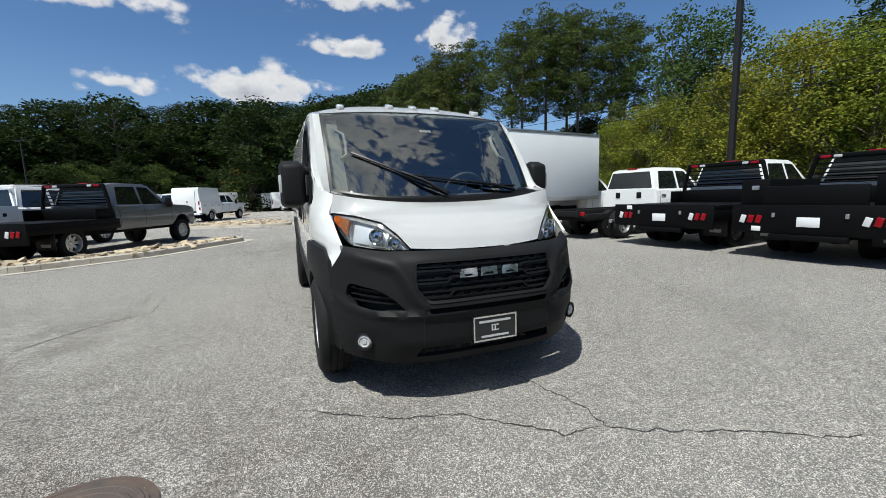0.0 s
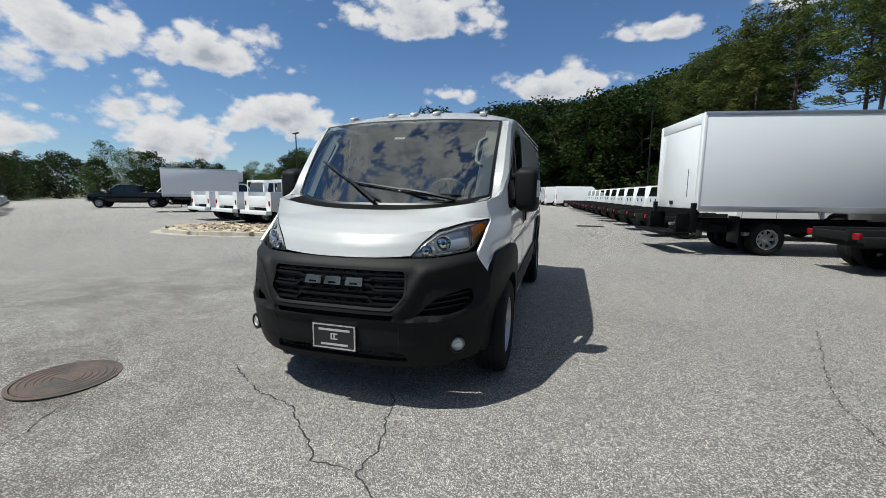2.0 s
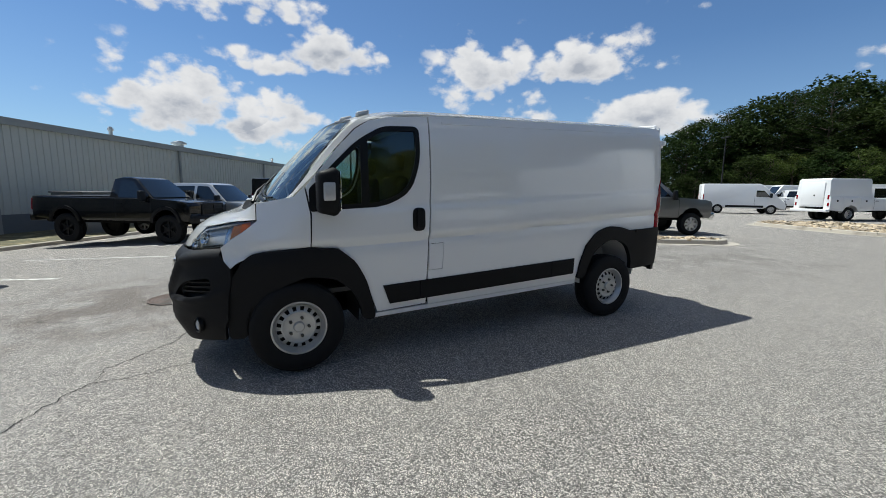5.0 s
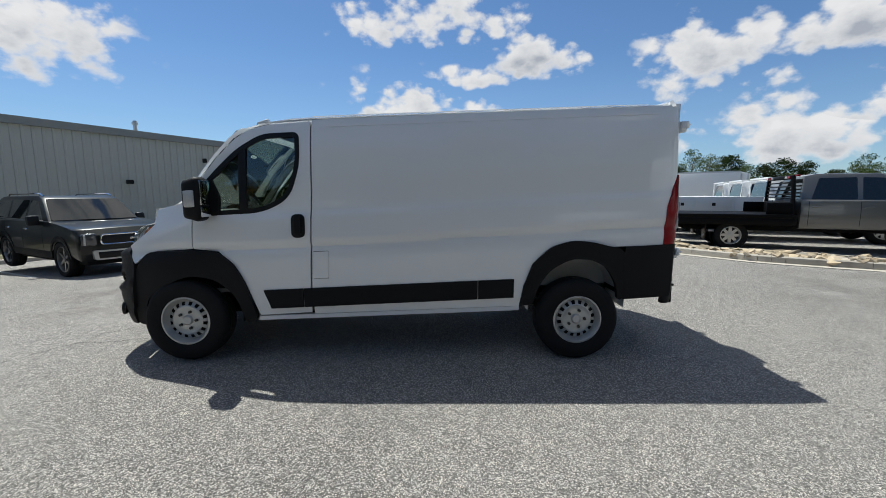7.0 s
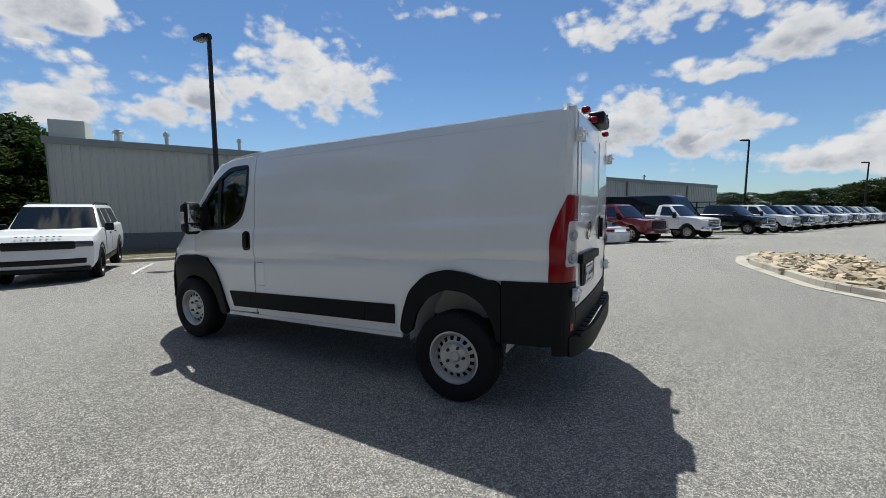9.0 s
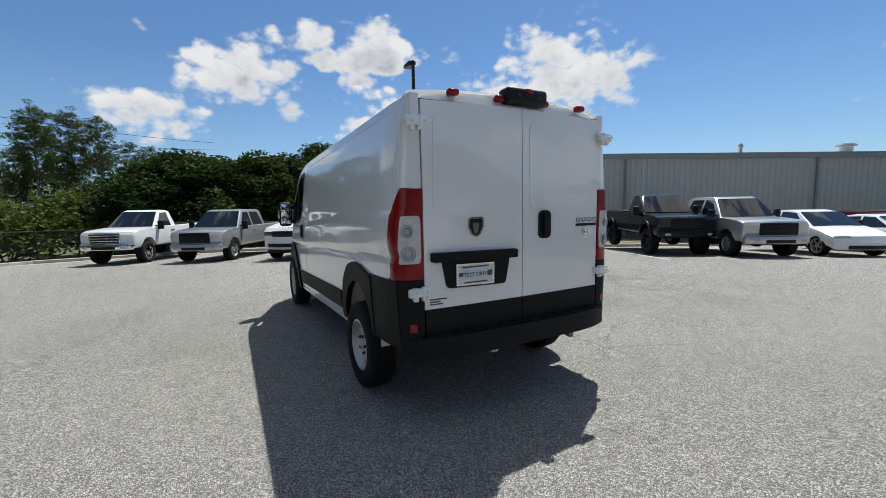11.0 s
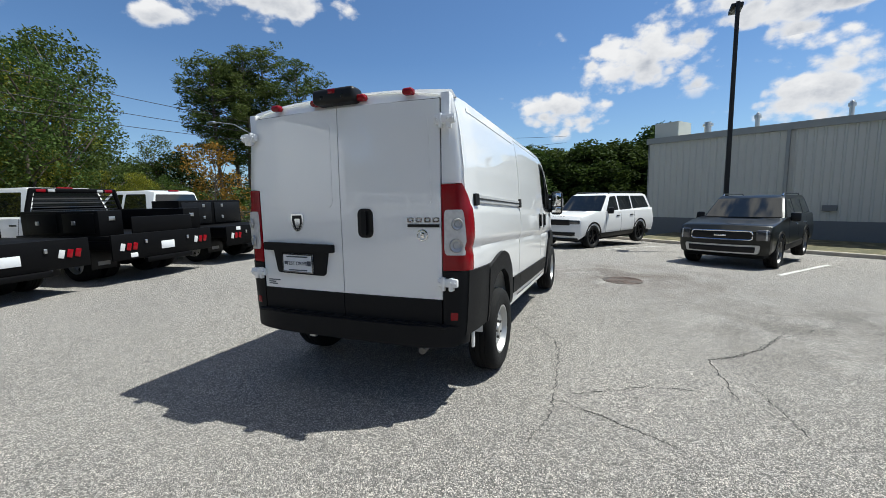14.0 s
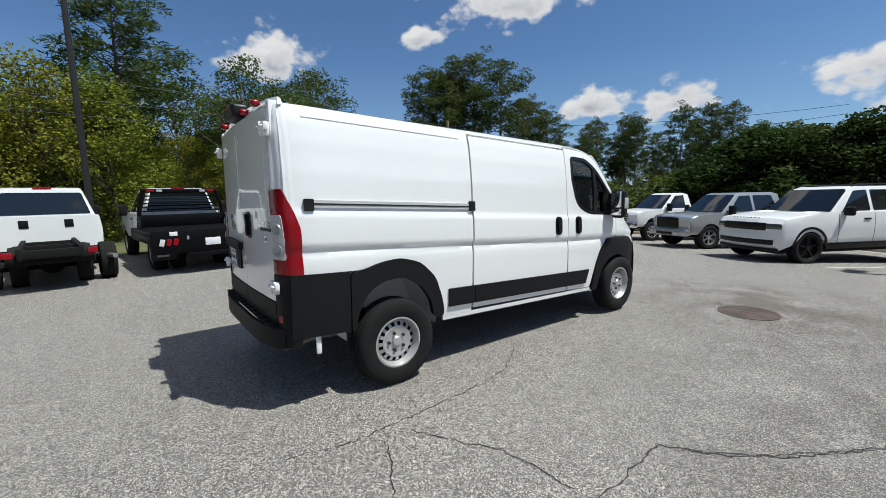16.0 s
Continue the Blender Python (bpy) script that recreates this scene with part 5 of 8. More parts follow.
    # bumper shell with the openings in it
    shell = [(-0.90, 0.33), (-0.60, 0.30), (0.60, 0.30), (0.90, 0.33), (0.955, 0.50), (0.965, 0.80), (0.957, 0.885), (0.868, 1.045), (0.65, 1.022), (0.478, 1.022), (0, 1.012), (-0.478, 1.022), (-0.65, 1.022), (-0.868, 1.045), (-0.957, 0.885), (-0.965, 0.80), (-0.955, 0.50)]
    GRILLE = rounded([(-0.425, 0.715), (0.425, 0.715), (0.50, 0.80), (0.485, 0.962), (-0.485, 0.962), (-0.50, 0.80)], 0.03)
    SLOT = rounded([(-0.42, 0.648), (0.42, 0.648), (0.425, 0.682), (-0.425, 0.682)], 0.012)
    SCOOP = rounded([(0.56, 0.672), (0.63, 0.745), (0.71, 0.795), (0.865, 0.825), (0.885, 0.74), (0.84, 0.69), (0.74, 0.668)], [0.01, 0.03, 0.03, 0.03, 0.04, 0.03, 0.03])
    SCOOP_R = [(-x, z) for x, z in SCOOP]
    LOW = rounded([(-0.50, 0.352), (0.50, 0.352), (0.46, 0.425), (-0.46, 0.425)], 0.012)
    bumper = van_part("front_bumper", sheet(shell, bumper_face, 0, 0.03, 0.026, [GRILLE, SLOT, SCOOP, SCOOP_R, LOW]), PLASTIC, "black grained plastic front bumper", smooth=55)
    back = [(x * 0.97, z) for x, z in [(-0.86, 0.34), (0.86, 0.34), (0.88, 0.9), (0.5, 0.97), (-0.5, 0.97), (-0.88, 0.9)]]
    van_part("bumper_backing", sheet(back, nose, -0.075, 0.01, 0.08), DARK)
    for s in (-1, 1):
        # blades inside the corner openings, seams of the middle panel
        for k in range(3):
            z0 = 0.70 + k * 0.036
            van_part("scoop_blade", sheet([(s * (0.60 + 0.03 * k), z0), (s * 0.87, z0 + 0.012), (s * 0.87, z0 + 0.022), (s * (0.60 + 0.03 * k), z0 + 0.010)], nose, -0.03, 0.04, 0.06), BLACK, parent=bumper)
        van_part("panel_seam", sheet([(s * 0.452, 0.44), (s * 0.457, 0.44), (s * 0.460, 0.69), (s * 0.455, 0.69)], bumper_face, 0.0015, 0.006, 0.04), DARK, parent=bumper)
        # fog lamp
        p = Vector(nose(s * 0.795, 0.455)) + Vector((0, 0.006, 0))
        n = Vector((s * 0.45, -1, 0)).normalized()
        q = Matrix.Translation(p) @ n.to_track_quat("Z", "Y").to_matrix().to_4x4()
        bm = bmesh.new()
        add_spin(bm, [(0.058, -0.01), (0.060, 0.014), (0.050, 0.018), (0.046, 0.004)], q, 24)
        fog = van_part("fog_lamp", bm, BLACK, "round front fog lamp")
        bm = bmesh.new()
        add_spin(bm, [(0, 0.012), (0.014, 0.013), (0.016, 0.006), (0.030, 0.009), (0.033, 0.014), (0.047, 0.004)], q, 24)
        van_part("lens", bm, CLEAR_LENS, parent=fog)
        add_headlamp(s)
    # grille: stepped bars behind a frame, with the plain badge
    gr = van_part("grille", sheet(inset(GRILLE, 0.002), nose, -0.05, 0.01, 0.07), DARK, "black stepped grille")
    for k in range(6):
        z0 = 0.732 + k * 0.038
        w = 0.425 + min(0.06, (z0 - 0.715) * 0.8)
        van_part("grille_bar", sheet([(-w, z0), (w, z0), (w, z0 + 0.011), (-w, z0 + 0.011)], nose, -0.012, 0.03, 0.06), BLACK, parent=gr)
        for j in range(9):
            x0 = -0.42 + 0.094 * j + (0.047 if k % 2 else 0.0)
            if x0 < 0.42:
                van_part("grille_step", sheet([(x0, z0 + 0.011), (x0 + 0.052, z0 + 0.011), (x0 + 0.052, z0 + 0.021), (x0, z0 + 0.021)], nose, -0.020, 0.03, 0.06), BLACK, parent=gr)
    for line in ([(-0.485, 0.905), (-0.27, 0.905), (-0.245, 0.89), (0.245, 0.89), (0.27, 0.905), (0.485, 0.905)], [(-0.49, 0.83), (-0.29, 0.83), (-0.255, 0.862), (0.255, 0.862), (0.29, 0.83), (0.49, 0.83)], [(-0.45, 0.742), (-0.285, 0.742), (-0.245, 0.782), (0.245, 0.782), (0.285, 0.742), (0.45, 0.742)]):
        poly = [(x, z - 0.007) for x, z in line] + [(x, z + 0.007) for x, z in reversed(line)]
        van_part("grille_frame", sheet(poly, nose, 0.0, 0.04, 0.05), BLACK, parent=gr)
    rim_ = sheet(inset(GRILLE, -0.006), bumper_face, 0.003, 0.03, 0.05, [inset(GRILLE, 0.010)])
    van_part("grille_surround", rim_, PLASTIC, parent=gr)
    for x0 in (-0.215, -0.07, 0.085):
        van_part("badge", sheet(rounded([(x0, 0.848), (x0 + 0.125, 0.848), (x0 + 0.125, 0.902), (x0 + 0.012, 0.902)], 0.008), nose, 0.016, 0.02, 0.05, [rounded([(x0 + 0.035, 0.856), (x0 + 0.09, 0.856), (x0 + 0.09, 0.868), (x0 + 0.035, 0.868)], 0.003)]), CHROME, "plain silver badge", gr)
    # number plate with a chrome frame
    bm = bmesh.new()
    fr = [(-0.158, 0.425), (0.158, 0.425), (0.158, 0.592), (-0.158, 0.592)]

    def flat(x, z):
        return x + 0.016, -0.945, z

    plate = van_part("number_plate", sheet(fr, flat, 0, 0.014, 0.2), mat("plate_black", (0.015, 0.015, 0.016), 0.3), "black dealer plate in a chrome frame")
    van_part("plate_frame", sheet(fr, flat, 0.006, 0.012, 0.2, [inset(fr, 0.011)]), CHROME, parent=plate)
    silver = mat("silver_print", (0.55, 0.55, 0.55), 0.4, 0.3)
    for x0, x1, z0, z1 in ((-0.115, 0.115, 0.545, 0.56), (-0.10, 0.10, 0.447, 0.461), (-0.026, 0.026, 0.487, 0.494), (-0.026, 0.026, 0.522, 0.529), (-0.026, -0.016, 0.494, 0.522), (-0.004, 0.006, 0.494, 0.522)):
        van_part("print_bar", sheet([(x0, z0), (x1, z0), (x1, z1), (x0, z1)], flat, 0.002, 0.0015, 0.3), silver, parent=plate)


def add_headlamp(s):
    top = [(0.484, -0.748, 1.030), (0.550, -0.692, 1.114), (0.633, -0.620, 1.189), (0.777, -0.445, 1.227), (0.910, -0.277, 1.243)]
    low = [(0.490, -0.752, 1.024), (0.60, -0.712, 1.026), (0.715, -0.625, 1.034), (0.828, -0.508, 1.052), (0.916, -0.272, 1.235)]

    def at(a, b, out):
        k = a * 4
        t = Vector([float(np.interp(k, range(5), [p[i] for p in top])) for i in range(3)])
        w = Vector([float(np.interp(k, range(5), [p[i] for p in low])) for i in range(3)])
        p = w * (1 - b) + t * b
        n = Vector((0.62, -0.78, 0.25)).normalized()
        q = p + n * (0.022 * math.sin(math.pi * b) * math.sin(math.pi * min(1, a + 0.05)) + out)
        return Vector((s * q.x, q.y, q.z))

    def piece(a0, a1, b0, b1, out, thick=0.0):
        return net(lambda a, b: at(a, b, out), np.linspace(a0, a1, 15), np.linspace(b0, b1, 7), thick=thick)

    inside_ = mat("headlamp_inside", (0.72, 0.73, 0.75), 0.32, 0.45, var=0.3, scale=22)
    hl = van_part("headlamp", piece(0, 1, 0, 1, -0.035), inside_, "wide headlamp with amber side lens")
    # walls of the housing, dark gap round it
    bm = bmesh.new()
    ring = [(a, 0) for a in np.linspace(0, 1, 15)] + [(a, 1) for a in np.linspace(1, 0, 15)]
    lo, hi = [bm.verts.new(at(a, b, -0.04)) for a, b in ring], [bm.verts.new(at(a, b, 0.002)) for a, b in ring]
    for i in range(len(ring)):
        j = (i + 1) % len(ring)
        if (hi[i].co - hi[j].co).length > 1e-4:
            bm.faces.new((lo[i], lo[j], hi[j], hi[i]))
    van_part("housing_wall", bm, BLACK, parent=hl)
    van_part("bezel", piece(0.03, 0.97, 0.86, 0.97, -0.006, 0.004), CLEAR_LENS, "bright upper light strip", hl)
    van_part("bezel", piece(0.10, 0.74, 0.03, 0.11, -0.006, 0.004), CHROME, parent=hl)
    van_part("divider", piece(0.745, 0.775, 0.08, 0.88, -0.006, 0.004), CHROME, parent=hl)
    van_part("divider", piece(0.345, 0.375, 0.08, 0.88, -0.012, 0.004), BADGE, parent=hl)
    van_part("amber_lens", piece(0.79, 0.87, 0.14, 0.84, -0.010, 0.004), mat("pale_amber_lens", (0.62, 0.27, 0.10), 0.2, 0.35, var=0.35, scale=40, coat=0.5), "amber indicator lens", hl)
    van_part("amber_lens", piece(0.87, 0.95, 0.10, 0.86, -0.006, 0.004), AMBER, "amber indicator lens", hl)
    for a, b, r in ((0.24, 0.46, 0.040), (0.48, 0.50, 0.050)):
        bm = bmesh.new()
        n = Vector((s * 0.55, -0.82, 0.12)).normalized()
        q = Matrix.Translation(at(a, b, -0.028)) @ n.to_track_quat("Z", "Y").to_matrix().to_4x4()
        add_spin(bm, [(0, 0.014), (r * 0.30, 0.012), (r * 0.36, 0.002), (r * 0.55, 0.0), (r * 0.92, 0.018), (r, 0.020), (r, 0.004)], q, 24)
        van_part("reflector_bowl", bm, CHROME, parent=hl)
        bm = bmesh.new()
        add_spin(bm, [(0, 0.018), (r * 0.18, 0.017), (r * 0.28, 0.010)], q, 16)
        van_part("bulb_cap", bm, BLACK, parent=hl)
    cover = van_part("clear_cover", piece(0, 1, 0, 1, 0.004), glass("lamp_cover", (0.94, 0.96, 0.97)), parent=hl)
    cover.visible_shadow = False


def add_rear():
    gap = 0.006
    for s in (1, -1):
        d = [(s * gap * 0.6, 0.69), (s * 0.827, 0.69), (s * 0.827, 2.092), (s * gap * 0.6, 2.102)]
        door = van_part("rear_door", sheet(d, rear_face, 0.004, 0.03, 0.10), WHITE)
        low = [(s * gap * 0.6, 0.50), (s * 0.82, 0.50), (s * 0.824, 0.685), (s * gap * 0.6, 0.685)]
        van_part("door_cladding", sheet(low, rear_face, 0.012, 0.03, 0.12), PLASTIC, parent=door)
        # pressed panel of the door skin
        pan = rounded([(s * 0.07, 1.36), (s * 0.76, 1.36), (s * 0.74, 2.00), (s * 0.07, 2.01)], 0.06)
        van_part("door_pressing", sheet(pan, rear_face, 0.008, 0.01, 0.10), WHITE, parent=door)
        if s > 0:
            bar = rounded([(0.075, 1.005), (0.78, 1.015), (0.78, 1.08), (0.075, 1.07)], 0.012)
            hold = van_part("plate_holder", sheet(rounded([(0.17, 0.815), (0.66, 0.825), (0.70, 1.03), (0.13, 1.02)], 0.03), rear_face, 0.02, 0.03, 0.1), PLASTIC, "black plate recess with a brow", door)
            van_part("brow", sheet(bar, rear_face, 0.045, 0.05, 0.1), PLASTIC, parent=hold)
            pl = rounded([(0.28, 0.83), (0.595, 0.835), (0.595, 0.99), (0.28, 0.985)], 0.01)
            plate = van_part("number_plate", sheet(pl, rear_face, 0.027, 0.004, 0.2), mat("plate_white", (0.72, 0.73, 0.75), 0.35), "white dealer plate lettered TEST DRIVE")
            van_part("plate_frame", sheet(pl, rear_face, 0.031, 0.006, 0.2, [inset(pl, 0.010)]), CHROME, parent=plate)
            for x0, x1, z0, z1 in ((0.33, 0.55, 0.958, 0.968), (0.30, 0.335, 0.89, 0.93), (0.54, 0.575, 0.90, 0.925), (0.34, 0.53, 0.848, 0.858)):
                van_part("print_bar", sheet([(x0, z0), (x1, z0), (x1, z1), (x0, z1)], rear_face, 0.030, 0.002, 0.3), mat("dark_print", (0.06, 0.07, 0.09), 0.5), parent=plate)
            cu = bpy.data.curves.new("lettering", "FONT")
            cu.body, cu.size, cu.align_x, cu.extrude = "TEST DRIVE", 0.042, "CENTER", 0.0008
            tx = new("plate_lettering", cu)
            cu.materials.append(mat("dark_print", (0.06, 0.07, 0.09), 0.5))
            tx.matrix_world = pose(0.437 + MID, 4.473, 0.897 + RAKE * 4.44, 90, 0, 180)
            tx.parent = plate
            add_badge(door, 0.425, 1.245, CHROME)
            for k, w in ((0, 0.13), (1, 0.08), (2, 0.10)):
                z0 = 0.757 - k * 0.017
                van_part("dealer_sticker", sheet([(0.79 - w, z0 - 0.006), (0.79, z0 - 0.006), (0.79, z0 + 0.004), (0.79 - w, z0 + 0.004)], rear_face, 0.0055, 0.001, 0.3), mat("dark_print", (0.06, 0.07, 0.09), 0.5), parent=door)
        else:
            h = van_part("door_handle", sheet(rounded([(-0.285, 1.13), (-0.155, 1.13), (-0.155, 1.35), (-0.285, 1.35)], 0.05), rear_face, 0.012, 0.02, 0.05), BLACK, "black rear door handle", door)
            van_part("grip", sheet(rounded([(-0.24, 1.15), (-0.20, 1.15), (-0.20, 1.33), (-0.24, 1.33)], 0.015), rear_face, 0.034, 0.02, 0.05), PLASTIC, parent=h)
            for x0 in (-0.57, -0.635, -0.70, -0.765):
                van_part("chrome_numeral", sheet(rounded([(x0 - 0.05, 1.247), (x0, 1.247), (x0, 1.282), (x0 - 0.05, 1.282)], 0.008), rear_face, 0.009, 0.006, 0.1, [rounded([(x0 - 0.038, 1.256), (x0 - 0.014, 1.256), (x0 - 0.014, 1.273), (x0 - 0.038, 1.273)], 0.004)]), CHROME, parent=door)
            van_part("name_bar", sheet([(-0.815, 1.212), (-0.57, 1.212), (-0.57, 1.234), (-0.815, 1.234)], rear_face, 0.009, 0.006, 0.2), BLACK, parent=door)
            bm = bmesh.new()
            c = Vector(rear_face(-0.685, 1.155))
            q = Matrix.Translation(c) @ pose(0, 0, 0, -90, 0, 0)
            add_spin(bm, [(0.042, 0.003), (0.042, 0.009), (0.034, 0.010), (0.032, 0.004)], q, 24)
            add_box(bm, (-0.70, c.y + 0.004, 1.135), (-0.67, c.y + 0.009, 1.175), 0.004)
            van_part("round_badge", bm, CHROME, parent=door)
    # header over the doors, step bumper
    head = [(-0.93, 2.105), (0.93, 2.105), (0.89, 2.165), (0.45, 2.20), (0.0, 2.215), (-0.45, 2.20), (-0.89, 2.165)]
    van_part("rear_header", sheet(head, lambda x, z: (x, rear_face(x, z)[1] - 0.015 - 0.6 * max(0, z - 2.12) - 0.06 * abs(x) ** 6, z), 0.0, 0.03, 0.07), WHITE)
    for x in (-0.60, -0.215, 0.195, 0.585):
        bm = bmesh.new()
        add_box(bm, (x - 0.042, 4.385, 2.135), (x + 0.042, 4.45, 2.182), 0.02, seg=3)
        van_part("marker_lamp", bm, RED_LENS, "small red roof marker lamp")
    bm = box((-0.195, 4.36, 2.125), (0.175, 4.50, 2.235), 0.03, seg=3)
    cam_box = van_part("camera_pod", bm, BLACK, "black high brake lamp and camera pod")
    van_part("brake_lamp", box((-0.04, 4.497, 2.19), (0.02, 4.504, 2.225), 0.004), RED_LENS, parent=cam_box)
    bm = bmesh.new()
    for x in (-0.10, 0.08):
        bm = bmesh.new()
        add_spin(bm, [(0, 0.006), (0.014, 0.004), (0.016, 0)], pose(x, 4.50, 2.17, -90, 0, 0), 12)
        van_part("camera_lens", bm, BLACK_GLOSS, parent=cam_box)

    def step_at(x, z):
        return x, 4.53 - 0.14 * abs(x / 0.98) ** 5, z

    st = sheet(rounded([(-0.935, 0.345), (0.935, 0.345), (0.945, 0.50), (-0.945, 0.50)], 0.02), step_at, 0, 0.03, 0.08)
    bumper = van_part("rear_bumper", st, PLASTIC, "black plastic step bumper")
    bm = bmesh.new()
    add_box(bm, (-0.86, 4.37, 0.485), (0.86, 4.485, 0.508), 0.008)
    for k in range(12):
        x0 = -0.81 + k * 0.135
        add_box(bm, (x0, 4.40, 0.507), (x0 + 0.10, 4.49, 0.514), 0.003)
    van_part("step_pad", bm, PLASTIC, parent=bumper)
    # dark box added behind the doors, its colour the shade of their gaps
    van_part("rear_gap", box((-0.83, 4.33, 0.50), (0.83, 4.40, 2.10)), DARK)
    for s in (-1, 1):
        van_part("door_frame", box((s * 0.832, 4.30, 0.92), (s * 0.90, 4.405, 2.135), 0.01), WHITE)
    van_part("tow_eye", box((0.27, 4.42, 0.315), (0.33, 4.50, 0.345), 0.006), ALU, parent=bumper)


def add_badge(door, x, z, material):
    shield = rounded([(x - 0.062, z + 0.07), (x + 0.062, z + 0.07), (x + 0.066, z), (x + 0.035, z - 0.06), (x, z - 0.078), (x - 0.035, z - 0.06), (x - 0.066, z)], 0.02)
    b = van_part("shield_badge", sheet(shield, rear_face, 0.016, 0.015, 0.1, [inset(shield, 0.014)]), material, "plain chrome shield badge", door)
    van_part("badge_field", sheet(inset(shield, 0.012), rear_face, 0.010, 0.006, 0.1), BLACK, parent=b)
    van_part("badge_field", sheet(rounded([(x - 0.03, z + 0.03), (x + 0.03, z + 0.03), (x + 0.018, z - 0.045), (x - 0.018, z - 0.045)], 0.012), rear_face, 0.014, 0.005, 0.1), material, parent=b)


def roof_at(u, v):
    """The roof's skin: it drops to the screen in front and to the gutters at the sides."""
    y = 0.42 + 0.07 * u * u + (3.97 - 0.07 * u * u) * v
    s = y - 0.42 - 0.07 * u * u
    xe = half_width(max(y, 0.7), 2.115) * (1 - 0.032 * max(0.0, 1 - s / 0.4) ** 1.5)
    z = 2.205 - 0.088 * min(1.0, 0.5 + s / 0.8) * abs(u) ** 3.2 - 0.125 * max(0.0, 1 - s / 0.55) ** 2 - 0.012 * max(0.0, (1.8 - y) / 1.2) ** 2
    if y > 4.2:
        z -= 0.5 * (y - 4.2) ** 2
    return xe * u, y, z


def add_roof():
    top = roof_at
    roof = net(top, np.linspace(-1, 1, 31), np.concatenate([np.linspace(0, 0.12, 9), np.linspace(0.16, 1, 22)]), thick=0.02)
    rf = van_part("roof", roof, WHITE)
    for s in (-1, 1):
        bm = bmesh.new()
        pts = [Vector(top(s * 0.985, v)) + Vector((s * 0.004, 0, -0.012)) for v in np.linspace(0.10, 0.985, 20)]
        add_tube(bm, pts, 0.009, 6)
        van_part("gutter_strip", bm, WHITE, parent=rf)
        for u in (0.30, 0.62):
            bm = bmesh.new()
            add_tube(bm, [Vector(top(s * u, v)) + Vector((0, 0, 0.002)) for v in np.linspace(0.16, 0.97, 14)], 0.014, 6)
            van_part("roof_bead", bm, WHITE, parent=rf)
    for x in (-0.667, -0.225, 0.0, 0.225, 0.667):
        y0 = 0.60 + 0.10 * x * x
        z0 = top(x / 0.9, (y0 - 0.42) / 3.97)[2]
        bm = bmesh.new()
        add_box(bm, (x - 0.03, y0 - 0.055, z0 - 0.03), (x + 0.03, y0 + 0.06, z0 + 0.042), 0.016, seg=3)
        for v in bm.verts:
            if v.co.y < y0 - 0.02 and v.co.z > z0 + 0.01:
                v.co.z -= 0.022
        van_part("clearance_lamp", bm, CLEAR_LENS, "clear roof clearance lamp")


def add_cab_inside():
    TRIM = mat("cab_trim", (0.06, 0.06, 0.06), 0.6, var=0.15, bump=0.15, bscale=300)
    SEAT = mat("seat_cloth", (0.05, 0.052, 0.055), 0.9, var=0.2, scale=40)
    bm = bmesh.new()
    add_box(bm, (-0.86, -0.15, 0.95), (0.86, 0.22, 1.29), 0.06)
    add_box(bm, (-0.62, -0.30, 1.10), (0.62, 0.05, 1.255), 0.04)
    add_box(bm, (-0.20, 0.10, 0.75), (0.20, 0.36, 1.25), 0.05)
    add_box(bm, (0.22, 0.0, 1.24), (0.60, 0.20, 1.35), 0.05)
    van_part("dashboard", bm, TRIM, "dark plastic dashboard")
    van_part("cab_floor", box((-0.93, -0.3, 0.60), (0.93, 1.28, 0.64)), TRIM)
    van_part("bulkhead", box((-0.93, 1.22, 0.60), (0.93, 1.25, 2.08), 0.01), TRIM)
    van_part("headliner", box((-0.82, 0.62, 2.055), (0.82, 1.25, 2.075), 0.005), mat("headliner_cloth", (0.3, 0.3, 0.29), 0.9))
    for x in (-0.45, 0.45):
        bm = bmesh.new()
        add_box(bm, (x - 0.26, 0.50, 0.85), (x + 0.26, 1.02, 1.02), 0.07, seg=3)
        seat = van_part("cab_seat", bm, SEAT, "dark cloth cab seat")
        van_part("backrest", box((x - 0.25, 0.95, 0.98), (x + 0.25, 1.10, 1.58), 0.06, pose(0, 0, 0, 0, 0, 0), 3), SEAT, parent=seat)
        van_part("headrest", box((x - 0.13, 1.0, 1.62), (x + 0.13, 1.10, 1.80), 0.05, seg=3), SEAT, parent=seat)
        van_part("seat_base", box((x - 0.2, 0.55, 0.63), (x + 0.2, 0.98, 0.86), 0.02), TRIM, parent=seat)
    bm = bmesh.new()
    c = Matrix.Translation((0.42, 0.40, 1.36)) @ pose(0, 0, 0, -62, 0, 0)
    ring = [c @ Vector((0.19 * math.cos(a), 0.19 * math.sin(a), 0)) for a in np.linspace(0, 2 * math.pi, 29)]
    add_tube(bm, ring, 0.016, 8)
    for a in (math.radians(-90), 0.0, math.pi):
        add_tube(bm, [c @ Vector((0, 0, -0.03)), c @ Vector((0.18 * math.cos(a), 0.18 * math.sin(a), 0))], 0.02, 6)
    add_spin(bm, [(0, 0.01), (0.06, 0.005), (0.065, -0.04)], c, 18)
    add_tube(bm, [c @ Vector((0, 0, -0.02)), (0.42, 0.12, 1.20)], 0.03, 8)
    van_part("steering_wheel", bm, TRIM, "black steering wheel")


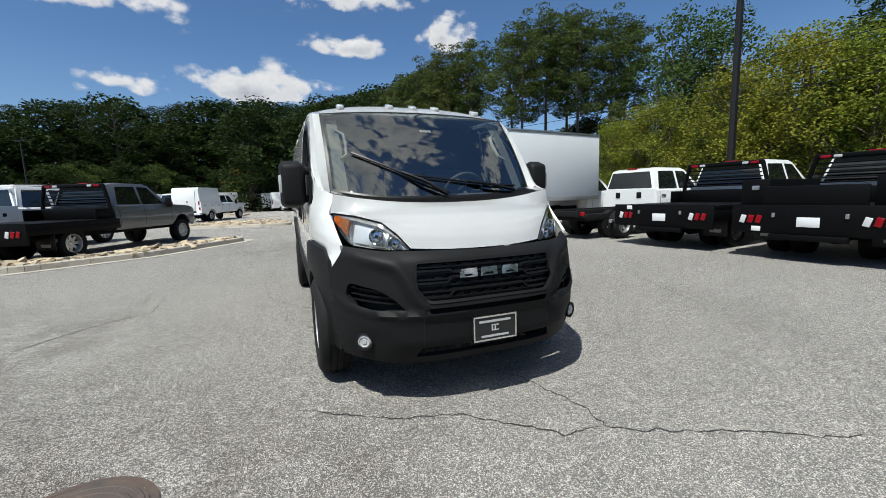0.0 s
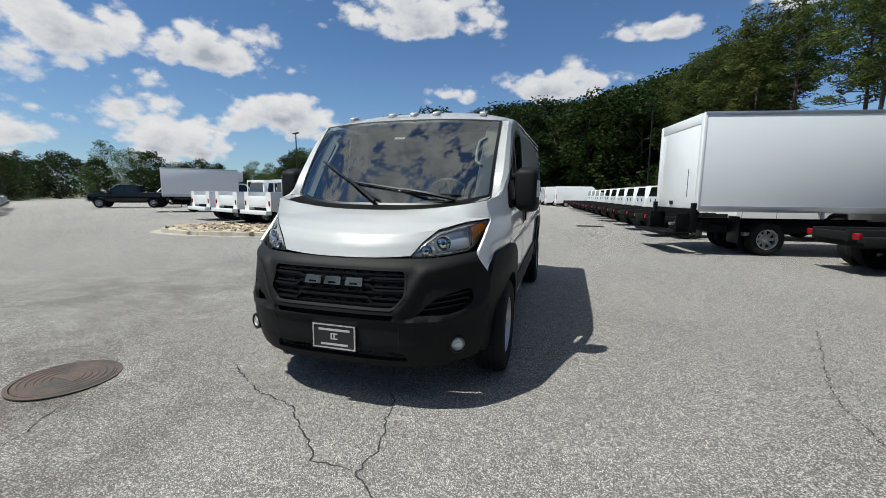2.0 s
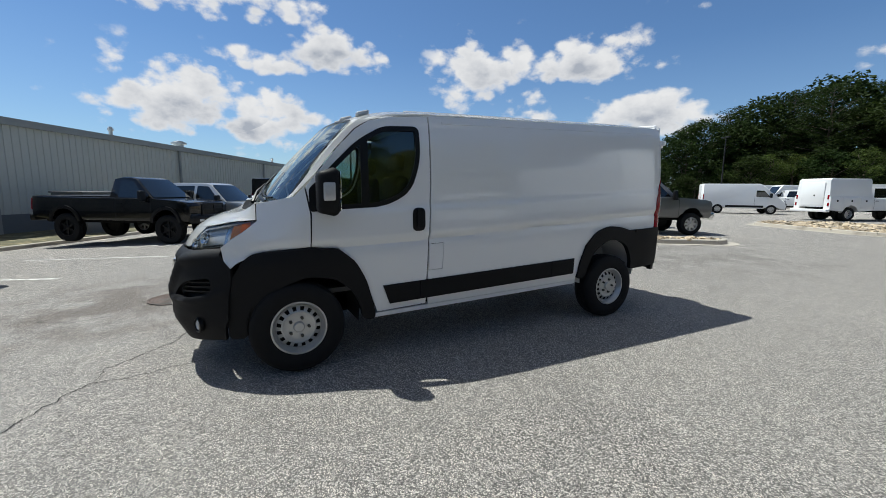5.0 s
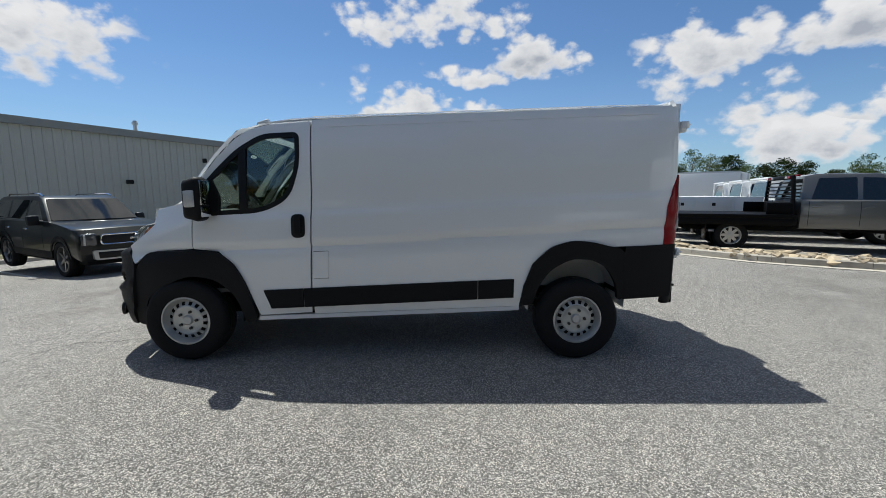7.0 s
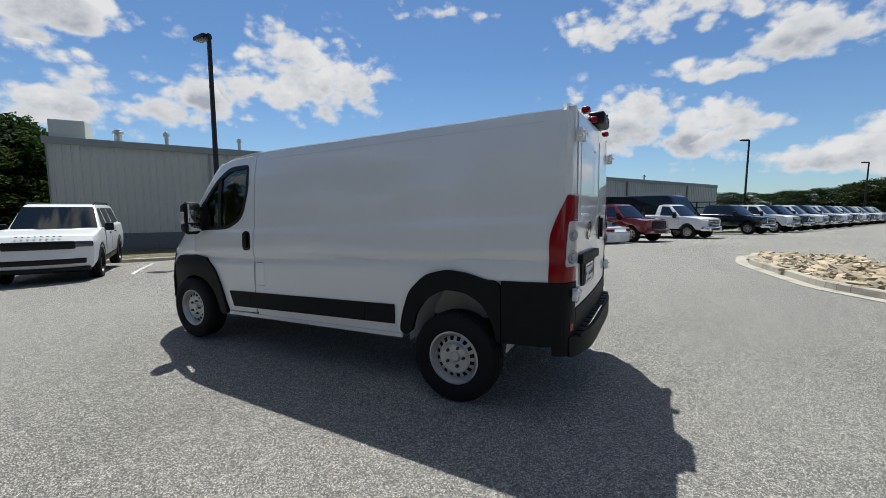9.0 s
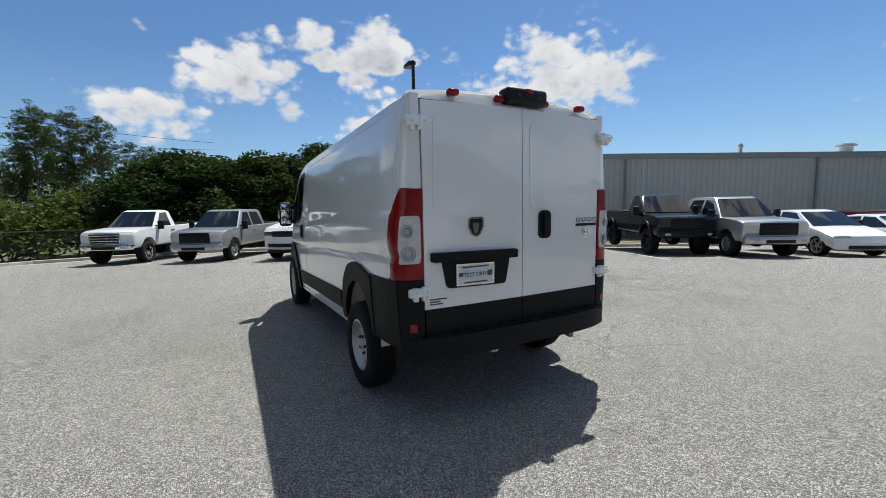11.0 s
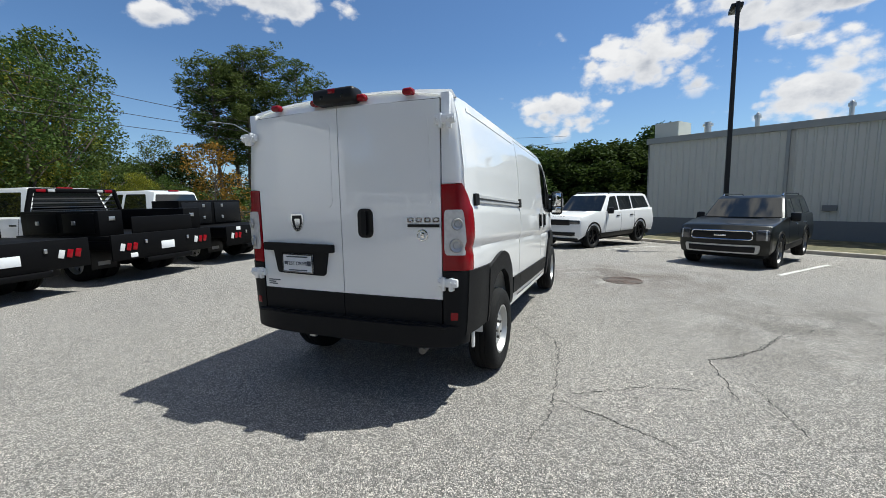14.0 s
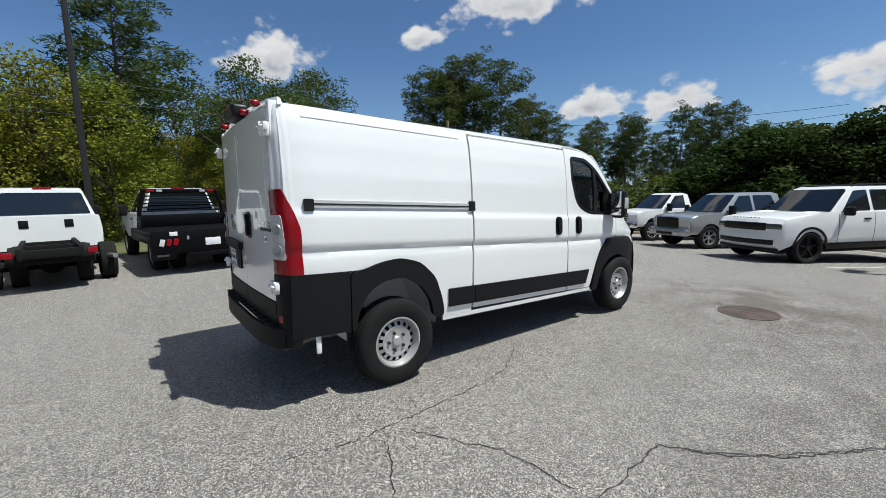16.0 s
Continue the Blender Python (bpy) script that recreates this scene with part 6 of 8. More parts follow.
# ---- road wheels
def wheel_parts(parent, m, R=0.372, W=0.225, rim_r=0.215, style="steel", rim_mat=None, dish=0.0, hole=16):
    """A wheel with tyre, rim and hub; its axle is the local z axis, the outside up."""
    r = R - rim_r
    h = W / 2
    bm = bmesh.new()
    prof = [(rim_r - 0.008, h * 0.72), (rim_r + 0.012, h * 0.95), (rim_r + r * 0.35, h * 1.06), (rim_r + r * 0.72, h * 1.03), (R - 0.016, h * 0.90), (R - 0.004, h * 0.70), (R - 0.001, h * 0.46), (R - 0.010, h * 0.44), (R - 0.010, h * 0.36), (R, h * 0.34), (R, h * 0.06), (R - 0.010, h * 0.05), (R - 0.010, -h * 0.05), (R, -h * 0.06), (R, -h * 0.34), (R - 0.010, -h * 0.36), (R - 0.010, -h * 0.44), (R - 0.001, -h * 0.46), (R - 0.004, -h * 0.70), (R - 0.016, -h * 0.90), (rim_r + r * 0.5, -h * 1.05), (rim_r - 0.008, -h * 0.8)]
    add_spin(bm, prof, m, 44)
    tyre = part("tyre", bm, RUBBER, parent, "black rubber tyre")
    rim_mat = rim_mat or STEEL
    bm = bmesh.new()
    f = h * 0.92
    if style == "steel":
        add_spin(bm, [(rim_r - 0.006, f * 0.75), (rim_r + 0.004, f * 0.98), (rim_r - 0.010, f), (rim_r - 0.020, f * 0.80), (rim_r - 0.030, f * 0.55), (0.178, f * 0.42)], m, 48)
        rings = [[bm.verts.new(m @ Vector((rr * math.cos(2 * math.pi * i / 64), rr * math.sin(2 * math.pi * i / 64), zz))) for i in range(64)] for rr, zz in ((0.178, f * 0.42), (0.170, f * 0.52), (0.138, f * 0.66), (0.128, f * 0.70), (0.105, f * 0.62), (0.085, f * 0.60), (0.045, f * 0.62))]
        for q, (a, b) in enumerate(zip(rings, rings[1:])):
            for i in range(64):
                if q == 1 and (i % 4) in (1, 2):
                    continue
                bm.faces.new((a[i], b[i], b[(i + 1) % 64], a[(i + 1) % 64]))
        add_spin(bm, [(0.046, f * 0.60), (0.044, f * 0.72), (0.036, f * 0.80), (0, f * 0.82)], m, 24)
        rim = part("rim", bm, rim_mat, tyre, "silver steel rim with round vents")
        for k in range(5):
            a = 2 * math.pi * k / 5 + 0.3
            bm = bmesh.new()
            add_cyl(bm, 0.015, 0.012, 0.03, m @ Matrix.Translation((0.078 * math.cos(a), 0.078 * math.sin(a), f * 0.66)), 8)
            part("wheel_nut", bm, mat("dark_nut", (0.06, 0.06, 0.06), 0.4, 0.8), rim)
    else:
        add_spin(bm, [(rim_r - 0.006, f * 0.75), (rim_r + 0.004, f * 0.98), (rim_r - 0.012, f), (rim_r - 0.025, f * 0.75), (rim_r - 0.028, -f * 0.2)], m, 36)
        n = {"spoke": 6, "spoke5": 5, "dual": 8}[style]
        for k in range(n):
            a = 2 * math.pi * k / n
            q = m @ Matrix.Rotation(a, 4, "Z")
            w0, w1 = (0.030, 0.022) if style != "dual" else (0.045, 0.03)
            add_prism(bm, [(0.03, -w0), (rim_r - 0.02, -w1), (rim_r - 0.02, w1), (0.03, w0)], lambda x, y: q @ Vector((x, y, f * (0.72 + dish))), lambda x, y: q @ Vector((x, y, f * (0.45 + dish))))
        add_spin(bm, [(0.065, f * (0.5 + dish)), (0.062, f * (0.82 + dish)), (0.03, f * (0.9 + dish)), (0, f * (0.9 + dish))], m, 20)
        part("rim", bm, rim_mat, tyre)
    bm = bmesh.new()
    add_spin(bm, [(0, f * 0.12), (rim_r - 0.03, f * 0.10), (rim_r - 0.028, -f * 0.6), (0, -f * 0.7)], m, 24)
    part("brake_drum", bm, DARK, tyre)


build_van()
for x, y, name in ((0.90, 0.0, "l"), (0.90, 3.525, "l"), (-0.96, 0.0, "r"), (-0.96, 3.51, "r")):
    wheel_parts(VAN, pose(x, y, 0.372, 0, 90 if x > 0 else -90, 0))

# ---------------------------------------------------------------- parked vehicles
# Each stands with its front axle over its own origin and looks along its own +y.


def facing(x, y, hx, hy, z=None):
    return pose(x, y, g(x, y) if z is None else z, 0, 0, math.degrees(math.atan2(-hx, hy)))


def slab(outline, hw, bevel=0.05, taper=None):
    """A solid from a side outline of (y, z): its full width below, drawn in above by taper (from z, per metre)."""
    bm = bmesh.new()

    def at(s):
        def f(y, z):
            w = hw - (taper[1] * max(0.0, z - taper[0]) if taper else 0)
            return s * w, y, z
        return f

    vs = add_prism(bm, outline, at(-1), at(1))
    es = [e for e in bm.edges if abs(e.verts[0].co.x - e.verts[1].co.x) < hw * 0.5 and abs(e.calc_length()) > 1e-5]
    bmesh.ops.bevel(bm, geom=es, offset=bevel, segments=2, affect="EDGES", profile=0.6, clamp_overlap=True)
    return bm


WIDTHS = ((0.30, 0.94), (0.45, 0.97), (0.62, 0.992), (0.82, 1.0), (0.95, 0.998), (1.10, 0.982), (1.25, 0.962), (9, 0.962))


def shape_body(car, f, end, hw, lift=0.0, front=0.15, rear=0.05, crown=0.03):
    """Rounds a car built square: bowed nose and tail, tucked sills, crowned bonnet."""
    zs, ws = zip(*WIDTHS)
    for ob in [o for o in car.children_recursive if o.type == "MESH"]:
        p = ob
        while p.parent is not car:
            p = p.parent
        if p.name.split(".")[0] in ("tyre", "inner_tyre", "chassis", "underbody"):
            continue
        bm = bmesh.new()
        bm.from_mesh(ob.data)
        for axis, cuts in (((1, 0, 0), [hw * k for k in (-0.85, -0.6, -0.3, 0, 0.3, 0.6, 0.85)]), ((0, 1, 0), [f - 0.15, f - 0.4, f - 0.8, end + 0.3]), ((0, 0, 1), [z + lift for z in (0.45, 0.62, 0.82, 0.95, 1.10, 1.25)])):
            k = axis.index(1)
            for c in cuts:
                lo, hi = min(v.co[k] for v in bm.verts), max(v.co[k] for v in bm.verts)
                if lo + 0.03 < c < hi - 0.03 and hi - lo > 0.3:
                    bmesh.ops.bisect_plane(bm, geom=bm.verts[:] + bm.edges[:] + bm.faces[:], plane_co=[a * c for a in axis], plane_no=axis)
        for v in bm.verts:
            x, y, z = v.co
            u = min(1.2, abs(x) / hw)
            a = max(0.0, min(1.0, (y - f + 0.8) / 0.8))
            b = max(0.0, min(1.0, (end + 0.5 - y) / 0.5))
            w = float(np.interp(z - lift, zs, ws))
            hood = max(0.0, min(1.0, (z - lift - 0.92) / 0.15)) * max(0.0, min(1.0, (1.28 + lift - z) / 0.08)) * max(0.0, min(1.0, (y + 0.7) / 0.3))
            top = max(0.0, min(1.0, (z - lift - 1.16) / 0.12)) * max(0.0, min(1.0, (y + 2.0) / 0.5))
            v.co = (x * w * (1 - 0.04 * a * a), y + 0.09 * (1 - u * u) * top - front * u**2.4 * a + rear * u**2.4 * b, z + crown * (1 - u * u) * hood)
        bm.to_mesh(ob.data)
        bm.free()


def arch(y0, z0, r, a0=0.0, a1=180.0, n=9):
    return [(y0 + r * math.cos(radians(a)), z0 + r * math.sin(radians(a))) for a in np.linspace(a0, a1, n)]


def side_panel(poly, hw, taper, off=0.004, thick=0.012, s=1):
    bm = bmesh.new()

    def f(o):
        return lambda y, z: (s * (hw - taper[1] * max(0.0, z - taper[0]) + o), y, z)

    add_prism(bm, poly, f(off), f(off - thick))
    return bm


def cross_panel(p0, p1, w0, w1, off=0.006, thick=0.012, r=0.05):
    """A pane across the car from its lower edge p0 = (y, z) to its upper edge p1, half widths w0 and w1."""
    bm = bmesh.new()
    d = Vector((p1[0] - p0[0], p1[1] - p0[1]))
    n = Vector((d.y, -d.x)).normalized()
    if n.y < 0:
        n = -n

    def f(o):
        return lambda u, v: (u, p0[0] + d.x * v + n.x * o, p0[1] + d.y * v + n.y * o)

    add_prism(bm, rounded([(-w0, 0), (w0, 0), (w1, 1), (-w1, 1)], r), f(off), f(off - thick))
    return bm


def bar_x(y0, z0, y1, z1, w, bevel=0.02):
    return box((-w, min(y0, y1), min(z0, z1)), (w, max(y0, y1), max(z0, z1)), bevel)


def light_pair(car, name, material, x0, x1, y0, y1, z0, z1, bevel=0.02, label=""):
    for s in (-1, 1):
        part(name, box((s * x0, y0, z0), (s * x1, y1, z1), bevel), material, car, label)


def put_wheels(car, ys, hw, R, W, rim_r, style, rim_mat, dual=False, dish=0.0):
    for i, y in enumerate(ys):
        for s in (-1, 1):
            twin = dual and i > 0
            wheel_parts(car, pose(s * (hw - W / 2 - 0.01 + (0.05 if twin else 0)), y, R, 0, 90 * s, 0), R, W, rim_r, style, rim_mat, -0.5 if twin else dish)
            if twin:
                bm = bmesh.new()
                add_spin(bm, [(rim_r, -W * 0.45), (R - 0.01, -W * 0.42), (R, -W * 0.2), (R, W * 0.2), (R - 0.01, W * 0.42), (rim_r, W * 0.45)], pose(s * (hw - W * 1.75), y, R, 0, 90 * s, 0), 32)
                part("inner_tyre", bm, RUBBER, car)


def windows(car, polys, hw, taper, material=GLASS_DARK):
    for p in polys:
        for s in (-1, 1):
            part("side_window", side_panel(rounded(p, 0.04), hw, taper, s=s), material, car, "dark tinted side window")


def mirrors(car, y, z, hw, material=BLACK, big=False):
    for s in (-1, 1):
        bm = bmesh.new()
        h = 0.17 if big else 0.11
        add_box(bm, (s * (hw + 0.06), y - 0.06, z - h), (s * (hw + 0.27), y + 0.07, z + h), 0.04)
        add_box(bm, (s * (hw - 0.08), y - 0.03, z - 0.06), (s * (hw + 0.10), y + 0.03, z), 0.015)
        part("door_mirror", bm, material, car)


def door_seams(car, ys, z0, z1, hw, handles=(), handle_mat=BLACK, hz=1.05):
    for y in ys:
        for s in (-1, 1):
            part("door_seam", box((s * (hw - 0.004), y - 0.006, z0), (s * (hw + 0.002), y + 0.006, z1)), DARK, car)
    for y in handles:
        for s in (-1, 1):
            part("door_handle", box((s * (hw - 0.01), y - 0.10, hz - 0.018), (s * (hw + 0.028), y + 0.10, hz + 0.018), 0.012), handle_mat, car)


def truck_front(car, paint, hw, top, grille_mat, bumper_mat, style="bars", lift=0.0, f=0.92):
    z = lift
    gw = hw * 0.56
    g_ = part("grille", box((-gw, f - 0.05, 0.74 + z), (gw, f + 0.015, 1.06 + z), 0.04), BLACK, car, "dark front grille")
    if style == "bars":
        for k in range(3):
            part("grille_bar", box((-gw, f + 0.01, 0.80 + z + k * 0.09), (gw, f + 0.035, 0.83 + z + k * 0.09), 0.008), grille_mat, g_)
    elif style == "cross":
        part("grille_bar", box((-gw, f + 0.008, 0.89 + z), (gw, f + 0.035, 0.93 + z), 0.01), grille_mat, g_)
        part("grille_bar", box((-0.03, f + 0.008, 0.76 + z), (0.03, f + 0.035, 1.04 + z), 0.01), grille_mat, g_)
    fr = bmesh.new()
    for s in (-1, 1):
        add_box(fr, (s * (gw - 0.03), f - 0.02, 0.74 + z), (s * (gw + 0.015), f + 0.03, 1.07 + z), 0.012)
    add_box(fr, (-gw, f - 0.02, 1.045 + z), (gw, f + 0.03, 1.085 + z), 0.012)
    part("grille_frame", fr, grille_mat, g_)
    light_pair(car, "headlamp", CLEAR_LENS, gw + 0.02, hw * 0.97, f - 0.16, f - 0.01, 0.83 + z, 1.03 + z, 0.04, "clear headlamp")
    bp = part("front_bumper", box((-hw * 0.99, f - 0.12, 0.46 + z), (hw * 0.99, f + 0.12, 0.72 + z), 0.07), bumper_mat, car)
    part("lower_intake", box((-hw * 0.45, f + 0.085, 0.50 + z), (hw * 0.45, f + 0.125, 0.61 + z), 0.02), BLACK, bp)
    light_pair(bp, "fog_lamp", CLEAR_LENS, hw * 0.62, hw * 0.80, f + 0.06, f + 0.125, 0.52 + z, 0.61 + z, 0.02)


def pickup(m, paint, label, cab="crew", rear="bed", lift=0.0, R=0.40, grille_mat=CHROME, bumper_mat=CHROME, rim="spoke", rim_mat=None, group="", front_style="bars", wb=None, dual=False, flares=None, category="pickup truck"):
    car = thing("pickup_truck", m, label, category, group)
    hw, z = 0.985, lift
    cab_end = -2.95 if cab == "crew" else -2.05
    wb = wb or (3.8 if cab == "crew" else 3.57)
    bed_end = -wb - 1.2
    zb = 0.52 + z
    top = [(0.90, 0.62 + z), (0.92, 1.02 + z), (0.84, 1.12 + z), (0.55, 1.17 + z), (-0.52, 1.24 + z)]
    if rear == "bed":
        body = [(0.84, zb), *top, (bed_end, 1.30 + z), (bed_end - 0.02, 0.62 + z)]
        body += [(-wb - 0.62, zb + 0.06), *reversed(arch(-wb, 0.44 + z, 0.50, 10, 170)), (-wb + 0.62, zb), (-0.62, zb), *reversed(arch(0, 0.44 + z, 0.50, 10, 170)), (0.60, zb)]
        body = [(0.84, zb), *top, (bed_end, 1.30 + z), (bed_end - 0.02, 0.62 + z), *arch(-wb, 0.44 + z, 0.50, 170, 10), *arch(0, 0.44 + z, 0.50, 170, 10)]
    else:
        body = [(0.84, zb), *top, (cab_end, 1.27 + z), (cab_end, zb), *arch(0, 0.44 + z, 0.50, 170, 10)]
    part("body", slab(body, hw, 0.05), paint, car)
    tp = (1.22 + z, 0.32)
    gh = [(-0.50, 1.22 + z), (-1.22, 1.86 + z), (-1.42, 1.92 + z), (cab_end + 0.35, 1.92 + z), (cab_end + 0.10, 1.86 + z), (cab_end + 0.01, 1.22 + z)]
    part("cab_roof", slab(gh, hw - 0.06, 0.05, tp), paint, car)
    part("windscreen", cross_panel((-0.56, 1.26 + z), (-1.20, 1.835 + z), hw - 0.12, hw - 0.30, off=0.026, thick=0.03), GLASS_DARK, car, "dark reflecting windscreen")
    part("rear_window", cross_panel((cab_end + 0.02, 1.30 + z), (cab_end + 0.09, 1.80 + z), hw - 0.16, hw - 0.30, off=0.006), GLASS_DARK, car)
    polys = [[(-0.80, 1.27 + z), (-1.30, 1.80 + z), (-1.72, 1.82 + z), (-1.72, 1.27 + z)]]
    if cab == "crew":
        polys.append([(-1.82, 1.27 + z), (-1.82, 1.82 + z), (-2.55, 1.81 + z), (-2.72, 1.27 + z)])
    windows(car, polys, hw - 0.06, tp)
    seams = [-0.52, -1.77] + ([-2.78] if cab == "crew" else [])
    door_seams(car, seams, 0.60 + z, 1.22 + z, hw, [-1.62] + ([-2.62] if cab == "crew" else []), paint if paint is not WHITE_TRUCK else BLACK, 1.08 + z)
    mirrors(car, -0.72, 1.32 + z, hw - 0.06, BLACK if paint is not WHITE_TRUCK else BLACK, big=True)
    truck_front(car, paint, hw, 1.1, grille_mat, bumper_mat, front_style, z)
    if flares:
        for y in (0, -wb) if rear == "bed" else (0,):
            for s in (-1, 1):
                out_, in_ = arch(y, 0.44 + z, 0.56, 175, 5, 13), arch(y, 0.44 + z, 0.47, 5, 175, 13)
                part("arch_flare", side_panel(out_ + in_, hw, (9, 0), 0.05, 0.06, s), flares, car)
    part("chassis", box((-0.62, bed_end + 0.1, 0.42 + z), (0.62, 0.6, 0.62 + z), 0.03), UNDER, car)
    if rear == "bed":
        part("tailgate", box((-hw + 0.12, bed_end - 0.035, 0.80 + z), (hw - 0.12, bed_end, 1.27 + z), 0.02), paint, car)
        part("bed_floor", box((-hw + 0.09, bed_end + 0.05, 1.285 + z), (hw - 0.09, cab_end - 0.05, 1.306 + z), 0.004), BLACK, car)
        light_pair(car, "tail_lamp", RED_LENS, hw - 0.115, hw - 0.005, bed_end - 0.04, bed_end + 0.02, 0.85 + z, 1.22 + z, 0.02)
        part("rear_bumper", box((-hw, bed_end - 0.16, 0.48 + z), (hw, bed_end + 0.02, 0.70 + z), 0.05), bumper_mat, car)
    shape_body(car, 0.92, bed_end if rear == "bed" else -99, hw, z)
    put_wheels(car, (0, -wb), hw, R, 0.28, R * 0.60, rim, rim_mat or ALU, dual)
    car["rear_y"] = bed_end
    return car


def cab_chassis(m, label, group="", rear=None, cab="crew", paint=None, wb=4.4, category="work truck"):
    """A heavy truck: cab, bare frame, twin rear wheels; rear adds what stands on the frame."""
    paint = paint or WHITE_TRUCK
    car = pickup(m, paint, label, cab, "frame", 0.10, 0.40, CHROME, CHROME, "dual", ALU, group, "cross", wb, True, category=category)
    end = -wb - 1.25
    back = -2.95 if cab == "crew" else -2.05
    part("high_brake_lamp", box((-0.16, back + 0.14, 1.985), (0.16, back + 0.20, 2.03), 0.012), RED_LENS, car)
    for s in (-1, 1):
        part("cab_vent", box((s * 0.30, back - 0.012, 1.10), (s * 0.46, back + 0.01, 1.28), 0.006), BLACK, car)
        part("frame_rail", box((s * 0.38, end, 0.62), (s * 0.46, -2.0, 0.84), 0.012), UNDER, car)
    for y in (end + 0.05, -wb, -wb + 1.2):
        part("cross_member", box((-0.40, y - 0.05, 0.64), (0.40, y + 0.05, 0.80), 0.01), UNDER, car)
    bm = bmesh.new()
    add_tube(bm, [(-0.8, -wb, 0.42), (0.8, -wb, 0.42)], 0.10, 10)
    add_spin(bm, [(0, -0.2), (0.2, -0.1), (0.2, 0.1), (0, 0.2)], pose(0, -wb, 0.42, 90, 0, 0), 14)
    part("rear_axle", bm, UNDER, car)
    bm = bmesh.new()
    add_tube(bm, [(0.5, -wb + 0.6, 0.5), (0.62, -wb + 0.3, 0.52), (0.98, -wb - 0.55, 0.52)], 0.05, 10)
    part("exhaust_pipe", bm, ALU, car)
    return car


def rear_lights(car, y, z, x):
    for s in (-1, 1):
        part("tail_lamp", box((s * x, y - 0.03, z - 0.05), (s * (x + 0.16), y + 0.03, z + 0.07), 0.02), RED_LENS, car, "red tail lamp")


def flatbed(car, wb, cab_end, boxes=0, rack=True, low=0.0, letters=3, tall_box=False):
    """A black steel deck with skirts, a headache rack, slanted lamps and, where asked, tool boxes."""
    end = -wb - 1.30
    front = cab_end - 0.12
    hw = 1.20
    z0 = 0.98
    deck = part("deck", box((-hw, end, z0 - 0.10), (hw, front, z0), 0.015), FLATBED, car, "black steel flatbed deck")
    for s in (-1, 1):
        part("side_skirt", box((s * (hw - 0.05), end, z0 - 0.28), (s * hw, front, z0 - 0.10), 0.012), FLATBED, deck)
        part("mud_flap", box((s * 0.62, -wb - 0.62, 0.28), (s * 1.12, -wb - 0.60, 0.80), 0.006), BLACK, car)
        part("flap_mark", box((s * 0.76, -wb - 0.634, 0.36), (s * 1.0, -wb - 0.622, 0.44), 0.003), mat("grey_print", (0.35, 0.35, 0.35), 0.5), car)
    board = part("tail_board", box((-hw, end - 0.03, z0 - 0.50), (hw, end + 0.02, z0 + 0.02), 0.012), FLATBED, car, "black tail board with plate")
    part("bumper_bar", box((-0.55, end - 0.10, z0 - 0.60), (0.55, end, z0 - 0.50), 0.015), FLATBED, board)
    part("paper_plate", box((-0.16, end - 0.040, z0 - 0.36), (0.16, end - 0.032, z0 - 0.19), 0.004), mat("plate_white", (0.72, 0.73, 0.75), 0.35), board, "white paper plate")
    part("badge_mark", box((-0.85, end - 0.038, z0 - 0.46 if low else z0 - 0.10), (-0.70, end - 0.031, z0 - 0.37 if low else z0 - 0.01), 0.003), mat("white_print", (0.75, 0.75, 0.75), 0.5), board)
    for s in (-1, 1):
        for k in range(3):
            x = s * (0.74 + 0.13 * k)
            m = mat("white_lens", (0.6, 0.6, 0.6), 0.2) if k == (2 if s < 0 else 0) else RED_LENS
            bm = box((-0.045, end - 0.045, -0.075), (0.045, end - 0.03, 0.075), 0.02, pose(x, 0, z0 - 0.24, 0, 15, 0), 3)
            part("stop_lamp", bm, m, board)
        part("hook", box((s * 0.48, end - 0.06, z0 - 0.20), (s * 0.53, end - 0.03, z0 - 0.12), 0.01), ALU, board)
    if rack:
        y = front - 0.06
        rk = part("headache_rack", box((-1.02, y - 0.05, z0), (1.02, y + 0.02, z0 + 0.32), 0.02), FLATBED, car, "black headache rack with lamps")
        for s in (-1, 1):
            bm = bmesh.new()
            add_tube(bm, [(s * 1.02, y, z0), (s * 0.97, y, z0 + 0.55), (s * 0.86, y, z0 + 0.98)], 0.05, 8)
            part("rack_post", bm, FLATBED, rk)
            part("rack_brace", box((s * 1.0, y - 0.55, z0), (s * 1.05, y, z0 + 0.30), 0.02), FLATBED, rk)
            part("rack_lamp", box((s * 0.62, y - 0.055, z0 + 0.92), (s * 0.80, y - 0.03, z0 + 0.985), 0.015), RED_LENS, rk)
            part("rack_lamp", box((s * 0.44, y - 0.055, z0 + 0.92), (s * 0.58, y - 0.03, z0 + 0.985), 0.015), CLEAR_LENS, rk)
        part("rack_top", box((-0.90, y - 0.04, z0 + 0.90), (0.90, y + 0.04, z0 + 1.01), 0.03), FLATBED, rk)
        for k in range(5):
            zz = z0 + 0.40 + k * 0.10
            part("rack_bar", box((-0.92 + 0.02 * k, y - 0.02, zz), (0.92 - 0.02 * k, y + 0.02, zz + 0.035), 0.008), BLACK if k % 2 else FLATBED, rk)
    for k in range(boxes):
        for s in (-1, 1):
            bx = part("tool_box", box((s * 0.72, end + 0.25, z0 + 0.003), (s * 1.19, front - 0.2, z0 + 0.50), 0.015), FLATBED, car, "black steel tool box")
            for j in range(2):
                y0 = end + 0.35 + j * (front - end - 0.6) / 2
                part("lid", box((s * 1.19, y0, z0 + 0.06), (s * 1.205, y0 + (front - end - 0.9) / 2, z0 + 0.45), 0.006), FLATBED, bx)
                part("latch", box((s * 1.20, y0 + 0.5, z0 + 0.22), (s * 1.22, y0 + 0.6, z0 + 0.30), 0.006), ALU, bx)
